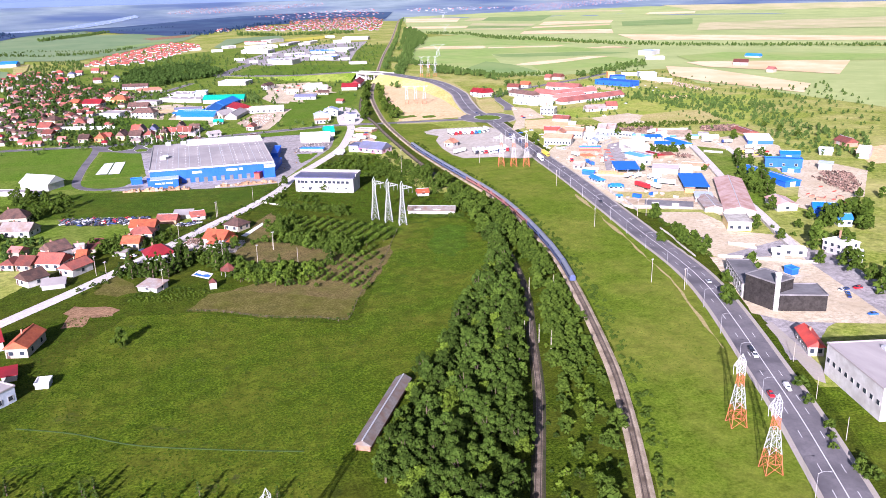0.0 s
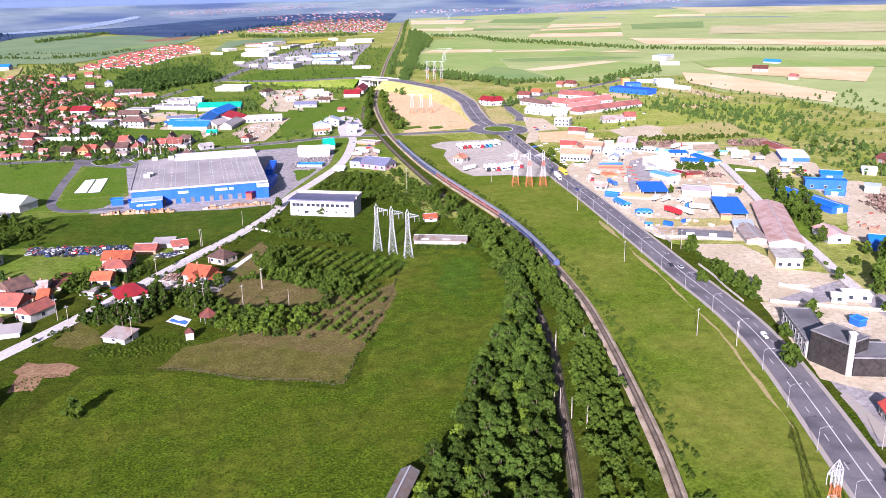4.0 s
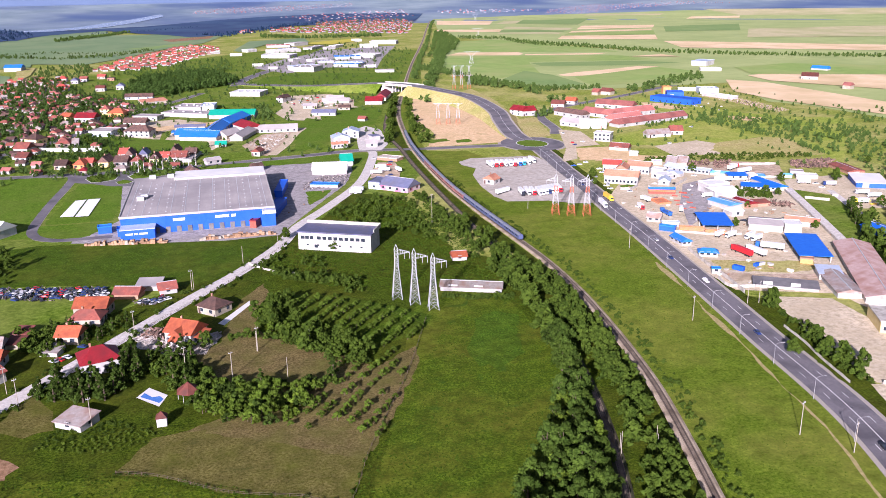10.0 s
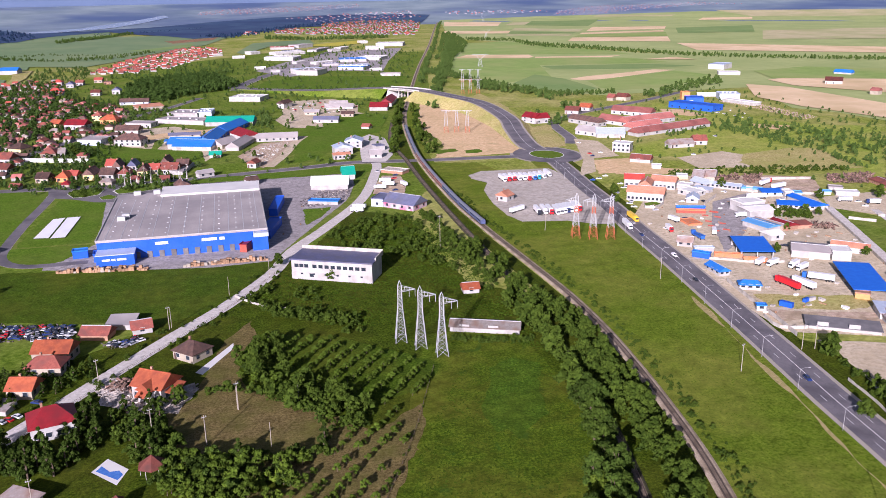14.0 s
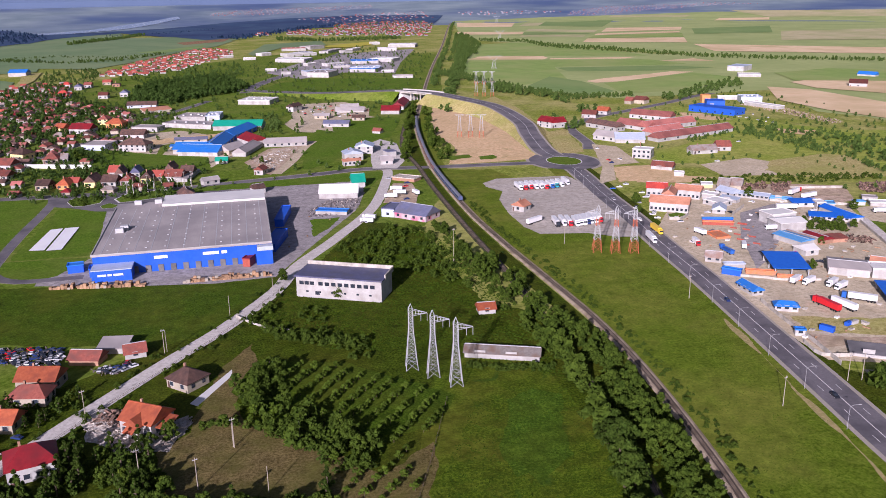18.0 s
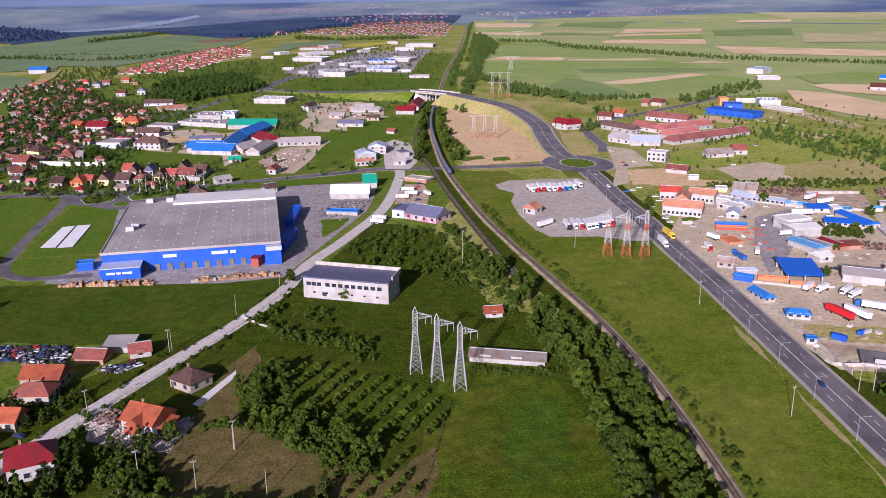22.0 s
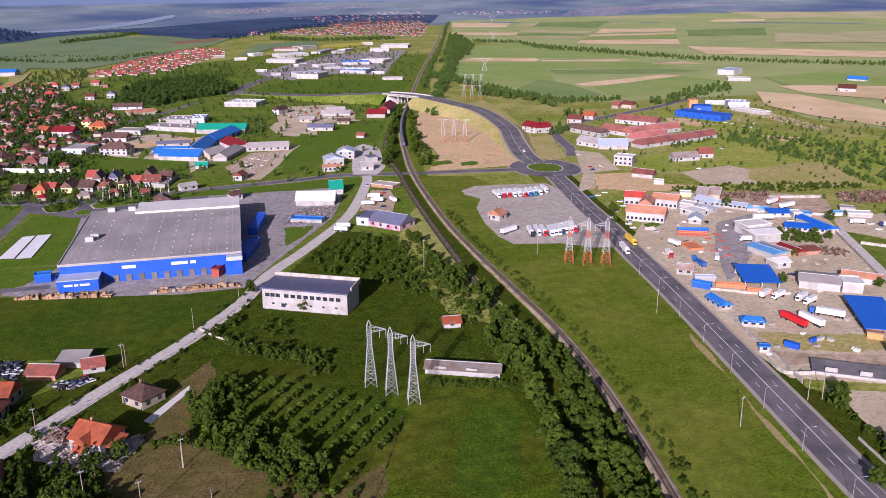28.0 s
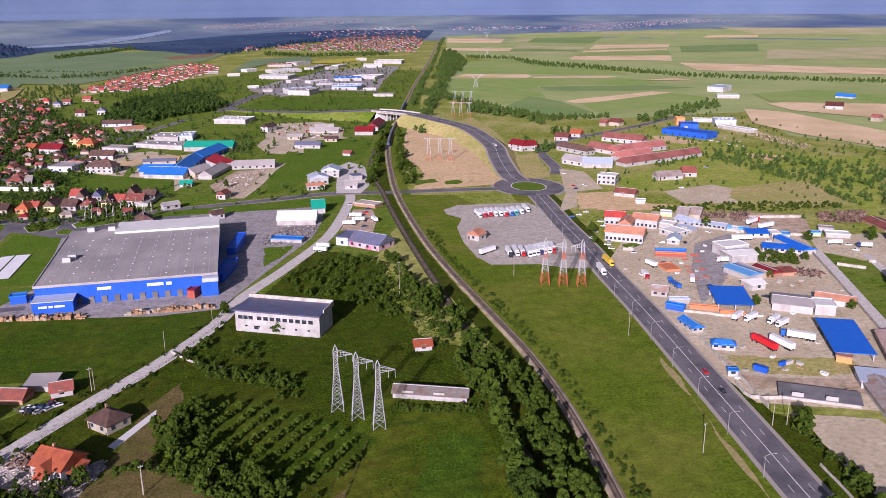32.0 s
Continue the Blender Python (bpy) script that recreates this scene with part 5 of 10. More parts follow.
patch("meadow_near", [(-49, 185), (-44, 198), (-37, 233), (-22, 255), (-3, 251), (43, 223), (72, 242), (95, 296), (118, 287), (92, 234), (46, 175), (19, 134), (-0, 125), (-42, 140), (-63, 147), (-68, 164)], 0.040, M["meadow"], "wide lush green meadow", "meadow")
patch("meadow_wide", [(49, 412), (73, 459), (91, 497), (101, 492), (115, 473), (113, 426), (115, 393), (113, 353), (114, 329), (107, 265), (60, 278), (81, 324), (66, 346), (28, 376)], 0.037, M["rough_grass"], "rough green grass and weeds between lane and railway", "meadow")
patch("meadow_rail", [(154, 532), (157, 466), (155, 415), (166, 404), (201, 431), (187, 367), (179, 311), (170, 259), (153, 221), (123, 228), (134, 260), (142, 311), (144, 351), (146, 403), (146, 474)], 0.045, M["lawn_rail"], "mown green meadow between railway and highway", "meadow")
patch("meadow_rail", [(138, 263), (169, 275), (160, 220), (139, 152), (119, 105), (111, 86), (86, 95), (85, 110), (105, 158), (123, 211)], 0.052, M["lawn_rail"], "mown green meadow between railway and highway", "meadow")
patch("crop_field", [(-91, 432), (-52, 447), (-2, 437), (41, 433), (50, 426), (33, 393), (26, 382), (7, 376), (-39, 392), (-69, 397)], 0.055, M["crop_green"], "even green crop field behind the warehouse", "field")
patch("lawn", [(-57, 586), (-94, 600), (-138, 609), (-131, 510), (-60, 483), (-57, 517)], 0.058, M["lawn"], "bright green lawn by the warehouse road", "lawn")
patch("lawn", [(-49, 564), (-23, 553), (-24, 480), (-54, 481)], 0.065, M["lawn"], "bright green lawn round the white slab", "lawn")
patch("lawn", [(-59, 480), (-24, 477), (-21, 454), (-32, 453), (-54, 458), (-73, 463)], 0.068, M["lawn"], "bright green lawn in front of the warehouse", "lawn")
patch("white_slab", [(-49, 493), (-46, 525), (-40.8, 526), (-42.8, 492)], 0.390, M["membrane"], "white membrane covering a low basin", "basin")
patch("white_slab", [(-42, 491), (-40, 526), (-34, 526), (-36, 491)], 0.390, M["membrane"], "white membrane covering a low basin", "basin")

# ---- warehouse yard ----
patch("warehouse_yard", [(-38, 446), (-38, 453), (-32, 456), (-21, 479), (-27, 576), (-14, 588), (24, 588), (103, 591), (109, 580), (92, 519), (66, 468), (48, 431), (26, 430), (0, 435)], 0.073, M["asphalt_yard"], "grey asphalt yard round the warehouse", "yard")
LINE_A = [(-54, 589), (-55, 559), (-57, 528), (-58, 499), (-58, 480), (-57, 468), (-53, 459), (-45, 453), (-32, 452), (-22, 452)]
patch("grass_strip", [(-18, 577), (21, 594), (101, 601), (119, 602), (119, 591), (101, 553), (106, 581), (24, 582), (-14, 579)], 0.095, M["lawn"], "narrow grass strip along the street", "lawn")
building("loading_annexe", -19.5, 450.3, 4, 16.3, 5.0, 3.2, "flat", "blue_wall", "blue_wall", "blue loading annexe of the warehouse", "annexe", 0)
building("container", -28.2, 457.3, 5, 5.7, 4.0, 3.0, "flat", "blue_roof", "blue_wall", "blue steel container cabin", "container", 0)
building("storage_hall", 77.3, 546.9, -12, 19.5, 12.0, 2.7, "gx", "white_roof", "white_wall", "white ribbed fabric storage hall", "hall", 0)
building("storage_hall", 97.3, 566.2, -3, 6.8, 12.0, 2.9, "gx", "green_roof", "white_wall", "small hall with a teal green roof", "hall", 0)
building("loading_annexe", 50.0, 462.1, 73, 23.0, 5.0, 3.2, "flat", "blue_wall", "blue_wall", "blue dock block at the warehouse flank", "annexe", 0)
building("loading_annexe", 56.0, 499.6, 78, 25.8, 4.0, 3.2, "flat", "blue_wall", "blue_wall", "blue dock block at the warehouse flank", "annexe", 0)
building("shelter", 72.4, 517.0, -23, 15.1, 5.0, 1.7, "flat", "blue_roof", "grey_wall", "grey-blue material shelter among other buildings", "shelter", 0)
timber_stack(-21.9, 439.5, -101)
timber_stack(-8.5, 437.1, -100)
timber_stack(24.7, 434.4, -91)
timber_stack(36.2, 434.2, -92)
building("container", 39.3, 445.7, 65, 8.6, 3.0, 3.2, "flat", "crimson_roof", "red_steel", "dark red steel container", "container", 0)
building("container", 16.4, 452.2, 30, 3.0, 4.0, 4.0, "flat", "blue_roof", "blue_wall", "blue steel container among other buildings", "container", 0)
building("container", 20.3, 451.1, 24, 3.0, 4.0, 4.0, "flat", "blue_roof", "blue_wall", "blue steel container among other buildings", "container", 0)

# ---- buildings by the level crossing ----
building("workshop", 101.6, 503.8, -33, 6.2, 12.0, 3.8, "flat", "steel_roof", "pale_blue_wall", "pale blue office block with a slate-blue roof", "workshop", 1)
building("workshop", 107.0, 500.4, -47, 17.5, 12.0, 2.8, "gx", "steel_roof", "pink_wall", "long workshop with a slate-blue roof and magenta band", "workshop", 4)
building("ruin", 121.2, 578.0, -42, 14.1, 8.0, 1.7, "flat", "rubble", "rust_wall", "roofless brick enclosure by the railway", "ruin", 0)
building("house", 100.6, 623.7, 3, 10.4, 5.0, 3.0, "gx", "salmon_roof", "white_wall", "white house with an orange-pink porch roof", "house", 4, rh=1.0)
building("house", 103.6, 638.6, 3, 11.4, 11.0, 4.4, "gy", "tin_roof", "white_wall", "white building with a pale blue-grey metal roof", "house", 3, rh=2.0)
building("house", 113.1, 660.4, -15, 11.4, 12.0, 4.6, "gy", "tin_roof", "white_wall", "white building with a pale blue-grey metal roof", "house", 2, rh=2.2)
building("workshop", 122.7, 620.7, -4, 7.4, 7.0, 2.6, "gx", "grey_roof", "white_wall", "white workshop with a grey roof", "workshop", 1)
building("workshop", 131.2, 643.4, 14, 6.1, 7.0, 3.2, "flat", "steel_roof", "grey_wall", "grey workshop block with a slate roof", "workshop", 0)
building("hut", 137.2, 734.1, -34, 6.0, 6.0, 2.0, "gx", "red_roof", "white_wall", "tiny white house in a green field", "hut", 0)
building("hall", 160.7, 827.5, -19, 15.5, 12.0, 3.2, "gx", "crimson_roof", "white_wall", "low hall with a crimson roof below the overpass", "hall", 0)
building("hall", 174.3, 849.9, -19, 10.4, 40.0, 3.2, "gy", "crimson_roof", "white_wall", "long hall with a crimson roof below the overpass", "hall", 0)
building("long_shed", 57.8, 703.4, -6, 28.3, 9.0, 2.6, "gx", "grey_roof", "white_wall", "long white shed with a grey roof", "shed", 6)
building("block", 40.6, 722.9, -69, 20.8, 14.0, 4.5, "gx", "crimson_roof", "white_wall", "white gabled block with a crimson roof", "building", 2)
building("workshop", 34.3, 684.0, 53, 18.2, 10.0, 2.6, "gx", "grey_roof", "cream_wall", "grey-roofed workshop in a builders yard", "workshop", 0)
building("workshop", 44.7, 673.9, 70, 38.0, 9.0, 2.6, "gx", "grey_roof", "grey_wall", "grey-roofed workshop in a builders yard", "workshop", 0)
building("hall", 2.1, 690.7, -23, 27.0, 16.0, 2.8, "gx", "blue_roof", "white_wall", "low hall with a broad bright blue roof", "hall", 0)
building("hall", 28.8, 696.3, 77, 48.0, 13.0, 3.0, "gx", "blue_roof", "blue_wall", "long hall with a bright blue roof", "hall", 0)
building("hall", 38.9, 739.8, 65, 40.0, 13.0, 3.2, "gx", "blue_roof", "blue_wall", "long hall with a bright blue roof", "hall", 0)
building("hall", 23.6, 787.7, -15, 37.0, 15.0, 3.4, "gx", "green_roof", "white_wall", "long hall with a vivid green roof", "hall", 0)
building("house", 47.5, 616.1, -28, 5.6, 7.0, 3.0, "gy", "red_roof", "white_wall", "small white gabled house by the street", "house", 1)
building("shed", 25.8, 655.7, -8, 7.1, 6.0, 1.9, "gx", "green_roof", "white_wall", "small shed with a green roof", "shed", 0)
building("hall", 45.5, 934.6, -24, 30.8, 24.0, 3.8, "flat", "white_roof", "white_wall", "white flat-roofed commercial hall", "hall", 0)
building("house", 85.1, 870.2, -38, 7.1, 14.0, 4.5, "gy", "brown_roof", "white_wall", "white house with a brown gable roof", "house", 1)
building("long_shed", 125.1, 847.9, -10, 24.3, 8.0, 1.9, "gx", "grey_roof", "white_wall", "long low grey shed", "shed", 0)
building("long_shed", 132.7, 873.2, -5, 16.0, 6.0, 1.9, "gx", "grey_roof", "white_wall", "long low grey shed", "shed", 0)
building("hall", 131.7, 1157.7, -30, 27.3, 30.0, 5.8, "flat", "grey_roof", "white_wall", "white commercial hall with grey roof", "hall", 0)
building("hall", 190.0, 1207.1, -30, 34.4, 26.0, 3.8, "flat", "blue_roof", "white_wall", "white hall with a blue-grey roof", "hall", 0)
building("hall", 110.0, 1386.7, -26, 42.3, 34.0, 4.5, "flat", "white_roof", "white_wall", "large white commercial hall", "hall", 0)
building("long_shed", 228.1, 1109.5, -15, 21.9, 12.0, 2.6, "flat", "grey_roof", "white_wall", "long low grey shed", "shed", 0)

# ---- street of houses ----
building("hall", -14.9, 818.0, -33, 44.1, 16.0, 3.2, "flat", "grey_roof", "white_wall", "long flat grey-roofed factory hall", "hall", 0)
building("hall", -7.4, 849.7, -23, 26.7, 22.0, 3.2, "flat", "grey_roof", "white_wall", "long flat grey-roofed factory hall", "hall", 0)
building("hall", 17.2, 841.5, -8, 11.6, 22.0, 3.8, "flat", "tin_roof", "pale_blue_wall", "pale blue metal hall", "hall", 0)
building("workshop", -62.2, 731.5, -22, 17.4, 16.0, 3.8, "flat", "grey_roof", "pale_blue_wall", "pale grey-blue workshop with a flat roof", "workshop", 3)
building("house", -37.0, 719.9, -22, 19.1, 11.0, 4.5, "hip", "brown_roof", "white_wall", "white two-storey house with a brown hipped roof", "house", 5)
building("house", -81.6, 808.5, -24, 17.0, 11.0, 3.8, "gx", "crimson_roof", "white_wall", "long house with a vivid crimson roof", "house", 3)
building("house", -41.5, 771.9, -18, 17.5, 10.0, 3.0, "gx", "brown_roof", "white_wall", "white house with a brown roof", "house", 2)
building("shop", -36.5, 804.0, -25, 21.2, 12.0, 3.2, "flat", "grey_roof", "white_wall", "white flat-roofed shop among other buildings", "shop", 3)
building("house", -102.0, 712.8, -35, 10.5, 10.0, 3.8, "hip", "brown_roof", "yellow_wall", "yellow house with a brown hipped roof", "house", 2)
building("house", -102.5, 677.6, -21, 9.3, 10.0, 3.4, "gx", "red_roof", "white_wall", "white house with a red roof", "house", 2)
building("house", -93.6, 817.9, -35, 8.9, 9.0, 3.8, "gx", "orange_roof", "yellow_wall", "yellow house with an orange roof", "house", 2)
building("house", -57.7, 827.1, -18, 13.2, 10.0, 3.8, "hip", "orange_roof", "orange_wall", "orange villa by the street", "house", 2)
building("house", -66.0, 848.0, -18, 8.0, 10.0, 4.5, "hip", "red_roof", "yellow_wall", "yellow villa with red roof", "house", 2)
building("house", -57.6, 611.0, -17, 6.6, 8.0, 2.7, "hip", "orange_roof", "orange_wall", "orange house by the street", "house", 2, rh=3.2)
building("house", -43.6, 611.5, -17, 6.2, 10.0, 3.2, "gy", "brown_roof", "yellow_wall", "yellow gabled house by the street", "house", 1, rh=3.4)
building("house", -34.9, 611.3, -17, 8.1, 9.0, 2.7, "gx", "brown_roof", "white_wall", "white house with a brown tiled roof by the street", "house", 2, rh=3.2)
building("house", -28.9, 627.0, -10, 4.2, 9.0, 3.8, "gy", "brown_roof", "white_wall", "white gabled house among other buildings", "house", 1, rh=3.4)
building("house", -24.9, 610.7, -13, 6.9, 9.0, 2.7, "hip", "red_roof", "white_wall", "white house with a red hipped roof by the street", "house", 2, rh=3.2)
building("house", -14.4, 613.0, -12, 5.9, 10.0, 3.0, "hip", "brown_roof", "yellow_wall", "yellow house with a brown roof by the street", "house", 2, rh=3.2)
building("house", -1.7, 614.1, -17, 9.4, 9.0, 3.0, "gx", "red_roof", "white_wall", "white house with a red roof by the street", "house", 2, rh=3.2)
building("house", -2.0, 628.3, -17, 4.5, 9.0, 4.1, "gy", "brown_roof", "white_wall", "tall white gabled house", "house", 1, rh=3.4)
building("barn", 10.5, 608.9, 76, 25.4, 7.0, 1.9, "shed", "grey_roof", "grey_wall", "grey barn with a sheet roof", "barn", 0)
building("house", -68.5, 612.4, -17, 7.0, 8.0, 2.7, "gx", "brown_roof", "cream_wall", "cottage with a dark roof by the street", "house", 2)
building("house", -96.3, 648.1, -28, 7.8, 8.0, 2.7, "gx", "red_roof", "white_wall", "white cottage with red roof", "house", 2)
building("house", -78.7, 689.5, -6, 9.2, 9.0, 3.0, "hip", "red_roof", "cream_wall", "cottage with a weathered red roof", "house", 2)
building("house", -67.8, 688.0, 0, 3.9, 8.0, 3.0, "gx", "rusty_roof", "white_wall", "white cottage with a grey roof", "house", 1)
building("house", -89.6, 740.1, -18, 5.1, 8.0, 3.0, "gy", "red_roof", "cream_wall", "cream gabled house among other buildings", "house", 1)
building("boundary_wall", -87.4, 680.0, -21, 43.1, 0.5, 2.0, "flat", "white_roof", "white_roof", "long concrete boundary wall", "wall", 0)
building("hall", -1.2, 698.0, -17, 20.6, 16.0, 3.2, "gx", "blue_roof", "white_wall", "low hall with a blue roof", "hall", 0)
building("house", -9.3, 618.4, -15, 6.5, 8, 2.6, "gx", "brick_roof", "cream_wall", "cream house with a brick-red roof by the street", "house", 2, rh=2.8)
building("house", 6.5, 622.8, -15, 7, 8, 3, "gx", "brown_roof", "white_wall", "white house with a steep dark brown roof", "house", 2, rh=3.2)
building("house", -53.1, 615.6, -15, 6, 7, 2.6, "gx", "brick_roof", "cream_wall", "cottage with a brick-red roof by the street", "house", 2, rh=2.4)
building("house", -33.9, 635.1, -15, 6, 8, 3.2, "gx", "brick_roof", "white_wall", "white house with a steep brick-red roof", "house", 2, rh=3.2)
building("house", -21.2, 631.2, -15, 5, 7, 3.0, "gy", "slate_roof", "white_wall", "white gabled house with a dark slate roof", "house", 2, rh=3.2)
building("hall", -230.6, 1310.9, -10, 22, 16, 5, "gx", "blue_roof", "white_wall", "white hall with a bright blue roof among fields", "hall", 0)
building("house", -123.9, 1117.5, -10, 8, 8, 4, "gy", "slate_roof", "white_wall", "white gabled house on open green plots", "house", 2)
building("house", -88.3, 1028.8, -10, 9, 8, 3.4, "gx", "red_roof", "white_wall", "white house with a red roof on open green plots", "house", 2)
building("house", -68.7, 1036.1, -10, 8, 8, 4.2, "gy", "steel_roof", "white_wall", "white gabled house with a grey roof on open plots", "house", 2)
building("house", -100.1, 1161.0, -10, 9, 8, 3.2, "gx", "brick_roof", "cream_wall", "house with a brick-red roof by the wood", "house", 2)
building("house", -87.2, 1138.3, -10, 8, 7, 3.0, "flat", "brown_roof", "rust_wall", "unfinished brick house by the wood", "house", 2)
building("house", -116.9, 1137.5, -10, 8, 8, 3.4, "gx", "red_roof", "white_wall", "white house with a red roof on open green plots", "house", 2)
building("house", -141.2, 1146.4, -10, 9, 8, 3.8, "hip", "bright_red_roof", "white_wall", "white house with a vivid red roof", "house", 2)
building("house", -131.2, 1058.2, -10, 10, 8, 3.6, "hip", "bright_red_roof", "white_wall", "white house with a vivid red roof", "house", 2)
building("house", -53.2, 943.9, -8, 26, 9, 2.6, "gx", "brown_roof", "pale_blue_wall", "long brown-roofed house with a blue front", "house", 3)
building("shed", -34.9, 900.2, 20, 24, 12, 2.4, "shed", "salmon_roof", "cream_wall", "low range with a faded red tiled roof", "shed", 0)
VILLAGE = [(-198, 1078), (-178, 1161), (-139, 1167), (-123, 1068), (-126, 978), (-74, 914), (-51, 913), (-67, 861), (-85, 826), (-74, 778), (-83, 757), (-118, 731)]
VILLAGE_B = [(-121, 409), (-88, 417), (-77, 402), (-59, 353), (-60, 325), (-72, 327), (-84, 293), (-107, 282)]
VILLAGE_D = [(-224, 1039), (-203, 1151), (-184, 1195), (-137, 1177), (-122, 1067), (-137, 994), (-175, 980)]
FAR_WOOD = [(-57, 980), (-57, 1096), (-46, 1150), (-16, 1179), (16, 1210), (43, 1160), (61, 1069), (47, 1031), (8, 995), (-16, 955)]
SCRUB = [(-93, 1216), (-36, 1244), (-4, 1357), (58, 1382), (58, 1208), (2, 1158), (-44, 1133)]

# ---- industrial yard east of the highway ----
patch("yard_concrete", [(214, 448), (249, 495), (274, 521), (297, 503), (317, 491), (318, 455), (305, 428), (271, 348), (240, 284), (231, 268), (226, 278), (226, 299), (195, 313), (196, 335), (204, 381)], 0.077, M["concrete_yard"], "wide pale concrete industrial yard", "yard")
patch("yard_gravel", [(200, 305), (221, 296), (220, 274), (211, 254), (202, 249), (191, 258), (194, 281)], 0.075, M["concrete_yard"], "pale concrete yard with cracked edges", "yard")
patch("scrap_lot", [(266, 290), (299, 318), (313, 321), (304, 297), (286, 268), (275, 265), (270, 274)], 0.077, M["concrete_yard"], "pale dusty scrapyard lot", "yard")
patch("scrap_lot", [(388, 385), (434, 392), (386, 344), (367, 349)], 0.080, M["bare_soil"], "dusty bare lot in the scrub", "yard")
patch("green_strip", [(194, 309), (201, 302), (191, 262), (188, 243), (190, 228), (184, 208), (177, 214), (182, 250)], 0.082, M["rough_grass"], "weedy green verge beside the highway", "meadow")
patch("yard_front", [(189, 239), (225, 248), (232, 225), (224, 192), (219, 175), (201, 169), (189, 173), (180, 170), (158, 153), (154, 155), (163, 173), (168, 187), (174, 208)], 0.092, M["asphalt_yard"], "pale forecourt round the showroom", "yard")
patch("footpath", [(164, 178), (167, 179), (159, 148), (153, 140), (152, 143)], 0.125, M["shoulder"], "pale footpath", "path")
building("gate_office", 204.3, 372.5, -90, 9.2, 4.3, 1.9, "gx", "blue_roof", "white_wall", "small white office with a blue roof by the gate", "office", 3)
building("kiosk", 203.4, 349.5, -27, 7.2, 3.9, 1.9, "hip", "blue_roof", "white_wall", "white kiosk with a blue hipped roof", "kiosk", 3)
building("cabin", 209.1, 401.1, -36, 5.9, 5.5, 2.0, "gx", "rusty_roof", "white_wall", "small white and red site cabin", "cabin", 2)
building("booth", 196.9, 330.3, -23, 3.0, 2.0, 1.9, "flat", "blue_roof", "white_wall", "white and blue guard booth", "booth", 1)
building("house", 231.1, 231.1, -85, 9.3, 9.0, 4.5, "flat", "white_roof", "white_wall", "white two-storey house with a flat roof", "house", 3)
building("annexe", 229.3, 218.6, -44, 6.8, 8.0, 2.6, "flat", "white_roof", "white_wall", "white low annexe among other buildings", "annexe", 0)
def yard_wall(pts, h, label):
    YARD_WALLS.append((pts, h, label))


YARD_WALLS = []
building("school_block", 224.9, 476.2, -36, 17.7, 9.0, 4.4, "gx", "salmon_roof", "white_wall", "long white school block with a salmon tiled roof", "school", 9, rh=2.6)
building("school_block", 236.9, 502.3, -29, 10.0, 8.0, 4.4, "gx", "bright_red_roof", "white_wall", "white school wing with a bright red roof", "school", 4, rh=2.2)
building("school_block", 237.3, 487.4, -36, 5.9, 11.0, 4.5, "gy", "salmon_roof", "white_wall", "school link wing with salmon tiles", "school", 0, rh=2.4)
building("school_block", 248.5, 495.4, -42, 12.5, 8.0, 4.4, "gx", "salmon_roof", "white_wall", "white school wing with salmon tiles", "school", 6, rh=2.2)
yard_wall([(230, 468), (226, 459), (230, 457), (238, 463)], 1.5, "curved white garden wall before the school")
building("workshop", 250.0, 462.8, -35, 5.7, 8.0, 2.1, "gy", "tin_roof", "white_wall", "small white gabled workshop with a pale roof", "workshop", 1)
building("workshop", 255.4, 480.0, -70, 10.2, 9.0, 2.3, "flat", "white_roof", "white_wall", "low white workshop with a flat roof", "workshop", 2)
building("workshop", 261.1, 491.7, -53, 7.4, 6.0, 2.1, "flat", "white_roof", "grey_wall", "low white store with a flat roof", "workshop", 0)
building("workshop", 272.7, 496.5, -75, 10.6, 6.0, 2.1, "gx", "tin_roof", "white_wall", "white workshop with a pale metal roof", "workshop", 2)
building("workshop", 266.2, 483.4, -60, 9.1, 4.0, 1.8, "shed", "tin_roof", "grey_wall", "low grey lean-to between workshops", "workshop", 0)
building("office", 275.7, 489.7, -47, 19.2, 6.0, 2.1, "gx", "tin_roof", "white_wall", "long white office building with small windows", "office", 9, rh=1.0)
building("shed", 278.5, 504.6, -42, 5.7, 9.0, 2.3, "gx", "rusty_roof", "cream_wall", "cream shed with a faded brown roof", "shed", 0)
building("shed", 284.3, 502.8, -40, 5.9, 9.0, 2.3, "gx", "rusty_roof", "cream_wall", "cream shed with a faded brown roof", "shed", 0)
building("cabin", 272.5, 510.1, -28, 5.7, 6.0, 1.8, "flat", "white_roof", "yellow_wall", "small yellow cabin behind the school", "cabin", 0)
yard_wall([(256, 456), (263, 462), (270, 468)], 1.8, "white panel fence between workshops")
building("long_shed", 290.0, 477.5, -39, 10.9, 2.6, 1.4, "flat", "light_blue_roof", "light_blue_roof", "long low sky-blue shed along a fence", "shed", 0)
yard_wall([(289, 475), (301, 466), (315, 459), (321, 455)], 1.3, "tan concrete wall behind the yards")
building("long_shed", 292.2, 461.7, -16, 12.2, 6.0, 2.1, "shed", "cobalt_roof", "white_wall", "white shed with a cobalt blue roof", "shed", 3)
building("office", 301.0, 456.0, -16, 4.0, 6.0, 2.9, "flat", "white_roof", "white_wall", "white two-storey yard office", "office", 2)
building("long_shed", 306.3, 456.5, -30, 3.9, 5.0, 2.0, "flat", "light_blue_roof", "white_wall", "small white shed with a sky-blue roof", "shed", 0)
building("long_shed", 299.8, 431.2, 0, 6.1, 21.5, 2.1, "gy", "cobalt_roof", "white_wall", "long shed with a cobalt blue roof beside the track", "shed", 0, rh=1.2)
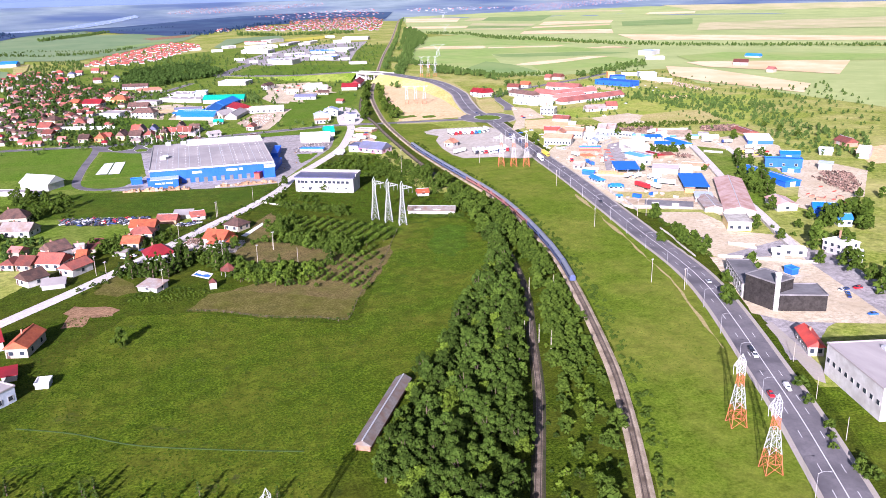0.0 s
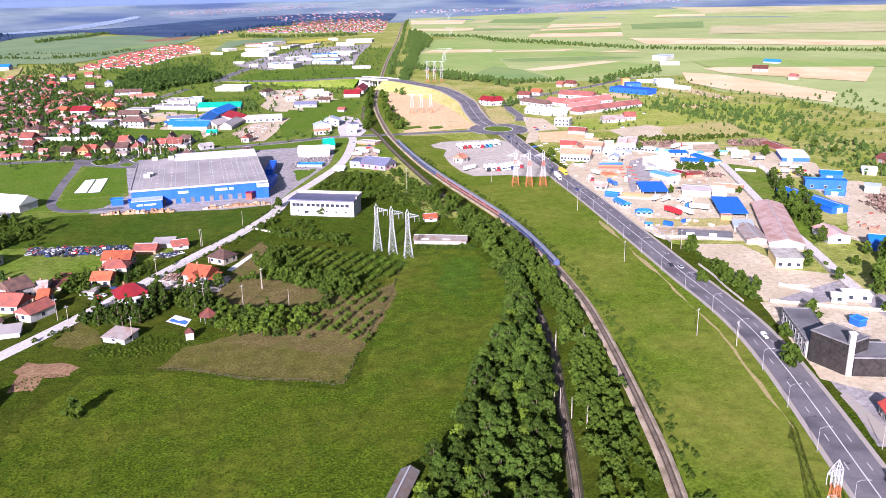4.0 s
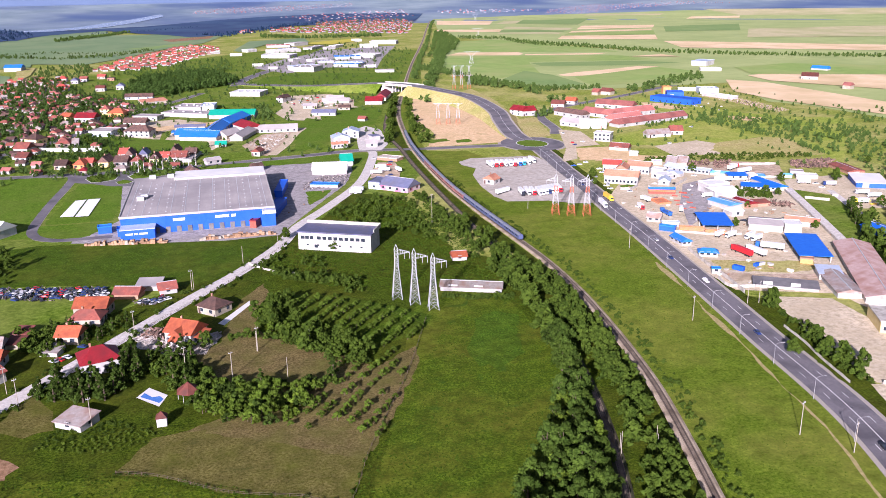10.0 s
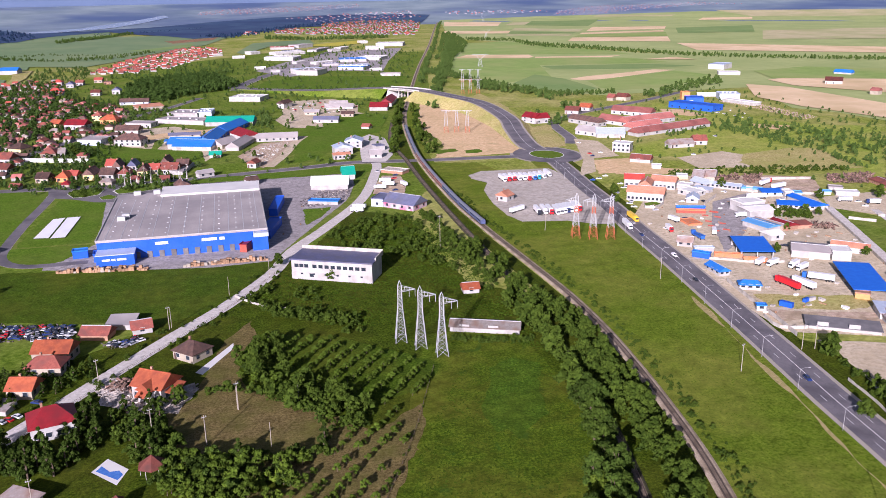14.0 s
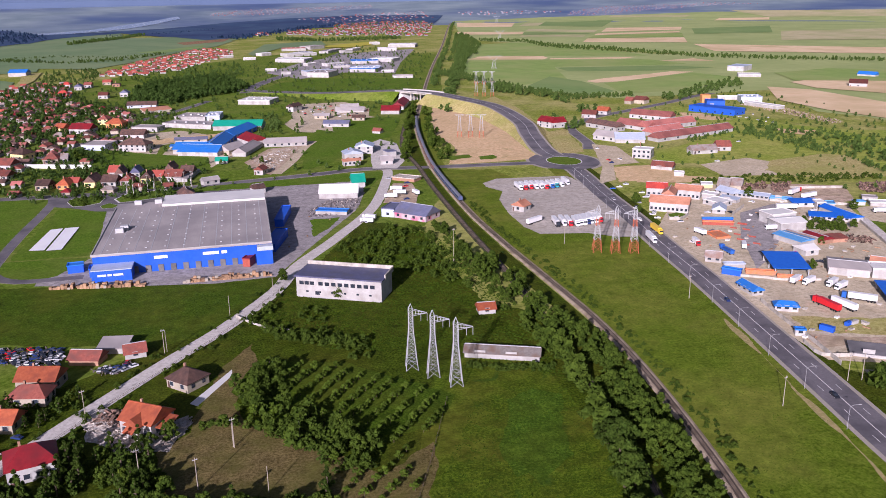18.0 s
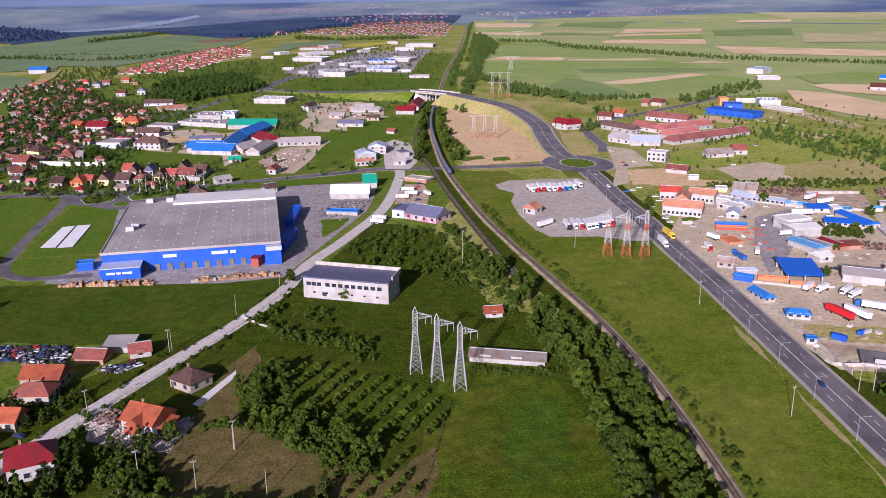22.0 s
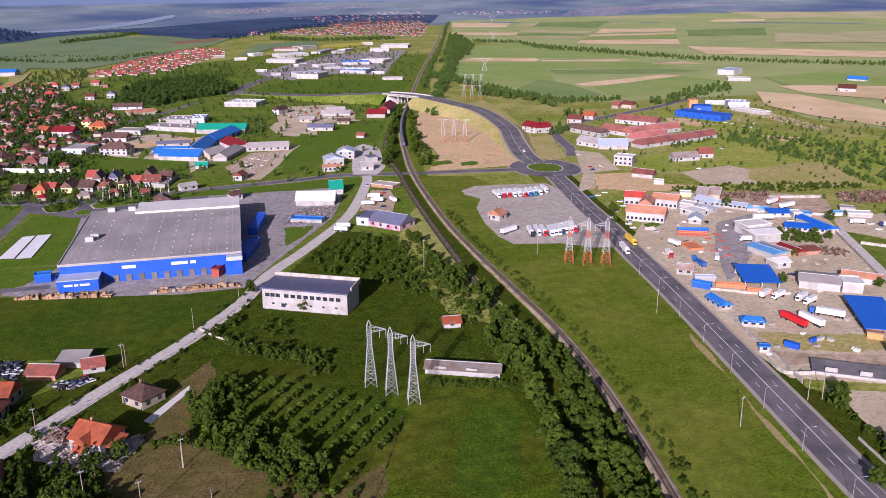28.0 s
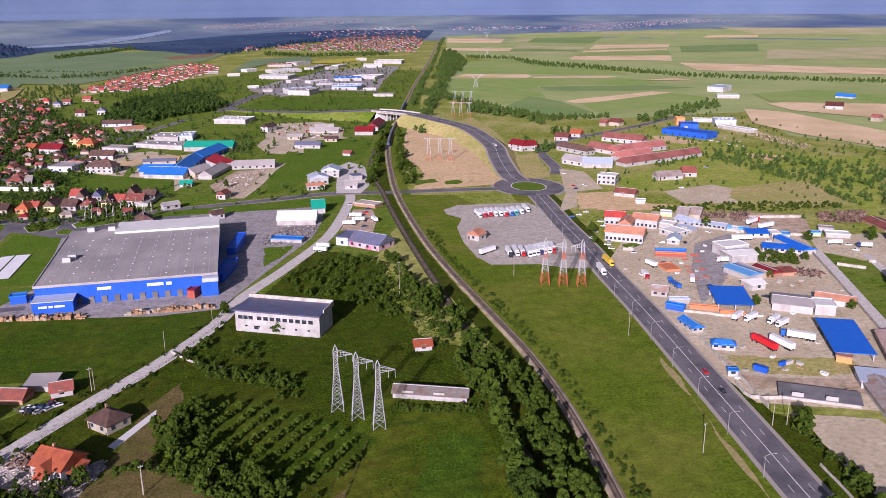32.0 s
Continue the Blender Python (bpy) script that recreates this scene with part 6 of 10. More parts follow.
building("long_shed", 285.0, 440.1, -32, 16.5, 5.0, 2.0, "shed", "cobalt_roof", "white_wall", "long white shed with a cobalt blue roof", "shed", 7, rh=1.6)
building("hall", 261.1, 427.4, -4, 11.9, 10.0, 3.8, "gx", "white_roof", "white_wall", "big white fabric hall in the yard", "hall", 0, rh=1.0)
building("hall", 263.7, 437.1, 4, 12.6, 9.0, 4.6, "flat", "white_roof", "white_wall", "taller white hall behind the fabric hall", "hall", 0)
building("workshop", 255.2, 406.0, 13, 7.6, 13.9, 2.4, "gy", "light_blue_roof", "white_wall", "workshop with a light blue metal roof", "workshop", 0, rh=0.8)
building("shed", 262.8, 407.6, 14, 3.0, 14.5, 2.3, "gy", "rusty_roof", "cream_wall", "narrow shed with a rusty pink roof", "shed", 0, rh=0.6)
building("annexe", 249.4, 395.4, 3, 6.1, 7.0, 2.4, "gx", "white_roof", "white_wall", "white gabled annexe before the blue workshop", "annexe", 1, rh=1.4)
building("shed", 264.8, 406.3, 9, 6.8, 10.6, 2.1, "gy", "crimson_roof", "rust_wall", "shed with a dark crimson roof", "shed", 0, rh=1.2)
building("shed", 271.0, 407.6, -4, 7.1, 5.0, 1.7, "shed", "red_roof", "rust_wall", "brick shed with a dull red sheet roof", "shed", 0)
building("canopy", 224.3, 379.6, -21, 12.4, 17.6, 3.0, "shed", "cobalt_roof", "grey_wall", "open canopy with a bright cobalt blue roof", "canopy", 0, rh=1.2)
building("steel_stack", 215.8, 384.5, -29, 10.4, 1.6, 1.3, "flat", "orange_steel", "orange_steel", "row of orange steel formwork", "stack", 0)
building("steel_stack", 222.9, 375.7, -31, 8.3, 1.2, 1.5, "flat", "orange_steel", "orange_steel", "row of orange steel formwork under the canopy", "stack", 0)
building("steel_stack", 229.5, 425.8, -2, 6.3, 9.2, 0.6, "flat", "orange_steel", "orange_steel", "orange steel panels laid on the yard", "stack", 0)
building("steel_stack", 235.6, 447.1, -24, 13.2, 2.0, 1.4, "flat", "orange_steel", "red_steel", "long rack of orange steel props", "stack", 0)
building("container", 237.3, 450.2, -20, 13.3, 1.4, 2.0, "flat", "blue_roof", "blue_wall", "long blue steel rack", "container", 0)
building("container", 207.3, 386.9, -47, 6.8, 2.0, 2.2, "flat", "blue_roof", "blue_wall", "blue steel container by the highway", "container", 0)
building("container", 211.0, 390.9, -16, 7.6, 2.2, 2.0, "flat", "tin_roof", "grey_wall", "open grey container frame by the highway", "container", 0)
yard_wall([(212, 382), (219, 378), (224, 374), (237, 370)], 1.0, "low brown wall across the yard")
building("hall", 243.9, 375.3, -36, 13.7, 12.3, 2.9, "gx", "grey_roof", "white_wall", "white garage hall with a grey roof", "hall", 0, rh=1.2)
building("hall", 255.8, 367.0, -27, 6.9, 8.0, 3.6, "flat", "white_roof", "white_wall", "tall white hall with a flat roof", "hall", 0)
building("hall", 263.8, 377.6, -45, 13.5, 6.0, 2.4, "gx", "salmon_roof", "white_wall", "white hall with an orange-pink roof", "hall", 0, rh=1.4)
building("open_shed", 236.4, 332.5, -26, 11.7, 27.7, 2.6, "shed", "cobalt_roof", "grey_wall", "large open shed with a bright blue roof", "shed", 0, rh=1.0)
building("store", 235.2, 330.5, -39, 4.5, 3.0, 2.0, "flat", "rust_wall", "orange_wall", "orange brick store under the blue shed", "store", 0)
building("barn", 229.5, 312.8, -29, 7.7, 9.0, 2.4, "shed", "tin_roof", "white_wall", "grey sheet-roofed barn beside the blue shed", "barn", 0, rh=0.8)
building("barn", 222.9, 295.5, -23, 8.2, 21.7, 2.1, "gy", "rusty_roof", "white_wall", "white barn with a rusty red roof", "barn", 0, rh=1.2)
building("barn", 228.2, 288.7, -31, 13.2, 64.7, 2.3, "gy", "rust_pale", "white_wall", "very long barn with faded pinkish tiles", "barn", 0, rh=1.8)
building("long_shed", 203.0, 313.6, -33, 21.1, 7.0, 1.2, "shed", "dark_roof", "white_wall", "long low shed with a dark flat roof", "shed", 0, rh=0.8)
building("ruin", 214.4, 267.2, -27, 9.6, 14.0, 3.7, "flat", "concrete_wall", "yellow_wall", "derelict cream house without a roof", "ruin", 3)
building("hall", 343.1, 425.2, -30, 15.1, 21.5, 2.6, "shed", "white_roof", "blue_wall", "white-roofed hall with a blue front", "hall", 0, rh=1.0)
building("shed", 360.9, 451.4, -11, 9.2, 21.4, 1.8, "gy", "red_roof", "rust_wall", "long shed with a rusty red roof", "shed", 0, rh=1.0)
building("store", 327.6, 452.1, -28, 10.8, 6.0, 1.8, "flat", "white_roof", "white_wall", "long white store behind the track", "store", 0)
building("shed", 331.4, 462.2, -33, 6.7, 5.0, 1.8, "flat", "grey_roof", "grey_wall", "grey sheds by the scrap heaps", "shed", 0)
building("shed", 321.5, 456.0, -21, 5.3, 3.0, 1.7, "flat", "light_blue_roof", "white_wall", "small sky-blue shed by the track", "shed", 0)
building("long_shed", 286.8, 320.8, -1, 9.1, 38.0, 3.0, "gy", "cobalt_roof", "blue_wall", "long shed with a cobalt blue roof", "shed", 0, rh=1.2)
building("office", 308.9, 364.7, -31, 19.5, 6.0, 4.6, "flat", "cobalt_roof", "blue_wall", "two-storey blue office building", "office", 3, floors=1)
building("long_shed", 329.5, 377.5, -31, 10.5, 5.1, 3.4, "gx", "cobalt_roof", "blue_wall", "blue workshop behind the office", "shed", 0)
building("shed", 308.7, 350.4, -39, 9.4, 3.0, 2.2, "flat", "blue_roof", "blue_wall", "low blue annexe in the yard", "shed", 0)
building("barn", 253.4, 284.8, -17, 9.1, 14.9, 3.0, "gy", "rust_pale", "white_wall", "white barn with a rusty patched roof", "barn", 1, rh=1.4)
building("blue_hall", 262.0, 272.2, -33, 16.3, 6.0, 4.0, "gx", "cobalt_roof", "blue_wall", "dark blue hall behind trees", "hall", 0)
building("shed", 260.8, 255.5, -22, 5.7, 6.0, 3.0, "gx", "blue_roof", "pale_blue_wall", "small blue house between trees", "shed", 2)
building("shed", 358.9, 379.8, -36, 7.1, 6.0, 2.4, "gx", "tin_roof", "grey_wall", "grey shed in the scrapyard", "shed", 0)
building("shed", 330.8, 348.2, -47, 6.7, 5.0, 3.4, "shed", "tin_roof", "grey_wall", "open grey shelter in the scrapyard", "shed", 0)
building("shed", 392.0, 405.3, -98, 12.6, 8.0, 2.6, "gx", "red_roof", "rust_wall", "dull red shed at the scrapyard", "shed", 0)
building("hall", 371.6, 364.4, -51, 6.5, 14.0, 3.0, "gx", "rust_pale", "white_wall", "white shed with a pinkish roof", "hall", 0)
building("outbuilding", 213.0, 231.3, -29, 8.7, 5.0, 2.4, "flat", "white_roof", "white_wall", "low white building by the fence", "building", 2)
building("outbuilding", 208.5, 231.7, -35, 4.7, 3.4, 2.2, "gx", "grey_roof", "grey_wall", "small grey-roofed building by the fence", "building", 1)
yard_wall([(190, 239), (204, 229), (219, 219)], 1.2, "pale wall across the derelict lot")
yard_wall([(203, 251), (206, 247), (209, 241)], 1.2, "broken pale foundation wall")
yard_wall([(303, 414), (311, 406)], 1.4, "white panel wall on the grass")
yard_wall([(204, 250), (208, 248), (212, 246)], 1.0, "broken pale foundation wall")
yard_wall([(319, 414), (321, 412)], 1.4, "short white wall by the lane")
yard_wall([(314, 494), (325, 491), (341, 487)], 1.4, "white panel fence behind the scrap lot")
yard_wall([(196, 325), (195, 316), (203, 313)], 1.2, "white wall along the highway yard")
yard_wall([(190, 280), (188, 268), (185, 257), (182, 242)], 0.9, "green and white panel fence along the highway")
patch("scrap_lot", [(286, 500), (313, 507), (345, 492), (329, 464), (316, 461), (295, 480)], 0.081, M["dust_lot"], "tan dusty scrap lot", "yard")
patch("yard_concrete", [(319, 452), (357, 453), (357, 413), (341, 388), (327, 387), (312, 390), (322, 414), (309, 433)], 0.083, M["concrete_yard"], "pale concrete yard of the blue hall", "yard")
patch("yard_concrete", [(320, 380), (347, 369), (353, 336), (308, 291), (279, 302), (299, 325)], 0.084, M["concrete_yard"], "pale concrete yard of the scrap dealer", "yard")
patch("green_strip", [(309, 433), (321, 412), (293, 346), (277, 316), (247, 284), (258, 323), (280, 370)], 0.085, M["mid_green"], "green strip between track and lane", "meadow")
patch("yard_gravel", [(194, 274), (212, 270), (233, 251), (222, 221), (205, 230), (189, 240)], 0.084, M["concrete_yard"], "bare concrete of the derelict lot", "yard")
patch("yard_front", [(187, 240), (219, 228), (203, 171), (198, 166), (173, 177), (166, 187)], 0.094, M["concrete_yard"], "pale forecourt round the showroom", "yard")
patch("school_lawn", [(230, 467), (227, 460), (231, 458), (238, 464), (236, 469)], 0.177, M["lawn"], "small lawn before the school", "lawn")
patch("yard_asphalt", [(263, 460), (288, 470), (288, 456), (235, 397), (223, 388), (241, 426)], 0.085, M["asphalt_yard"], "grey asphalt of the truck yard", "yard")
LANE_E = [(326, 424), (318, 405), (307, 380), (300, 358), (286, 326)]
HEAPS = ([(294, 509), (310, 509), (304, 498), (288, 498)], [(311, 506), (323, 506), (314, 493), (300, 487)], [(353, 493), (383, 490), (364, 468), (344, 476)], [(283, 414), (291, 408), (286, 402), (277, 406)], [(325, 341), (341, 338), (323, 309), (309, 301), (309, 315)])
PIPES = [(252, 442), (249, 434), (245, 424), (241, 415), (245, 438), (241, 429), (238, 422), (236, 415)]
TREE_BELT = [(312, 398), (311, 387), (283, 322), (261, 299), (261, 310), (278, 346)]
YARD_GREEN = [(283, 442), (286, 437), (292, 430), (293, 423), (287, 418), (279, 422), (275, 428)]
HEDGE_HWY = [(197, 301), (199, 297), (197, 275), (193, 266), (193, 248), (190, 240), (185, 240), (185, 250), (191, 277)]
lone_tree(282.6, 483.1)
lone_tree(240.2, 379.4)
lone_tree(265.2, 406.9)
lone_tree(314.5, 448.0)
lone_tree(294.0, 423.1)
lone_tree(288.2, 424.7)
lone_tree(271.6, 367.4)
lone_tree(345.2, 442.6)
lone_tree(321.5, 379.5)
lone_tree(324.6, 387.9)
lone_tree(318.5, 372.6)
lone_tree(192.1, 221.9)
lone_tree(218.0, 217.3)
lone_tree(231.2, 217.8)
lone_tree(229.7, 212.8)
lone_tree(163.8, 198.4)
lone_tree(163.6, 195.7)
rigid_truck(227.0, 434.8, 8, "white")
trailer(286.8, 459.1, 75)
truck(310.0, 484.3, -62, "red")
trailer(310.9, 474.7, -75)
rigid_truck(259.8, 431.2, 80, "white")
rigid_truck(233.3, 412.3, -30, "white")
rigid_truck(323.7, 441.1, 70, "white")
rigid_truck(335.4, 412.4, 70, "white")
rigid_truck(336.4, 405.3, 70, "white")
rigid_truck(333.2, 433.2, 70, "navy")
rigid_truck(322.9, 398.5, 70, "yellow")
parked_car(206.5, 193.4, -70, "white")
parked_car(205.9, 190.2, -30, "blue")
parked_car(204.3, 188.0, -30, "navy")
parked_car(213.3, 193.7, 80, "black")
parked_car(219.8, 191.2, 80, "white")
parked_car(199.8, 172.9, 80, "blue")
parked_car(237.5, 508.1, 75, "white")
parked_car(235.1, 499.4, 75, "white")
parked_car(222.7, 468.8, 75, "white")
parked_car(238.3, 528.0, 75, "white")
parked_car(232.3, 523.3, 75, "white")
parked_car(227.4, 520.9, 75, "blue")
parked_car(316.9, 566.4, 75, "white")

# ---- showroom by the highway ----
building("office", 181.8, 223.2, -114, 25.5, 8.0, 4.8, "flat", "dark_roof", "white_wall", "white office wing with a grid of windows", "office", 8, floors=3)
building("showroom", 170.8, 197.9, -77, 11.4, 9.0, 9.1, "flat", "dark_roof", "black_glass", "tall black glazed car showroom block", "showroom", 0)
building("showroom", 174.9, 185.7, -22, 14.6, 10.5, 5.4, "flat", "dark_roof", "black_glass", "low black glazed showroom wing with a grey roof", "showroom", 0)
building("pillar", 173.3, 186.4, -23, 1.5, 1.2, 12.2, "flat", "white_roof", "white_wall", "tall white advertising pillar", "pillar", 0)
building("house", 165.9, 167.3, -115, 13.0, 4.2, 2.9, "gx", "bright_red_roof", "white_wall", "white house with a bright red metal roof", "house", 4, rh=1.6)
building("container", 201.3, 211.8, 4, 3.0, 3.8, 2.2, "flat", "blue_roof", "blue_wall", "blue steel container on the lawn", "container", 0)
building("hall", 157.0, 145.3, -104, 26.2, 42.0, 8.6, "flat", "grey_roof", "white_wall", "large grey industrial hall with a window band", "hall", 9)

# ---- truck park and roundabout ----
patch("truck_park", [(167, 555), (177, 563), (217, 558), (218, 536), (214, 499), (209, 470), (210, 452), (200, 439), (192, 441), (182, 450), (162, 455), (159, 467), (160, 491), (164, 517), (171, 534), (166, 546)], 0.108, M["lot_grey"], "pale grey gravel truck park", "yard")
patch("sand_field", [(180, 732), (218, 878), (248, 867), (244, 772), (233, 678), (225, 628), (214, 609), (184, 607), (161, 609), (177, 643), (181, 674), (180, 688)], 0.100, M["bare_soil"], "bare orange-brown soil round the substation", "ground")
patch("sand_strip", [(260, 876), (286, 906), (280, 811), (261, 698), (279, 708), (270, 680), (246, 646), (249, 694), (266, 805)], 0.102, M["dry_pale"], "dry grass embankment by the overpass road", "ground")
patch("sand_edge", [(233, 635), (271, 684), (260, 636), (255, 620), (235, 617)], 0.105, M["dry_pale"], "dry grass corner by the roundabout", "ground")
building("house", 163.2, 495.9, -52, 6.7, 6.0, 2.8, "gy", "salmon_roof", "white_wall", "white house with a red gable roof in the truck park", "house", 1, rh=2.2)
trailer(165.5, 471.8, -59)
truck(183.7, 537.2, 178, "red")
truck(187.0, 537.9, 178, "red")
truck(181.0, 537.0, 178, "white")
truck(189.7, 537.0, 178, "white")
truck(192.6, 537.0, 177, "white")
truck(194.9, 535.5, 177, "red")
truck(198.3, 536.1, 177, "blue")
truck(201.2, 536.9, 176, "teal")
truck(204.5, 537.5, 176, "white")
truck(209.1, 541.1, 175, "white")
truck(174.0, 466.8, 171, "black")
truck(179.9, 466.4, 171, "red")
truck(184.6, 465.6, 170, "white")
truck(188.5, 466.6, 170, "navy")
truck(192.8, 467.6, 169, "white")
truck(177.4, 467.4, 171, "white")
truck(182.5, 464.7, 170, "white")
truck(186.6, 465.9, 170, "white")
truck(190.4, 467.1, 169, "white")
truck(195.1, 468.1, 169, "red")
rigid_truck(227.1, 371.2, -59, "white")
rigid_truck(230.6, 368.6, 115, "white")
rigid_truck(237.0, 364.6, 119, "white")
rigid_truck(237.8, 361.0, 115, "white")
truck(235.8, 349.7, 47, "blue")
truck(221.4, 347.6, 7, "red", True)
trailer(226.7, 345.7, 9)
rigid_truck(217.5, 421.9, 168, "red")
crane_truck(223.8, 409.8, 176)
patch("concrete_lot", [(303, 562), (340, 571), (350, 549), (330, 523), (299, 531)], 0.107, M["concrete_yard"], "broken concrete lot in dry grass", "yard")
patch("dirt_lot", [(251, 572), (274, 570), (280, 550), (281, 533), (238, 535)], 0.110, M["bare_soil"], "bare sandy lot", "ground")
patch("forecourt", [(270, 643), (282, 630), (272, 578), (254, 576), (239, 541), (225, 533), (246, 574)], 0.118, M["concrete_yard"], "pale gravel forecourt", "yard")
building("barracks", 296.0, 711.9, -69, 31.1, 9.0, 3.2, "gx", "brown_roof", "white_wall", "white barracks with a brown-red roof", "barracks", 4)
building("barracks", 279.0, 660.6, -58, 17.4, 9.0, 3.2, "gx", "grey_roof", "white_wall", "white barracks with a grey roof", "barracks", 3)
building("hall", 287.0, 642.2, -21, 19.4, 14.0, 2.6, "gx", "tin_roof", "white_wall", "low hall with a pale grey-blue roof", "hall", 0)
building("barracks", 346.0, 740.1, -51, 33.8, 11.0, 3.2, "gx", "tile_roof", "white_wall", "long barracks with a brown-red tiled roof", "barracks", 6)
building("barracks", 316.5, 703.4, -66, 29.4, 11.0, 2.9, "gx", "tile_roof", "white_wall", "barracks with a brown-red tiled roof", "barracks", 3)
building("barracks", 328.4, 676.5, 15, 48.3, 11.0, 3.2, "gx", "tile_roof", "white_wall", "long barracks with a brown-red tiled roof", "barracks", 5)
building("barracks", 315.1, 635.2, 17, 73.7, 10.0, 2.6, "gx", "tile_roof", "white_wall", "very long barn with a brown-red tiled roof", "barracks", 6)
building("barracks", 320.8, 653.8, 18, 31.0, 10.0, 3.2, "gx", "tile_roof", "white_wall", "long barracks with a brown-red tiled roof", "barracks", 3)
building("house", 274.3, 592.4, -40, 11.2, 9.0, 5.6, "flat", "white_roof", "white_wall", "white three-storey house with a flat roof", "house", 4, floors=2)
building("house", 262.0, 724.3, -62, 13.1, 10.0, 4.5, "gx", "crimson_roof", "white_wall", "white villa with a vivid red roof", "house", 2)
building("house", 269.0, 712.5, 6, 12.1, 10.0, 4.1, "gx", "crimson_roof", "white_wall", "white villa with a vivid red roof", "house", 2)
building("shed", 270.0, 560.0, -43, 12.0, 7.0, 2.2, "gx", "red_roof", "white_wall", "white shed with a red-brown roof", "shed", 0)
building("cabin", 272.8, 538.6, -29, 5.3, 5.0, 1.9, "flat", "white_roof", "white_wall", "white cabin among other buildings", "cabin", 0)
building("house", 314.6, 590.1, -2, 16.9, 8.0, 2.5, "gx", "rusty_roof", "white_wall", "long house with a pale rusty roof", "house", 2)
building("house", 335.0, 595.4, -16, 8.6, 9.0, 3.0, "gx", "red_roof", "white_wall", "house with a bright red roof", "house", 1)
building("house", 310.7, 753.3, -37, 11.3, 9.0, 3.0, "gx", "red_roof", "white_wall", "cottage with a red roof", "house", 1)
building("house", 329.5, 766.4, -44, 9.0, 9.0, 3.0, "gx", "orange_roof", "white_wall", "cottage with an orange roof", "house", 1)
building("house", 378.6, 815.3, -49, 6.2, 9.0, 3.0, "gx", "red_roof", "cream_wall", "cottage with a red roof", "house", 0)
building("house", 387.8, 815.9, -56, 10.4, 9.0, 3.4, "gx", "red_roof", "cream_wall", "cottage with a red roof", "house", 0)
building("blue_hall", 408.8, 757.6, -63, 42.0, 16.0, 4.5, "flat", "blue_wall", "blue_wall", "long bright blue metal warehouse", "warehouse", 6)
building("blue_hall", 436.7, 776.0, -23, 15.1, 14.0, 4.5, "flat", "blue_wall", "blue_wall", "bright blue metal warehouse block", "warehouse", 0)
building("office", 445.6, 798.4, -17, 7.3, 8.0, 6.4, "flat", "orange_wall", "orange_wall", "orange office tower among other buildings", "office", 0)
building("long_shed", 470.1, 812.2, -26, 22.6, 8.0, 2.6, "flat", "white_roof", "white_wall", "long white shed among other buildings", "shed", 0)
building("hall", 476.4, 785.6, -22, 18.1, 16.0, 5.1, "flat", "tin_roof", "pale_blue_wall", "grey metal hall among other buildings", "hall", 0)
building("long_shed", 471.7, 773.6, -75, 35.8, 8.0, 2.6, "flat", "white_roof", "white_wall", "long white shed among other buildings", "shed", 0)
building("house", 642.5, 851.5, -40, 16.4, 14.0, 3.8, "gx", "red_roof", "white_wall", "white farmhouse with a red roof", "house", 1)
building("hall", 622.0, 1036.3, -52, 19.4, 30.0, 5.8, "flat", "tin_roof", "white_wall", "pale commercial building in the fields", "building", 0)
building("long_shed", 594.8, 971.2, -26, 24.0, 14.0, 3.2, "flat", "white_roof", "white_wall", "long white shed among other buildings", "shed", 0)
building("house", 625.4, 768.9, -67, 7.6, 8.0, 3.8, "gx", "tile_roof", "cream_wall", "red-roofed farmhouse in the fields", "house", 0)
building("hall", 718.1, 930.8, -61, 19.4, 9.0, 2.6, "gx", "blue_roof", "white_wall", "blue-roofed hall in the fields", "hall", 0)

# ---- poles, lamps and small masts ----
pole(165.9, 293.0, 8.5)
pole(182.8, 367.6, 8.5)
pole(151.6, 223.2, 9.0)
pole(158.1, 212.9, 8.0)
pole(191.2, 300.5, 8.0)
pole(195.1, 299.8, 8.0)
pole(30.9, 310.4, 8.0)
pole(23.0, 294.7, 8.0)
pole(10.5, 302.1, 8.0)
pole(-11.6, 277.4, 8.0)
pole(-31.3, 294.3, 8.0)
pole(-35.6, 302.5, 8.0)
pole(-5.2, 335.2, 8.0)
pole(11.9, 370.4, 8.0)
pole(30.7, 310.7, 6.5)
pole(46.0, 307.1, 6.5)
pole(23.1, 294.9, 6.5)
pole(37.7, 289.7, 6.5)
pole(10.5, 302.1, 6.5)
pole(31.0, 396.7, 7.0)
pole(12.5, 371.7, 7.0)
pole(46.1, 414.3, 7.0)
pole(116.0, 427.7, 14.0)
pole(166.5, 438.6, 9.0)
pole(107.1, 227.7, 6.0)
pole(90.8, 193.6, 6.0)
pole(93.8, 189.8, 6.0)
pole(116.0, 227.7, 6.0)
pole(95.4, 184.5, 6.0)
pole(93.2, 195.1, 6.0)
pole(-19.4, 591.6, 9.0)
pole(-16.3, 592.2, 9.0)
pole(-12.7, 592.7, 9.0)
pole(-9.2, 593.2, 9.0)
pole(-5.6, 593.7, 9.0)
pole(-2.0, 594.2, 9.0)
pole(2.0, 594.6, 9.0)
pole(5.8, 595.1, 9.0)
pole(9.8, 595.5, 9.0)
pole(13.5, 596.0, 9.0)
small_pylon(193.4, 697.6, 16, True)
small_pylon(200.8, 695.2, 16, True)
small_pylon(208.1, 692.9, 16, True)
small_pylon(269.6, 911.4, 14, False)
small_pylon(276.7, 908.9, 14, False)
small_pylon(284.1, 906.3, 14, False)
small_pylon(298.3, 1008.5, 14, False)
small_pylon(306.3, 1005.6, 14, False)
small_pylon(314.5, 1002.6, 14, False)
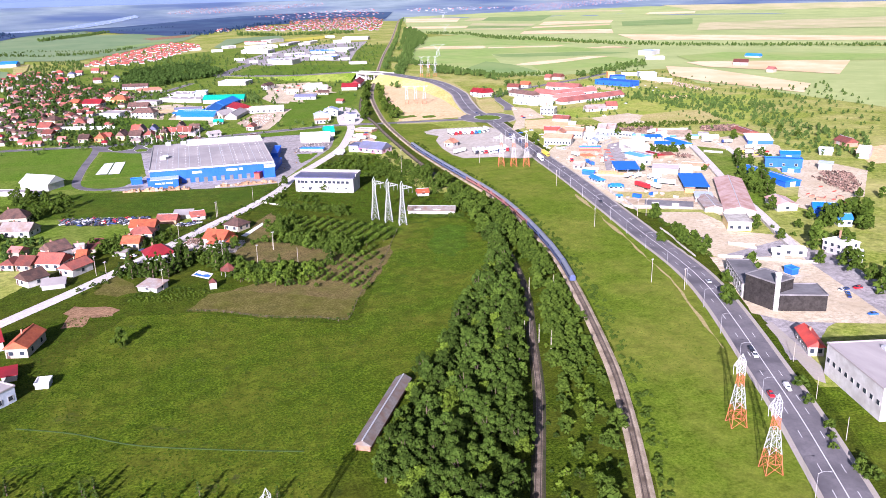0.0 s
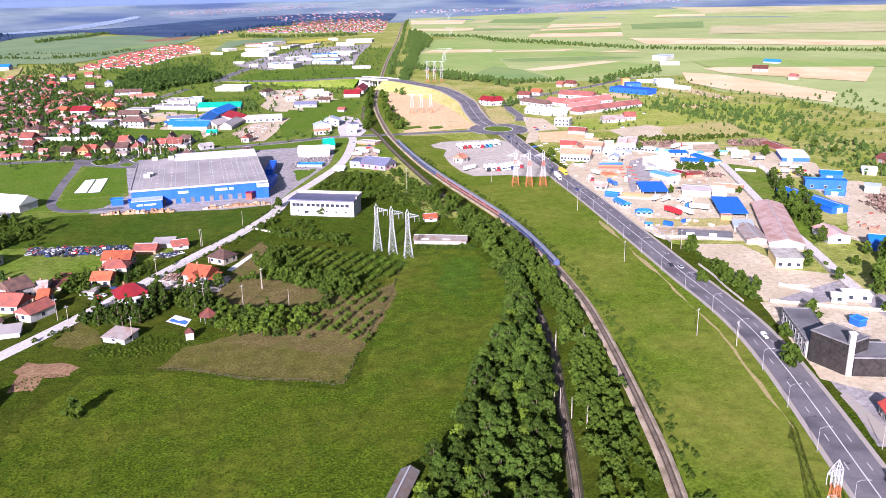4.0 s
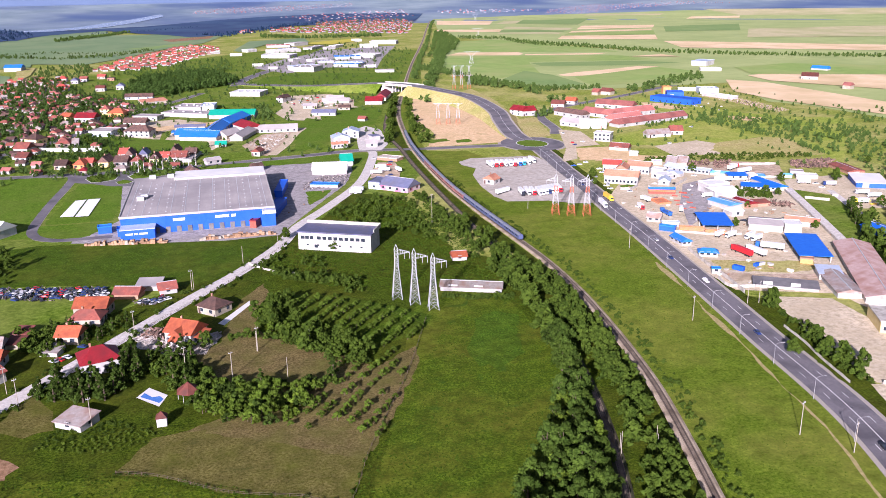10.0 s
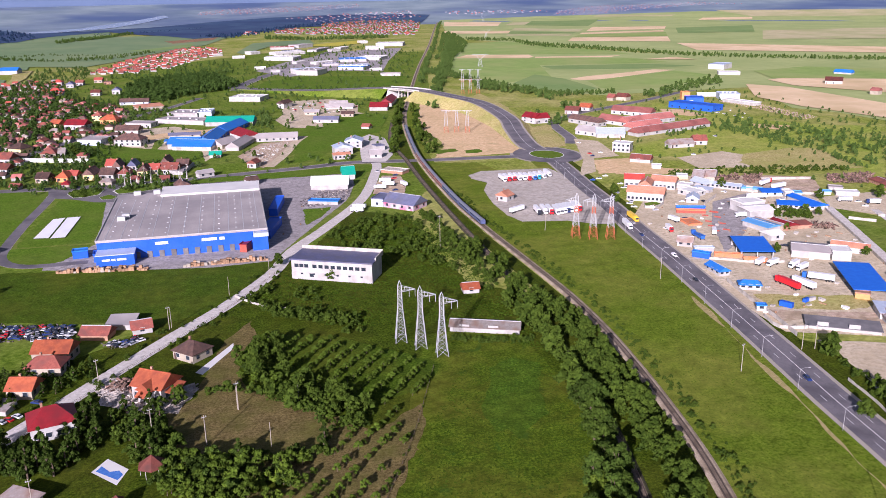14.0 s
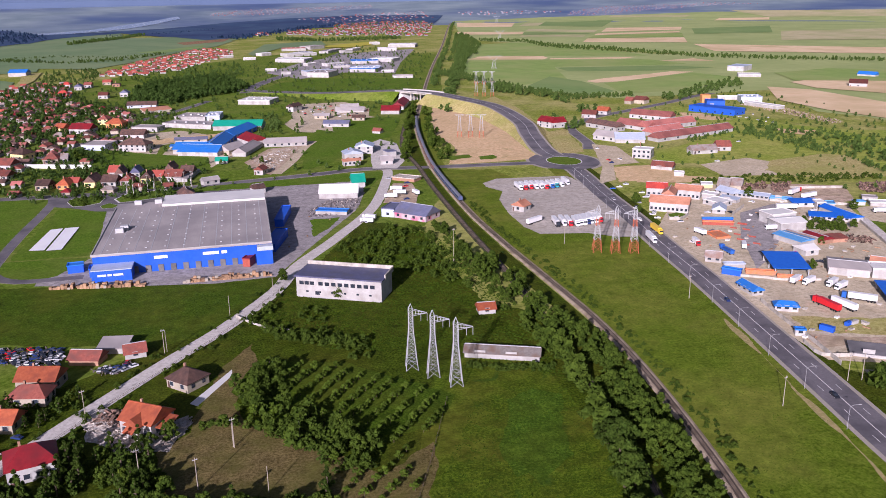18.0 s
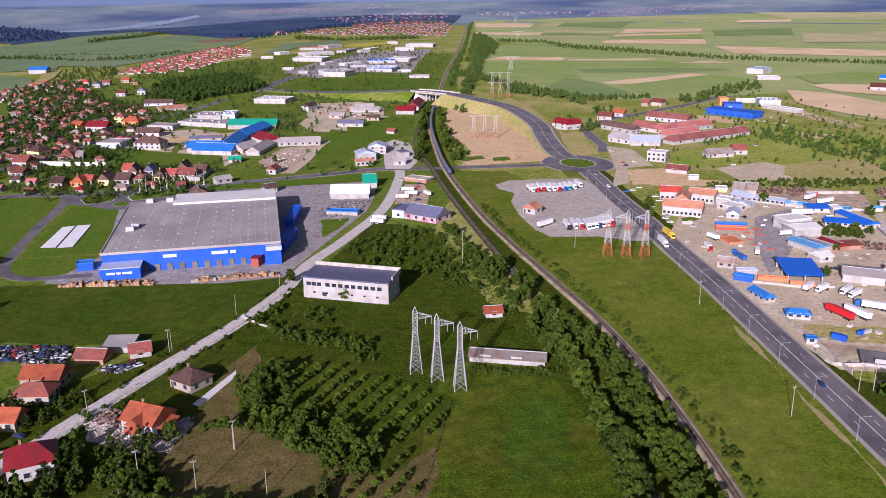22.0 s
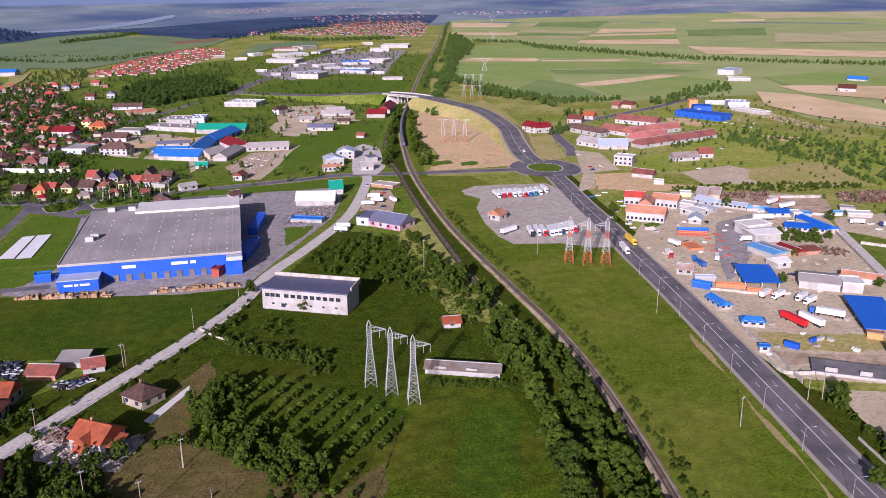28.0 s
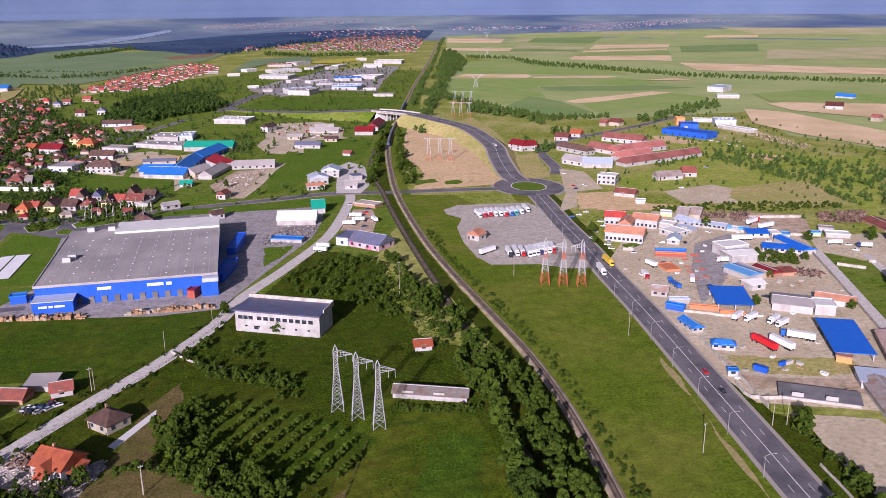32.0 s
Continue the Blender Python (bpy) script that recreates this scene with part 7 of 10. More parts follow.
transmission_tower(371.3, 1172.6, 17)
transmission_tower(567.2, 1746.3, 17)
transmission_tower(803.1, 2494.0, 17)

# ---- cars in the yards ----
parked_car(253.6, 403.8, 20)
parked_car(232.0, 477.5, 0)
parked_car(225.5, 472.7, 0)
parked_car(236.5, 500.4, 0)
parked_car(220.3, 481.0, 0)
parked_car(365.4, 618.9, 30)
parked_car(92.7, 495.4, 10)
parked_car(95.4, 497.6, 10)
parked_car(117.8, 557.7, 0)
parked_car(115.4, 538.9, 0)
parked_car(121.6, 543.1, 0)
parked_car(-19.8, 328.9, 60)
parked_car(-26.5, 320.1, 50)
parked_car(-25.0, 320.9, 50)
parked_car(-23.2, 322.2, 50)
parked_car(207.8, 193.4, 100)
parked_car(212.8, 193.0, 90)
parked_car(218.2, 190.2, 90)
SCRAP_A = [(-58, 394), (-18, 382), (-16, 369), (-45, 377), (-56, 382)]
SCRAP_B = [(-8, 364), (-1, 365), (3, 367), (4, 363), (-0, 359), (-4, 359)]
SCRAP_C = [(314, 346), (317, 319), (311, 296), (307, 302), (314, 332)]
SCRAP_D = [(483, 738), (487, 671), (478, 661), (470, 720)]

parked_car(279.1, 475.2, 20, "white")
parked_car(276.2, 452.2, 80, "silver")
parked_car(236.2, 404.1, 10, "black")
parked_car(297.1, 453.1, 80, "white")
parked_car(297.7, 445.0, 70, "white")
parked_car(248.5, 464.3, 60, "silver")
parked_car(258.5, 461.3, 0, "black")
parked_car(250.0, 400.2, 30, "red")
parked_car(249.9, 387.7, 40, "black")
parked_car(233.7, 436.2, 10, "navy")
parked_car(216.0, 409.9, 20, "red")
parked_car(217.4, 424.5, 5, "white")
parked_car(257.7, 403.8, 70, "black")
parked_car(228.4, 453.7, 80, "silver")
parked_car(226.8, 490.5, 10, "silver")
parked_car(221.9, 483.3, 10, "black")
parked_car(221.7, 462.3, 70, "white")
parked_car(325.9, 430.0, 60, "white")
parked_car(350.2, 448.7, 30, "silver")
parked_car(328.5, 437.9, 80, "white")
parked_car(325.6, 393.7, 80, "yellow")
parked_car(327.2, 399.5, 70, "yellow")
parked_car(336.8, 398.6, 10, "red")

# ---- planting areas ----
ORCHARD = [(41, 356), (62, 346), (85, 320), (78, 305), (62, 301), (44, 306), (31, 325), (32, 340)]
HEDGE_A = [(32, 340), (41, 353), (48, 351), (47, 332), (62, 304), (62, 295), (44, 306), (31, 323)]
THICKET = [(19, 290), (28, 294), (42, 287), (46, 282), (41, 271), (32, 263), (20, 270), (11, 277), (15, 285)]
ORCHARD_B = [(49, 299), (72, 299), (70, 283), (56, 249), (38, 259), (32, 263), (41, 271)]
FIRS = [(-29, 301), (-25, 308), (-20, 308), (-14, 303), (-10, 300), (-5, 320), (-1, 311), (-2, 299), (-5, 294), (-7, 288), (-13, 291), (-20, 291), (-28, 298)]
GARDEN = [(5, 309), (19, 305), (32, 293), (31, 273), (21, 271), (12, 279), (14, 288), (6, 302)]
VEG = [(-24, 269), (-21, 277), (-11, 276), (-8, 280), (6, 269), (-2, 263), (-11, 263)]
GARDEN_W = [(-40, 343), (-31, 347), (-24, 328), (-32, 325), (-38, 330)]
MEADOW_SHRUBS = [(73, 459), (102, 486), (115, 473), (118, 404), (113, 394), (92, 432), (75, 440)]
MEADOW_SHRUBS_B = [(32, 385), (47, 401), (68, 384), (76, 350), (66, 349), (45, 370)]
RAILSIDE = [(121, 501), (124, 471), (135, 366), (135, 316), (131, 261), (123, 263), (120, 313), (118, 371), (117, 417)]
EAST_TREES = [(270, 276), (290, 268), (267, 243), (250, 243), (256, 262)]
NE_HEDGE = [(275, 528), (315, 527), (380, 509), (372, 499), (329, 501), (290, 512), (273, 520)]
RAIL_FAR = [(209, 818), (325, 1207), (451, 1621), (432, 1482), (298, 1070), (220, 814)]
RAIL_MID = [(135, 622), (164, 746), (197, 873), (192, 830), (162, 715), (141, 621)]
RAIL_MID_B = [(199, 828), (185, 739), (175, 669), (170, 634), (160, 620), (163, 660), (178, 741)]
NEAR_TREES = [(-56, 161), (-33, 154), (-11, 145), (14, 135), (12, 121), (-53, 144)]
TRAIL = [(184, 348), (178, 316), (173, 291), (170, 273), (166, 256), (164, 245), (162, 235), (160, 225), (156, 212), (148, 188), (142, 168)]
lone_tree(-23.8, 231.2)
near_pylon(7.3, 112.3)
lone_tree(68.0, 401.1)
lone_tree(50.3, 424.3)
lone_tree(53.3, 645.3)
lone_tree(16.3, 318.6)
lone_tree(174.2, 212.1)
lone_tree(-59.5, 693.0)
lone_tree(-55.0, 685.2)
lone_tree(-40.8, 732.0)

# ---- moving cars ----
LINE_E = [(261, 627), (269, 645), (276, 683), (282, 710), (291, 723), (320, 751), (360, 775), (419, 810), (467, 843), (534, 879), (622, 936), (656, 980), (680, 1035)]
LINE_F = [(55, 1023), (63, 1070), (93, 1160), (130, 1233), (160, 1323), (198, 1452), (239, 1566)]
LINE_S = [(-113, 668), (-92, 699), (-69, 751), (-53, 784), (-34, 861), (-6, 913), (19, 971)]
LINE_T = [(309, 435), (296, 405), (279, 367), (259, 322), (242, 279), (230, 251), (223, 234)]

# ---- retail park and far fields ----
def far_patch(name, pts, z, material, label, category):
    """A sheet of ground that follows the rise of the far plain."""
    bm = bmesh.new()
    bm.faces.new([bm.verts.new((x, y, 0)) for x, y in pts])
    bmesh.ops.triangulate(bm, faces=bm.faces[:])
    for _ in range(2):
        bmesh.ops.subdivide_edges(bm, edges=[e for e in bm.edges if e.calc_length() > 90], cuts=2, use_grid_fill=False)
        bmesh.ops.triangulate(bm, faces=bm.faces[:])
    for v in bm.verts:
        v.co.z = far_z(v.co.x, v.co.y) + z
    bmesh.ops.recalc_face_normals(bm, faces=bm.faces[:])
    me = bpy.data.meshes.new(name)
    bm.to_mesh(me)
    bm.free()
    me.materials.append(material)
    if me.polygons[0].normal.z < 0:
        me.flip_normals()
    return tagged(new(name, me), label, category, kind="structure")


far_patch("field", [(703, 2603), (1004, 2624), (1533, 2549), (2378, 1916), (1112, 934), (723, 1226), (652, 1387), (590, 1548), (519, 1726), (552, 1990)], 0.120, M["field_pale"], "broad pale green farmland", "field")
far_patch("field", [(482, 1621), (580, 1522), (672, 1297), (1085, 913), (541, 493), (520, 683), (503, 718), (558, 857), (465, 854), (388, 852), (330, 953), (314, 1112), (331, 1230)], 0.140, M["field_pale"], "broad pale green farmland", "field")
far_patch("field", [(485, 1620), (578, 1633), (642, 1366), (642, 1275), (507, 1333), (408, 1380)], 0.160, M["field_green"], "wide bright green crop field", "field")
far_patch("field", [(377, 1316), (410, 1362), (499, 1331), (494, 1296), (478, 1276)], 0.180, M["field_beige"], "beige strip of stubble", "field")
far_patch("field", [(494, 1290), (618, 1262), (590, 1242), (487, 1273)], 0.200, M["field_beige"], "narrow beige strip of stubble", "field")
far_patch("field", [(335, 1228), (376, 1301), (481, 1265), (613, 1219), (627, 1137), (586, 1135), (451, 1164), (408, 1016), (361, 996), (339, 981), (322, 1015), (320, 1110)], 0.220, M["field_green"], "wide bright green crop field", "field")
far_patch("field", [(402, 1056), (416, 996), (411, 903), (388, 882), (370, 888), (350, 926), (344, 974)], 0.240, M["field_rich"], "deep green crop field", "field")
far_patch("field", [(448, 1153), (582, 1128), (633, 1079), (544, 1071), (445, 1104)], 0.260, M["field_rich"], "long dark green strip field", "field")
far_patch("field", [(420, 995), (452, 1015), (519, 1038), (558, 1056), (580, 1042), (455, 978), (424, 976)], 0.280, M["field_beige"], "beige wedge of stubble", "field")
far_patch("field", [(430, 969), (575, 1033), (588, 977), (543, 927), (470, 884), (420, 881), (415, 906)], 0.300, M["field_green"], "bright green crop field", "field")
far_patch("field", [(695, 2529), (835, 2426), (752, 2214), (624, 2270)], 0.320, M["field_beige"], "beige ploughed strip", "field")
far_patch("field", [(560, 2036), (704, 1976), (665, 1884), (534, 1938)], 0.340, M["field_beige"], "beige ploughed strip", "field")
far_patch("field", [(864, 2412), (956, 2369), (834, 2243), (777, 2235)], 0.360, M["field_tan"], "tan strip field", "field")
far_patch("field", [(753, 2091), (873, 1956), (826, 1876), (711, 1999)], 0.380, M["field_tan"], "tan strip field", "field")
far_patch("field", [(651, 1855), (778, 1803), (744, 1743), (628, 1800)], 0.400, M["field_tan"], "tan strip field", "field")
far_patch("field", [(697, 1966), (812, 1857), (788, 1821), (659, 1874)], 0.420, M["field_rich"], "dull green strip field", "field")
far_patch("field", [(938, 2454), (1131, 2419), (948, 2095), (823, 2214)], 0.440, M["field_rich"], "dull green strip field", "field")
far_patch("field", [(934, 2041), (1108, 1994), (1042, 1884), (850, 1889)], 0.460, M["field_beige"], "beige ploughed strip", "field")
far_patch("field", [(814, 1833), (1011, 1834), (984, 1786), (783, 1780)], 0.480, M["field_beige"], "beige ploughed strip", "field")
far_patch("field", [(725, 1682), (905, 1630), (838, 1501), (678, 1595)], 0.500, M["field_beige"], "broad tan ploughed field", "field")
far_patch("field", [(775, 1762), (978, 1766), (914, 1646), (734, 1698)], 0.520, M["field_green"], "green crop strip", "field")
far_patch("field", [(1089, 1917), (1308, 1936), (1148, 1696), (981, 1720)], 0.540, M["field_rich"], "green crop strip", "field")
far_patch("field", [(825, 1460), (1199, 1120), (1117, 1049), (772, 1307)], 0.560, M["field_beige"], "beige ploughed strip", "field")
far_patch("field", [(1206, 2578), (1411, 2472), (1366, 2424), (1164, 2527)], 0.580, M["field_tan"], "tan strip field", "field")
far_patch("field", [(1415, 2325), (1544, 2276), (1495, 2206), (1354, 2254)], 0.600, M["field_beige"], "beige strip field", "field")
far_patch("field", [(1599, 2559), (2463, 1983), (2296, 1851), (1556, 2293)], 0.620, M["field_tan"], "dry tan plain", "field")
far_patch("field", [(1188, 1725), (1906, 1670), (1470, 1305), (1015, 1481)], 0.640, M["field_tan"], "dry tan pasture", "field")
far_patch("field", [(613, 905), (674, 925), (818, 851), (678, 717), (605, 852)], 0.660, M["field_beige"], "beige ploughed field", "field")
far_patch("field", [(567, 878), (591, 842), (593, 661), (542, 610), (515, 721), (516, 788)], 0.680, M["field_beige"], "beige ploughed field", "field")
far_patch("field", [(656, 993), (743, 1013), (919, 876), (845, 811), (627, 917)], 0.700, M["field_green"], "green pasture", "field")
far_patch("field", [(679, 1155), (613, 1186), (674, 1203)], 0.720, M["field_beige"], "beige strip of stubble", "field")
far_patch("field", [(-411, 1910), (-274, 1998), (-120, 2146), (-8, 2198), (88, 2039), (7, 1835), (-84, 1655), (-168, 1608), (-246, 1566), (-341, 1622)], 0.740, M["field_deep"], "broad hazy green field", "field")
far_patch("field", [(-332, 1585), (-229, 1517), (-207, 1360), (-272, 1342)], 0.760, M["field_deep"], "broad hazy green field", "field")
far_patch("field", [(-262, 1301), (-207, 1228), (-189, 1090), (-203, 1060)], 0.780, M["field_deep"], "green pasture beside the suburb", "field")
far_patch("field", [(-111, 1679), (-60, 1732), (2, 1837), (0, 1755), (-65, 1648)], 0.800, M["field_rich"], "deep green crop strip", "field")
far_patch("field", [(-55, 1932), (52, 2032), (40, 1933), (-35, 1851)], 0.820, M["brown_soil"], "reddish brown ploughed strip", "field")
far_patch("field", [(219, 1704), (332, 1799), (307, 1704), (254, 1644), (212, 1660)], 0.840, M["field_yellow"], "yellow flowering rapeseed field", "field")
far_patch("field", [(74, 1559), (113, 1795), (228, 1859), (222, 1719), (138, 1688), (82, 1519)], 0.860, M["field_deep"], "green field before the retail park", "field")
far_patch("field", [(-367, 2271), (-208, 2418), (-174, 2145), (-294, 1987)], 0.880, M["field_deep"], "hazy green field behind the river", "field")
far_patch("field", [(-189, 1116), (-186, 1234), (-198, 1349), (-219, 1332), (-203, 1240)], 0.900, M["dry_pale"], "dusty bare strip by the track", "field")
far_patch("river", [(-422, 2479), (-365, 2561), (-303, 2625), (-237, 2777), (-174, 2890), (-98, 3069), (-84, 2980), (-151, 2782), (-213, 2637), (-281, 2509), (-344, 2432), (-395, 2384)], 1.1, M["river_water"], "pale wide river in the distance", "river")
# the dark blue sheets paint cloud shade over far fields and woods
far_patch("wood_floor", [(-261, 2505), (-182, 2559), (-126, 2596), (24, 2752), (90, 2798), (231, 2888), (453, 2930), (666, 2874), (729, 2824), (623, 2516), (498, 2581), (377, 2427), (256, 2424), (156, 2231), (73, 2048), (2, 1996), (-61, 2136), (-115, 2211)], 1.2, M["belt_floor"], "far ground before the city, painted dark blue as cloud shade", "ground")
far_patch("wood_floor", [(-398, 1938), (-363, 2066), (-314, 2236), (-253, 2330), (-196, 2412), (-257, 2473), (-345, 2431), (-434, 2421), (-535, 2527)], 1.22, M["belt_floor"], "wooded ground along the river, painted dark blue as cloud shade", "ground")
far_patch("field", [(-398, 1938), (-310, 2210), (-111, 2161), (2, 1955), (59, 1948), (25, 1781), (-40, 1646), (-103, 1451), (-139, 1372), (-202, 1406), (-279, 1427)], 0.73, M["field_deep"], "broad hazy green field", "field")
far_patch("wood_floor", [(-607, 2714), (-502, 2624), (-406, 2444), (-335, 2210), (-348, 2046), (-434, 2004)], 1.25, M["belt_floor"], "wooded slope beyond the river, painted dark blue as shade and haze", "ground")
FAR_TOWN = [(177, 2146), (248, 2043), (367, 1994), (455, 1913), (607, 2455), (622, 2633), (488, 2680), (351, 2604), (307, 2315), (192, 2304)]
FAR_TOWN_B = [(266, 2837), (424, 2952), (714, 3026), (674, 2732), (492, 2702), (349, 2654)]
FAR_TOWN_C = [(0, 3052), (137, 3047), (309, 3098), (564, 3223), (589, 3369), (392, 3320), (146, 3301), (18, 3207)]
FAR_TOWN_D = [(1083, 2661), (1176, 2593), (1375, 2687), (1658, 2755), (1803, 2715), (1730, 2873), (1341, 2909), (1158, 2796)]
FAR_TOWN_E = [(772, 2838), (871, 2776), (1034, 2779), (1133, 2759), (1099, 2873), (822, 2938)]
VILLAGE_C = [(-124, 1256), (-120, 1323), (-97, 1431), (-66, 1537), (-36, 1638), (1, 1724), (48, 1676), (52, 1542), (7, 1425), (-25, 1299), (-60, 1249), (-95, 1261)]
VILLAGE_F = [(108, 2125), (143, 2110), (150, 2237), (114, 2225)]
BELT = [(10, 2071), (118, 2171), (208, 2423), (381, 2644), (370, 2564), (217, 2264), (126, 2070), (75, 1980)]
BELT_B = [(-607, 2714), (-502, 2624), (-406, 2444), (-335, 2210), (-348, 2046), (-444, 2045)]
BELT_C = [(147, 2016), (232, 1897), (401, 1913), (385, 1836), (226, 1841), (147, 1911)]
FAR_HEDGE_A = [(527, 1761), (600, 1695), (600, 1576), (668, 1420), (693, 1335), (733, 1243), (809, 1156), (1125, 944), (1092, 918), (781, 1129), (707, 1201), (660, 1290), (636, 1356), (570, 1497), (578, 1633), (509, 1694)]
FAR_HEDGE_B = [(-338, 1610), (-286, 1603), (-195, 1505), (-118, 1543), (-55, 1645), (-54, 1618), (-113, 1498), (-191, 1483), (-274, 1543), (-326, 1561)]
FAR_HEDGE_G = [(-278, 2018), (-186, 2197), (-147, 2335), (-140, 2278), (-178, 2124), (-257, 1954)]
FAR_HEDGE_H = [(295, 1177), (319, 1131), (325, 1025), (338, 960), (363, 885), (399, 874), (418, 877), (408, 858), (350, 855), (320, 926), (309, 985), (297, 1077), (282, 1123)]
RIVER_HEDGE_A = [(-232, 2320), (-112, 2369), (24, 2550), (24, 2482), (-107, 2284), (-223, 2239)]
RIVER_HEDGE_B = [(-326, 1628), (-230, 1661), (-115, 1576), (-112, 1551), (-224, 1621), (-317, 1590)]
RIVER_HEDGE_C = [(-189, 1560), (-146, 1554), (-69, 1672), (-67, 1644), (-142, 1519), (-184, 1525)]
RAIL_WOOD = [(532, 1950), (552, 1941), (489, 1618), (414, 1400), (365, 1310), (338, 1281), (422, 1567)]
SUBURB_TREES = [(-190, 1346), (-137, 1371), (-113, 1266), (-114, 1178), (-157, 1162), (-173, 1121)]
NE_SCRUB = [(399, 749), (422, 712), (459, 680), (475, 629), (365, 498), (369, 558), (366, 611), (367, 660)]
SCRUB_BELT = [(435, 612), (466, 616), (474, 574), (427, 470), (431, 415), (374, 357), (354, 385), (367, 428), (396, 494), (406, 541)]
SCRUB_FAR = [(449, 676), (501, 663), (617, 678), (552, 537), (462, 446), (456, 502), (458, 582)]
building("retail_hall", 133.1, 1164.2, 16, 36.2, 22.0, 5.5, "flat", "tin_roof", "white_wall", "large pale grey retail hall", "hall", 0, group="retail park halls")
building("retail_hall", 108.2, 1394.5, -14, 47.9, 26.0, 4.0, "flat", "white_roof", "white_wall", "long white retail hall", "hall", 0, group="retail park halls")
building("retail_hall", 132.2, 1477.7, 21, 51.1, 26.0, 4.0, "flat", "white_roof", "white_wall", "long white retail hall", "hall", 0, group="retail park halls")
building("retail_hall", 133.2, 1609.7, -1, 40.3, 24.0, 4.0, "flat", "tile_roof", "white_wall", "retail hall with a pinkish roof", "hall", 0, group="retail park halls")
building("retail_hall", 183.0, 1626.6, 44, 38.3, 24.0, 5.0, "flat", "grey_roof", "white_wall", "grey flat-roofed hall in the retail park", "hall", 0, group="retail park halls")
building("retail_hall", 192.1, 1214.8, -13, 37.6, 18.0, 4.5, "flat", "tin_roof", "white_wall", "pale blue-grey retail hall", "hall", 0, group="retail park halls")
building("retail_hall", 208.2, 1316.2, -5, 38.1, 26.0, 4.0, "flat", "blue_roof", "white_wall", "retail hall with a blue roof", "hall", 0, group="retail park halls")
building("retail_hall", 239.3, 1344.0, -34, 36.2, 26.0, 4.5, "flat", "white_roof", "white_wall", "white retail hall with a pale roof", "hall", 0, group="retail park halls")
building("retail_hall", 286.3, 1540.0, -8, 31.1, 24.0, 4.5, "flat", "white_roof", "white_wall", "white hall at the edge of the retail park", "hall", 0, group="retail park halls")
building("retail_hall", 318.7, 1620.1, -20, 48.3, 34.0, 5.0, "flat", "white_roof", "white_wall", "broad white hall at the edge of the retail park", "hall", 0, group="retail park halls")
building("retail_hall", 227.7, 1116.3, -9, 20.0, 6.0, 2.4, "flat", "grey_roof", "white_wall", "row of low white cabins", "hall", 0, group="retail park halls")
building("retail_hall", 226.3, 1180.4, -5, 15.7, 6.0, 2.4, "flat", "white_roof", "white_wall", "row of low white cabins", "hall", 0, group="retail park halls")
building("retail_hall", 172.2, 1292.2, 35, 31.5, 12.0, 3.0, "flat", "white_roof", "white_wall", "low white shop in the retail park", "hall", 0, group="retail park halls")
building("retail_hall", 177.9, 1264.3, 3, 21.5, 10.0, 3.4, "flat", "steel_roof", "white_wall", "low shop with a slate-blue roof", "hall", 0, group="retail park halls")
building("retail_hall", 94.8, 1514.5, 38, 20.1, 14.0, 4.0, "flat", "white_roof", "white_wall", "white block beside the retail park", "hall", 0, group="retail park halls")
building("retail_hall", 64.1, 1446.2, -3, 18.4, 12.0, 3.0, "flat", "white_roof", "white_wall", "long white shed beside fields", "hall", 0, group="retail park halls")
building("retail_hall", 36.0, 1500.3, 23, 16.1, 10.0, 3.0, "flat", "white_roof", "white_wall", "small white shed beside fields", "hall", 0, group="retail park halls")
building("retail_hall", 86.8, 1253.9, -3, 14.5, 8.0, 2.6, "flat", "white_roof", "white_wall", "white van depot in the retail park", "hall", 0, group="retail park halls")
building("retail_hall", 103.8, 1202.4, -1, 11.9, 9.0, 3.0, "flat", "grey_roof", "white_wall", "small grey shop in the retail park", "hall", 0, group="retail park halls")
building("retail_hall", 226.2, 1516.4, 26, 16.6, 14.0, 4.0, "flat", "grey_roof", "white_wall", "small hall in the retail park", "hall", 0, group="retail park halls")
building("retail_hall", 244.8, 1548.5, 56, 32.9, 12.0, 4.0, "flat", "white_roof", "white_wall", "small hall in the retail park", "hall", 0, group="retail park halls")
building("retail_hall", 201.4, 1525.3, 62, 62.8, 16.0, 3.4, "flat", "grey_roof", "white_wall", "grey hall in the retail park", "hall", 0, group="retail park halls")
building("retail_hall", 147.0, 1309.7, 46, 19.0, 8.0, 3.0, "flat", "white_roof", "white_wall", "small white shop in the retail park", "hall", 0, group="retail park halls")
building("retail_hall", 150.7, 1531.1, 28, 31.9, 10.0, 3.0, "flat", "steel_roof", "white_wall", "slate-roofed hall in the retail park", "hall", 0, group="retail park halls")
building("retail_hall", 304.7, 1704.3, 9, 15.5, 16.0, 4.0, "flat", "white_roof", "white_wall", "white block beyond the rapeseed field", "hall", 0, group="retail park halls")
patch("paved_yard", [(86, 1231), (140, 1359), (223, 1493), (287, 1546), (354, 1563), (280, 1320), (240, 1165), (183, 1199), (121, 1141)], 0.07, M["asphalt_yard"], "grey paving of the retail park", "yard")
patch("rough_field", [(411, 792), (430, 730), (441, 671), (473, 631), (506, 621), (367, 462), (384, 498), (367, 503), (326, 515), (303, 566), (281, 573), (299, 609), (320, 618), (382, 660), (395, 760)], 0.05, M["ne_green"], "rough green pasture behind the yards", "field")
patch("green_field", [(345, 626), (380, 648), (392, 652), (394, 616), (394, 577), (368, 577), (338, 579), (318, 600)], 0.118, M["ne_green"], "bright green field behind the sheds", "field")
patch("dry_field", [(348, 559), (389, 567), (402, 558), (395, 534), (389, 502), (361, 505), (332, 519), (330, 537)], 0.12, M["dry_pale"], "dry tan rough ground with weeds", "field")
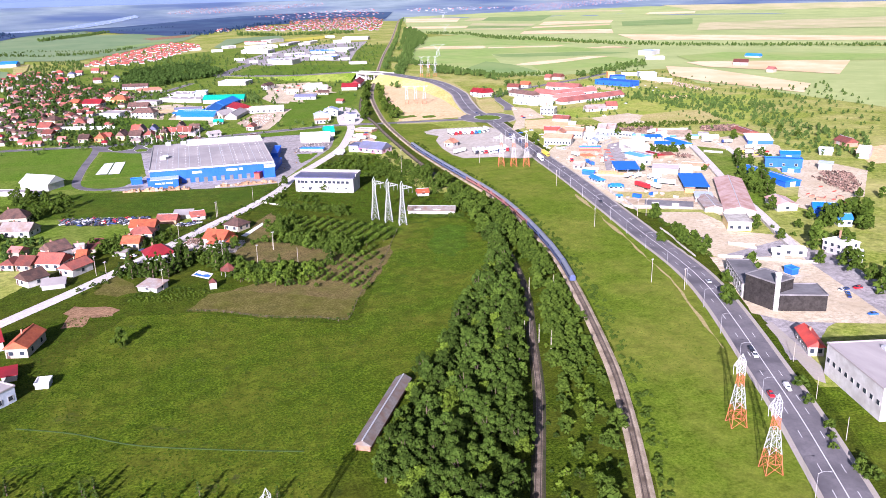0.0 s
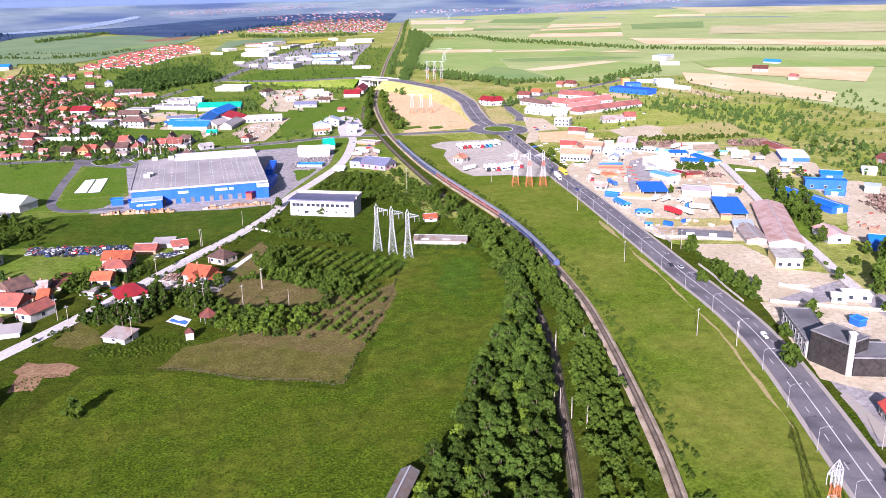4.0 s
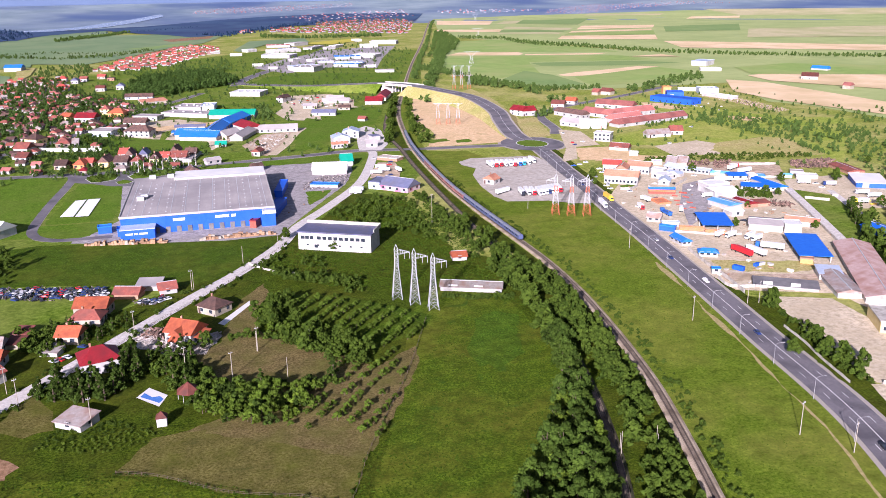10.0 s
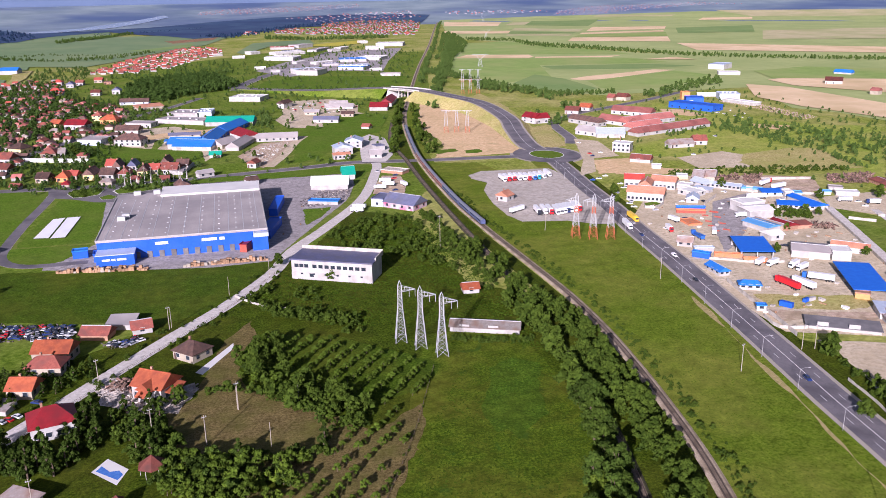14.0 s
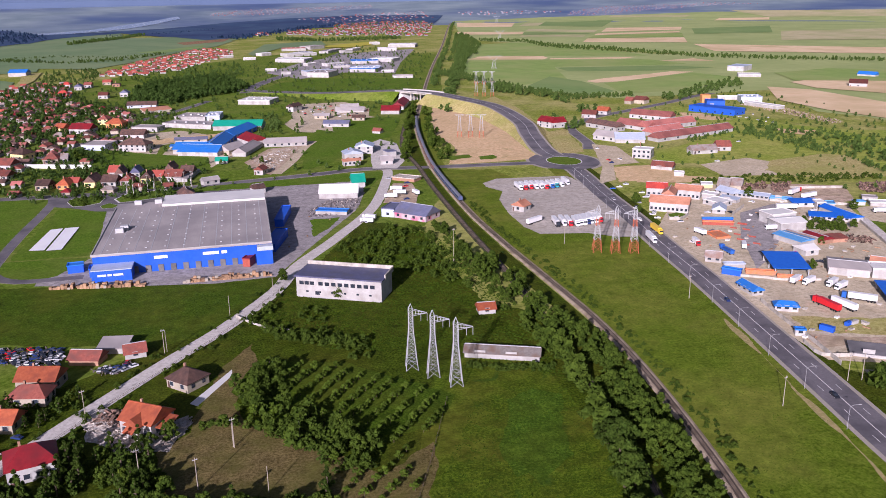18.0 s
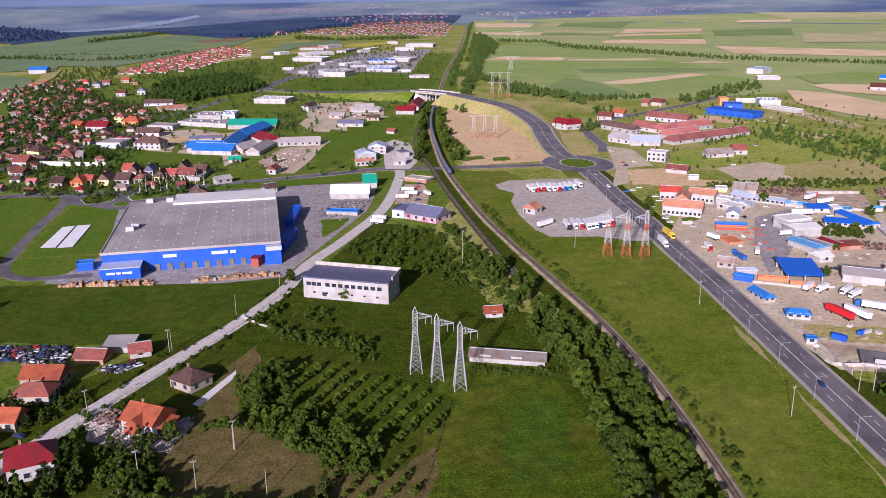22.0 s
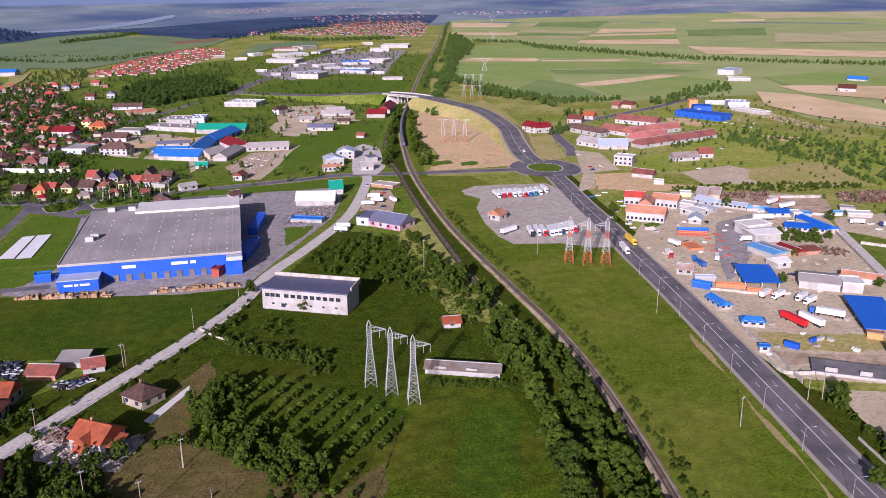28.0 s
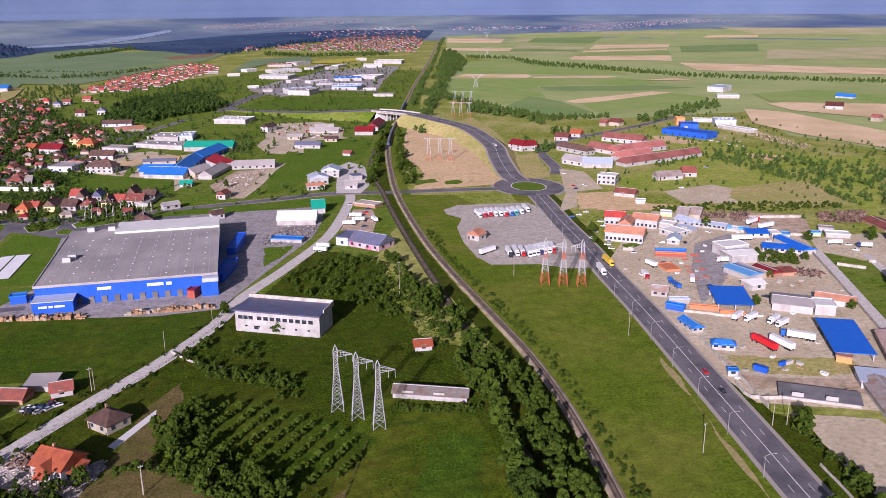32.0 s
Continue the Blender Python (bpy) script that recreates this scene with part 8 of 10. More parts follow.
patch("bare_strip", [(261, 563), (263, 544), (280, 537), (293, 529), (273, 523), (246, 531)], 0.1, M["bare_soil"], "bare sandy strip behind the roadside houses", "field")
patch("bare_strip", [(397, 753), (411, 742), (417, 705), (399, 708), (387, 726)], 0.1, M["bare_soil"], "bare sandy strip by the blue factory", "field")
patch("bare_strip", [(420, 660), (443, 641), (426, 627), (415, 640)], 0.1, M["bare_soil"], "bare sandy patch in the pasture", "field")
patch("weedy_strip", [(205, 344), (221, 338), (241, 332), (238, 323), (225, 322), (213, 327), (203, 333)], 0.1, M["dry_pale"], "weedy green strip across the yard", "meadow")
patch("dirt_yard", [(199, 332), (212, 325), (233, 318), (230, 308), (208, 320), (198, 320)], 0.102, M["dust_lot"], "brown dirt yard behind a low wall", "yard")
patch("garden_grass", [(16, 268), (29, 267), (53, 255), (54, 247), (49, 243), (32, 256), (16, 265)], 0.0555, M["dry_brown"], "dry brown grass at the garden edge", "ground")
patch("meadow_south", [(-125, -260), (-130, -60), (-110, 165), (-66, 150), (0, 122), (60, 96), (112, 88), (150, 140), (185, 120), (150, 0), (110, -120), (60, -260)], 0.026, M["meadow"], "wide green meadow south of the wood", "meadow")
patch("lush_patch", [(100, 315), (109, 320), (115, 314), (109, 300), (106, 286), (98, 280), (95, 275), (94, 282), (90, 281), (90, 292), (96, 304)], 0.066, M["lush"], "lush emerald grass in the meadow", "meadow")
patch("orchard_grass", [(38, 358), (62, 350), (88, 322), (80, 308), (70, 306), (52, 310), (38, 326), (30, 340)], 0.058, M["crop_green"], "green grass under orchard rows", "lawn")
patch("green_field", [(85, 709), (100, 765), (111, 752), (114, 806), (144, 812), (160, 812), (173, 802), (146, 714), (134, 709), (112, 677), (97, 641), (80, 622), (76, 623)], 0.173, M["lawn"], "bright green field by the railway", "field")
patch("green_field", [(67, 1031), (92, 1100), (140, 1138), (257, 1094), (231, 1009), (194, 995), (114, 1002)], 0.175, M["lawn"], "green rough field beyond the overpass", "field")
patch("builders_yard", [(43, 654), (60, 696), (83, 702), (85, 691), (65, 635), (57, 613), (50, 621)], 0.188, M["dust_lot"], "ochre builders yard with stacked stone", "yard")
patch("yard_pale", [(88, 854), (102, 915), (142, 916), (158, 868), (149, 822), (111, 807), (86, 826)], 0.190, M["concrete_yard"], "pale gravel yard with parked cars", "yard")
patch("yard_pale", [(20, 763), (38, 785), (51, 771), (42, 747), (28, 727), (20, 746)], 0.193, M["bare_soil"], "sandy yard between halls", "yard")
patch("yard_pale", [(-19, 760), (28, 771), (28, 729), (-2, 747), (-16, 735)], 0.195, M["bare_soil"], "sandy yard between halls", "yard")
patch("yard_pale", [(119, 634), (129, 695), (138, 708), (146, 689), (139, 628), (130, 607), (116, 611)], 0.198, M["gravel_road"], "gravel forecourt by the crossing", "yard")
patch("sandy_yard", [(107, 528), (112, 547), (120, 569), (130, 566), (128, 543), (122, 521)], 0.2, M["dust_lot"], "sandy yard with parked white trucks by the lane", "yard")
rigid_truck(118.5, 553.0, 70, "white")
rigid_truck(118.6, 544.0, 70, "white")
rigid_truck(112.8, 538.1, 75, "white")
rigid_truck(126.5, 541.8, 10, "white")
rigid_truck(93.3, 495.2, 60, "white")
rigid_truck(95.2, 500.6, 60, "white")
patch("grass_strip", [(69, 508), (83, 508), (76, 492), (67, 479)], 0.098, M["lawn"], "grass triangle beside the warehouse yard", "lawn")
FAR_HEDGE_C = [(291, 944), (324, 881), (331, 833), (319, 780), (339, 782), (329, 809), (340, 867), (308, 997)]
FAR_HEDGE_D = [(415, 826), (475, 876), (550, 933), (576, 925), (551, 896), (493, 859), (424, 814)]
FAR_HEDGE_E = [(390, 661), (425, 662), (434, 616), (438, 577), (409, 543), (402, 587), (392, 644)]
FAR_HEDGE_F = [(285, 759), (292, 721), (305, 725), (275, 694), (272, 719)]
truck(202.9, 432.6, 169, "white")
truck(210.9, 442.9, 173, "yellow")
lone_tree(345.0, 442.4)
lone_tree(188.4, 251.8)
lone_tree(270.0, 253.7)
lone_tree(268.7, 267.7)
lone_tree(178.7, 261.2)
lone_tree(186.4, 258.2)
lone_tree(190.8, 247.7)
lone_tree(227.2, 265.3)
lone_tree(250.6, 285.3)
lone_tree(243.1, 258.9)
lone_tree(257.3, 268.4)
lone_tree(242.4, 236.1)
lone_tree(247.9, 233.9)
lone_tree(386.5, 449.5)
lone_tree(387.5, 432.4)
lone_tree(392.0, 472.3)
lone_tree(352.3, 333.2)
lone_tree(313.9, 286.2)
lone_tree(304.1, 290.2)
EAST_GREEN_B = [(233, 268), (237, 248), (256, 225), (254, 204), (214, 166), (213, 188), (214, 219)]
DITCH = [(-46, 187), (-33, 180), (-18, 169), (-1, 161), (11, 156), (19, 153)]
CLUTTER_A = [(216, 447), (270, 513), (313, 483), (312, 446), (269, 345), (240, 285), (228, 302), (197, 317), (203, 365)]
CLUTTER_B = [(268, 289), (295, 314), (308, 315), (300, 293), (285, 270), (272, 276)]
CLUTTER_C = [(-15, 439), (50, 434), (66, 468), (90, 527), (100, 570), (82, 575), (64, 496), (46, 437)]
FENCE_G = [(-4, 253), (5, 249), (20, 238), (35, 232), (44, 227), (53, 248), (70, 283), (85, 320)]
VILLAGE_E = [(-160, 873), (-153, 1050), (-140, 1145), (-97, 1020), (-42, 908), (-29, 733), (-32, 671), (5, 626), (9, 575), (-44, 582), (-119, 615)]
MID_TREES = [(-182, 1006), (20, 1273), (279, 1684), (358, 1446), (208, 921), (131, 641), (99, 610), (7, 575), (-112, 575)]
MID_TREES_B = [(312, 752), (403, 815), (533, 884), (537, 686), (516, 560), (539, 512), (442, 415), (355, 454), (325, 506), (278, 556)]
patch("meadow_base", [(-101, 172), (-107, 259), (-74, 275), (-57, 303), (-38, 332), (-2, 366), (29, 404), (59, 449), (91, 420), (118, 381), (138, 360), (162, 327), (173, 301), (160, 220), (139, 152), (119, 105), (107, 82), (28, 107), (-41, 131)], 0.038, M["rough_grass"], "rough green grass between lane and highway", "meadow")
patch("meadow_rail", [(147, 599), (182, 588), (192, 540), (167, 522), (160, 474), (175, 465), (199, 458), (218, 453), (200, 415), (187, 359), (147, 348), (140, 440), (140, 530)], 0.035, M["lawn_rail"], "mown green meadow between railway and highway", "meadow")
VERGE_F = [(154, 154), (147, 135), (138, 116), (132, 99), (126, 96), (132, 115), (143, 137)]
WALL_H = [(204, 358), (201, 341), (199, 325), (196, 309)]
RUBBLE_P = [(-6, 333), (-1, 341), (4, 328), (14, 324), (20, 330), (21, 325), (16, 313), (4, 315), (-3, 323)]
pole(154.0, 153.7, 6.0)
pole(144.7, 134.0, 6.0)
pole(137.2, 115.7, 6.0)
building("shed", -85.0, 470.3, -35, 18.2, 12.0, 3.8, "gx", "white_roof", "white_wall", "small white gabled storage shed on a lawn", "shed", 0)
building("shed", -102.1, 462.4, -27, 31.2, 6.0, 1.9, "flat", "grey_roof", "white_wall", "long low white outbuilding by the lawn", "shed", 0)
GARDEN_X = [(-86, 446), (-76, 448), (-57, 425), (-53, 398), (-69, 393), (-79, 408)]
HEDGE_L = [(41, 381), (49, 375), (62, 367), (71, 360), (71, 354), (61, 360), (45, 370)]
HEDGE_M = [(95, 339), (115, 331), (119, 331), (117, 328), (105, 331), (95, 336)]
CARLOT_A = [(89, 848), (101, 902), (139, 905), (156, 866), (148, 828), (112, 817)]
CARLOT_B = [(116, 575), (122, 592), (131, 572), (122, 526), (112, 525)]
CARLOT_C = [(269, 634), (279, 627), (270, 582), (256, 579), (248, 573)]
patch("mown_strip", [(88, 343), (116, 347), (117, 303), (113, 268), (104, 237), (81, 207), (45, 218), (60, 257)], 0.051, M["mown_green"], "mown bright green strip beside the garden fence", "meadow")
patch("mid_meadow", [(-357, 526), (-582, 1015), (-188, 1032), (-49, 1354), (175, 1594), (366, 1446), (213, 816), (155, 632), (146, 554), (117, 482), (82, 457), (37, 393), (13, 364), (-25, 334), (-55, 317), (-157, 335)], 0.013, M["mid_green"], "green grassland round yards and houses", "meadow")
patch("green_field", [(-73, 727), (-52, 734), (-16, 703), (21, 681), (24, 636), (-8, 644), (-41, 650), (-51, 684), (-67, 694)], 0.09, M["lawn"], "green field behind the roadside houses", "field")
patch("soil_weeds", [(165, 633), (182, 635), (182, 626), (167, 621)], 0.173, M["lawn"], "weedy green patch on the bare soil", "lawn")
patch("soil_weeds", [(186, 627), (197, 628), (196, 617), (185, 616)], 0.175, M["lawn"], "weedy green patch on the bare soil", "lawn")
GARDEN_Y = [(-0, 314), (14, 321), (20, 315), (19, 303), (38, 295), (52, 287), (51, 279), (3, 292)]
GARDEN_Z = [(-27, 353), (-14, 353), (-1, 341), (-4, 333), (-12, 338), (-17, 332), (-25, 331), (-35, 343)]
HEDGE_N = [(21, 323), (34, 321), (49, 312), (64, 306), (62, 297), (48, 298), (31, 310)]
CLUTTER_D = [(48, 656), (62, 689), (81, 696), (64, 642), (57, 621)]
STONE_LOT = [(48, 656), (62, 689), (81, 696), (64, 642), (57, 621)]
RACKS = [(68, 521), (81, 541), (98, 542), (94, 524), (84, 512), (69, 512)]
TRACK_B = [(92, 716), (83, 691), (72, 649), (60, 614)]
ROW_LOT = [(-73, 599), (11, 600), (19, 638), (10, 648), (-58, 662), (-87, 668)]
MEADOW_LOT = [(-143, 1171), (-79, 1211), (-41, 1133), (-61, 1024), (-63, 947), (-115, 998), (-117, 1078)]
GREEN_LOT = [(-73, 727), (-52, 734), (-16, 703), (21, 681), (24, 636), (-8, 644), (-41, 650), (-51, 684), (-67, 694)]
GREEN_FIELD = [(79, 647), (96, 726), (124, 770), (167, 766), (156, 721), (138, 702), (110, 667), (98, 621)]
lone_tree(224.4, 489.1)
lone_tree(217.9, 472.7)

# ---- roads, bridge and roundabout ----
road("road_east", spline(LINE_E, 10.0), 3.6, 0.8, 0.07, "narrow grey road running off to the farms")
road("road_far", spline(LINE_F, 12.0), 6.0, 1.0, 0.06, "far dual road through the retail park")
road("road_access", spline(LINE_A, 4.0), 2.3, 0.2, 0.085, "narrow curving grey access road by the warehouse")
road("road_street", spline(LINE_S, 10.0), 3.2, 0.8, 0.06, "grey village street")
ribbon("road_track", spline(TRACK_B, 8.0), [(-3.0, 0.2), (3.0, 0.2)], M["concrete_yard"], category="road", label="pale concrete track beside the builders yard")
ribbon("road_track", spline(LANE_E, 8.0), [(-1.8, 0.12), (1.8, 0.12)], M["gravel_road"], category="road", label="pale dirt lane past the blue hall")
ribbon("road_track", spline(LINE_T, 8.0), [(-2.2, 0.13), (2.2, 0.13)], M["gravel_road"], category="road", label="pale concrete track behind the yards")


def ring(name, cx, cy, r0, r1, z, material, parent, n=48, ry=1.0):
    verts = [(cx + r * math.cos(2 * math.pi * k / n), cy + r * math.sin(2 * math.pi * k / n) * ry, z) for r in (r0, r1) for k in range(n)]
    return obj_from(name, verts, [(k, n + k, n + (k + 1) % n, (k + 1) % n) for k in range(n)][:], material, parent)


def roundabout(cx, cy):
    t = thing("roundabout", pose(0, 0, 0), "asphalt roundabout with a grassy oval island", "roundabout", kind="structure")
    ring("carriageway", cx, cy, 10.5, 20.5, 0.13, M["asphalt"], t, ry=1.25)
    ring("kerb", cx, cy, 10.0, 10.6, 0.28, M["white_roof"], t, ry=1.25)
    ring("island", cx, cy, 0.01, 10.1, 0.24, M["lawn"], t, ry=1.25)
    ring("outer_verge", cx, cy, 20.4, 22.5, 0.06, M["shoulder"], t, ry=1.25)


roundabout(231.3, 597.0)
patch("junction", [(-59, 594), (-42, 597), (-14, 597), (13, 596), (34, 594), (34, 577), (8, 576), (0, 564), (-12, 554), (-19, 551), (-31, 555), (-43, 565), (-52, 570), (-57, 581)], 0.088, M["asphalt"], "grey asphalt junction by the warehouse", "road")
for _p, _l in (([(-47, 578), (-46, 585), (-41, 589), (-34, 588), (-30, 582), (-31, 572), (-37, 568), (-43, 568)], "long grass island with small shrubs in the junction"), ([(-30, 565), (-26, 570), (-21, 564), (-23, 559), (-28, 559)], "small grass island in the junction"), ([(-24, 578), (-19, 589), (-2, 592), (13, 590), (12, 584), (-3, 575), (-14, 571), (-21, 570)], "curved grass bed beside white poles")):
    patch("traffic_island", [(sum(q[0] for q in _p) / len(_p) + 1.05 * (x - sum(q[0] for q in _p) / len(_p)), sum(q[1] for q in _p) / len(_p) + 1.05 * (y - sum(q[1] for q in _p) / len(_p))) for x, y in _p], 0.16, M["white_roof"], "pale kerb round a grass island", "kerb")
    patch("traffic_island", _p, 0.2, M["lawn"], _l, "island")


def overpass():
    """Earth ramps on both sides of the railway and a concrete span over it."""
    i0 = min(range(len(ROAD_N)), key=lambda i: min((ROAD_N[i].xy - p.xy).length for p in RAIL))
    a, b = i0 - 3, i0 + 3
    for k, seg in enumerate((ROAD_N[:a + 1], ROAD_N[b:])):
        verts, faces = [], []
        cl, cr = sides_of(seg, -8.0), sides_of(seg, 8.0)
        for i, p in enumerate(seg):
            d = (seg[min(i + 1, len(seg) - 1)] - seg[max(i - 1, 0)]).xy.normalized()
            n = Vector((d.y, -d.x))
            off = 8.0 + 1.6 * p.z
            verts += [(*(p.xy - n * off), 0.02), (cl[i].x, cl[i].y, p.z), (cr[i].x, cr[i].y, p.z), (*(p.xy + n * off), 0.02)]
        for i in range(len(seg) - 1):
            for j in range(3):
                q = 4 * i + j
                faces.append((q, q + 1, q + 5, q + 4))
        ob = obj_from("embankment", verts, faces, M["dry_pale"] if k == 0 else M["mid_green"])
        tagged(ob, "grassy road embankment of the overpass", "embankment", kind="structure")
    t = thing("overpass_bridge", pose(0, 0, 0), "concrete road bridge over the railway on two piers", "bridge", kind="structure")
    span = ROAD_N[a - 1:b + 2]
    ribbon("deck", span, [(-7.6, 0.05), (-7.6, -1.3), (7.6, -1.3), (7.6, 0.05)], M["concrete_wall"], t)
    for s in (-1, 1):
        ribbon("parapet", span, [(s * 7.3, 0.05), (s * 7.3, 1.1), (s * 7.6, 1.1), (s * 7.6, -0.3)], M["white_wall"], t)
    for j in (i0 - 1, i0 + 1):
        p, d = ROAD_N[j], (ROAD_N[j + 1] - ROAD_N[j]).xy.normalized()
        n = Vector((d.y, -d.x))
        for o in (-5, 0, 5):
            bm = bmesh.new()
            c = p.xy + n * o
            beam(bm, (c.x, c.y, 0), (c.x, c.y, p.z - 1.2), 1.3, sides=8)
            part("pier", bm, M["concrete_wall"], t)
    for j, sgn in ((a, 1), (b, -1)):
        p, d = ROAD_N[j], (ROAD_N[j + 1] - ROAD_N[j]).xy.normalized() * sgn
        n = Vector((d.y, -d.x))
        verts = []
        for o in (-16, -8, 0, 8, 16):
            top = p.xy + n * max(-8, min(8, o))
            verts += [(top.x, top.y, p.z - 1.2 if abs(o) < 10 else p.z - 1.6), (*(p.xy + n * o * 1.05 + d * (11 if abs(o) < 10 else 3)), 0.02)]
        ob = obj_from("abutment_slope", verts, [(2 * i, 2 * i + 1, 2 * i + 3, 2 * i + 2) for i in range(4)], M["white_roof"], t)


overpass()

# ---- highway lamps and fences ----
for _x, _y in [(-19, 585), (-16, 587), (-13, 588), (-9, 590), (-6, 592), (-2, 593), (2, 594), (6, 595), (9, 595), (13, 597)]:
    flagpole(_x, _y)
for _x, _y in [(114, 260), (108, 230), (116, 227), (94, 190), (95, 184), (91, 194)]:
    pole(_x, _y, 4.2)
_run = sides_of(ROAD, -6.9)
_i0 = min(range(len(_run)), key=lambda i: (_run[i] - Vector((131.7, 139.7, 0))).length)
for _sg in (1, -1):
    _acc, _i = 0.0 if _sg > 0 else -21.06, _i0
    if _sg > 0:
        _acc = 21.06
    while 1 < _i < len(_run) - 2:
        if _acc >= 21.06:
            _acc -= 21.06
            _p, _d = _run[_i], _run[_i + 1] - _run[_i]
            if 95 < _p.y < 570:
                _q = _p - _d.normalized() * _acc * _sg
                street_lamp(_q.x, _q.y, math.degrees(math.atan2(_d.y, _d.x)) - 90)
        _acc += (_run[_i + _sg] - _run[_i]).length
        _i += _sg


def fence(name, pts, h, label, material, gap=3.0, rails=True):
    """Posts with two rails along a line."""
    t = thing(name, pose(0, 0, 0), label, "fence")
    for p in spline(pts, gap):
        shared("post", (name, h), lambda: boxes((-0.05, -0.05, 0, 0.05, 0.05, h)), material, t, (p.x, p.y, 0))
    line = spline(pts, gap)
    for z in (0.45 * h, 0.9 * h):
        ribbon("rail", line, [(-0.015, z - 0.025), (-0.015, z + 0.025), (0.015, z + 0.025), (0.015, z - 0.025)], material, t)
    return t


fence("wire_fence", FENCE_G, 0.9, "dark wooden post fence round the garden plot", M["bark"])
fence("garden_fence", [(50, 418), (30, 383), (12, 358), (-5, 334), (-30, 296)], 0.9, "low dark garden fence along the lane", M["bark"], 4.0)


def boundary_wall(pts, h, label):
    t = thing("boundary_wall", pose(0, 0, 0), label, "wall")
    line = spline(pts, 3.0)
    for k, (p, q) in enumerate(zip(line, line[1:])):
        d = q - p
        ob = part("panel", boxes((0, -0.08, -0.2, d.length - 0.06, 0.08, h - 0.1 * (k % 2))), M["concrete_wall"], t)
        ob.location, ob.rotation_euler = (p.x, p.y, 0), (0, 0, math.atan2(d.y, d.x))


for _w in YARD_WALLS:
    boundary_wall(*_w)
boundary_wall([(p.x, p.y) for p in sides_of(spline(LINE_T, 12.0), 3.0)], 1.3, "long brown concrete wall beside the track")
boundary_wall(WALL_H, 1.5, "white and grey panel wall along the highway yard")
boundary_wall([(33, 394), (40, 384), (49, 377)], 0.9, "low white wall by the lane")

# ---- warehouse details ----
def warehouse_details(t):
    for j in range(8):
        for k in range(9):
            shared("skylight", "skylight", lambda: boxes((-0.35, -0.35, 8.25, 0.35, 0.35, 8.5), bevel=0.08), M["galvanised"], t, (5 + k * 7.0, 5 + j * 8.0, 0))
    for k in range(11):
        shared("roof_seam", "wh_seam", lambda: boxes((-0.12, 0.2, 8.22, 0.12, 69, 8.34)), M["galvanised"], t, (3 + k * 6.0, 0, 0))
    for k in range(10):
        shared("dock_door", "dock", lambda: boxes((-1.0, -0.25, 0.0, 1.0, 0.02, 2.7)), M["dark_roof"], t, (15 + k * 4.6, -0.03, 0))
    for x, y, s in ((8, 34, 1), (6.5, 30, 1), (9, 77, 1), (18, 77, 1)):
        shared("roof_unit", "wh_unit", lambda: boxes((-1.6, -1.0, 8.3, 1.6, 1.0, 10.2), bevel=0.1), M["galvanised"], t, (x, y, 0))
    part("front_annexe", boxes((0.3, -8.0, 0, 14.5, -0.02, 4.4), bevel=0.08), M["blue_wall"], t)
    part("annexe_roof", boxes((0.1, -8.2, 4.4, 14.7, -0.02, 4.7)), M["tin_roof"], t)
    for x0, x1 in ((2.5, 5.5), (6.0, 7.5), (8.0, 11.5)):
        part("sign_bar", boxes((x0, -8.12, 2.2, x1, -8.02, 3.0)), M["white_roof"], t)
    part("entrance", boxes((60, -3, 0, 66.3, 0.2, 6.5)), M["blue_wall"], t)
    part("canopy", boxes((60.5, -3.4, 5.8, 66.6, -0.2, 7.4)), M["tin_roof"], t)
    part("parapet", boxes((-0.45, -0.5, 8.2, 66.45, -0.1, 8.6), (66.05, -0.1, 8.2, 66.45, 70, 8.6), (-0.45, -0.1, 8.2, -0.05, 72, 8.6)), M["grey_wall"], t)
    for x0, x1 in ((22, 27), (40, 46), (47, 49)):
        part("sign_bar", boxes((x0, -0.12, 5.0, x1, -0.02, 6.2)), M["white_roof"], t)


warehouse_details(WAREHOUSE)


def office_details(t):
    for k in range(9):
        shared("window", ("win", 1.6), lambda: window_bm(1.6, 1.3), M["window_glass"], t, (9 + k * 2.35, -0.03, 4.7))
    for k in range(4):
        shared("window", ("win", 1.6), lambda: window_bm(1.6, 1.3), M["window_glass"], t, (2 + k * 1.9, -0.03, 4.7 if k < 3 else 1.2))
    for k in range(6):
        shared("window", ("win", 0.9), lambda: window_bm(0.9, 0.6), M["window_glass"], t, (4 + k * 4.6, -0.03, 2.0))
    part("door", boxes((2, -0.08, 0, 4, 0, 2.4)), M["grey_wall"], t)
    part("base_band", boxes((-0.05, -0.06, 0, 31.05, 0.0, 2.9)), M["grey_wall"], t)
    part("parapet", boxes((-0.5, 12.3, 7.4, 31.5, 12.7, 9.3), (31.2, 3, 7.4, 31.6, 12.3, 9.0)), M["concrete_wall"], t)


office_details(OFFICE)

# ---- scattered villages ----
def free_spot(x, y, m=1.6):
    for fx, fy, c, s, w, d in FOOT:
        u, v = (x - fx) * c + (y - fy) * s, (y - fy) * c - (x - fx) * s
        if -m < u < w + m and -m < v < d + m:
            return False
    return all(abs(x - a) + abs(y - b) > r for a, b, r in BUSY)


BUSY = [(o.location.x, o.location.y, 8.0) for o in bpy.data.objects if o.parent is None and o.name.split(".")[0] in ("truck", "trailer", "crane_truck", "car", "parked_car", "van")]




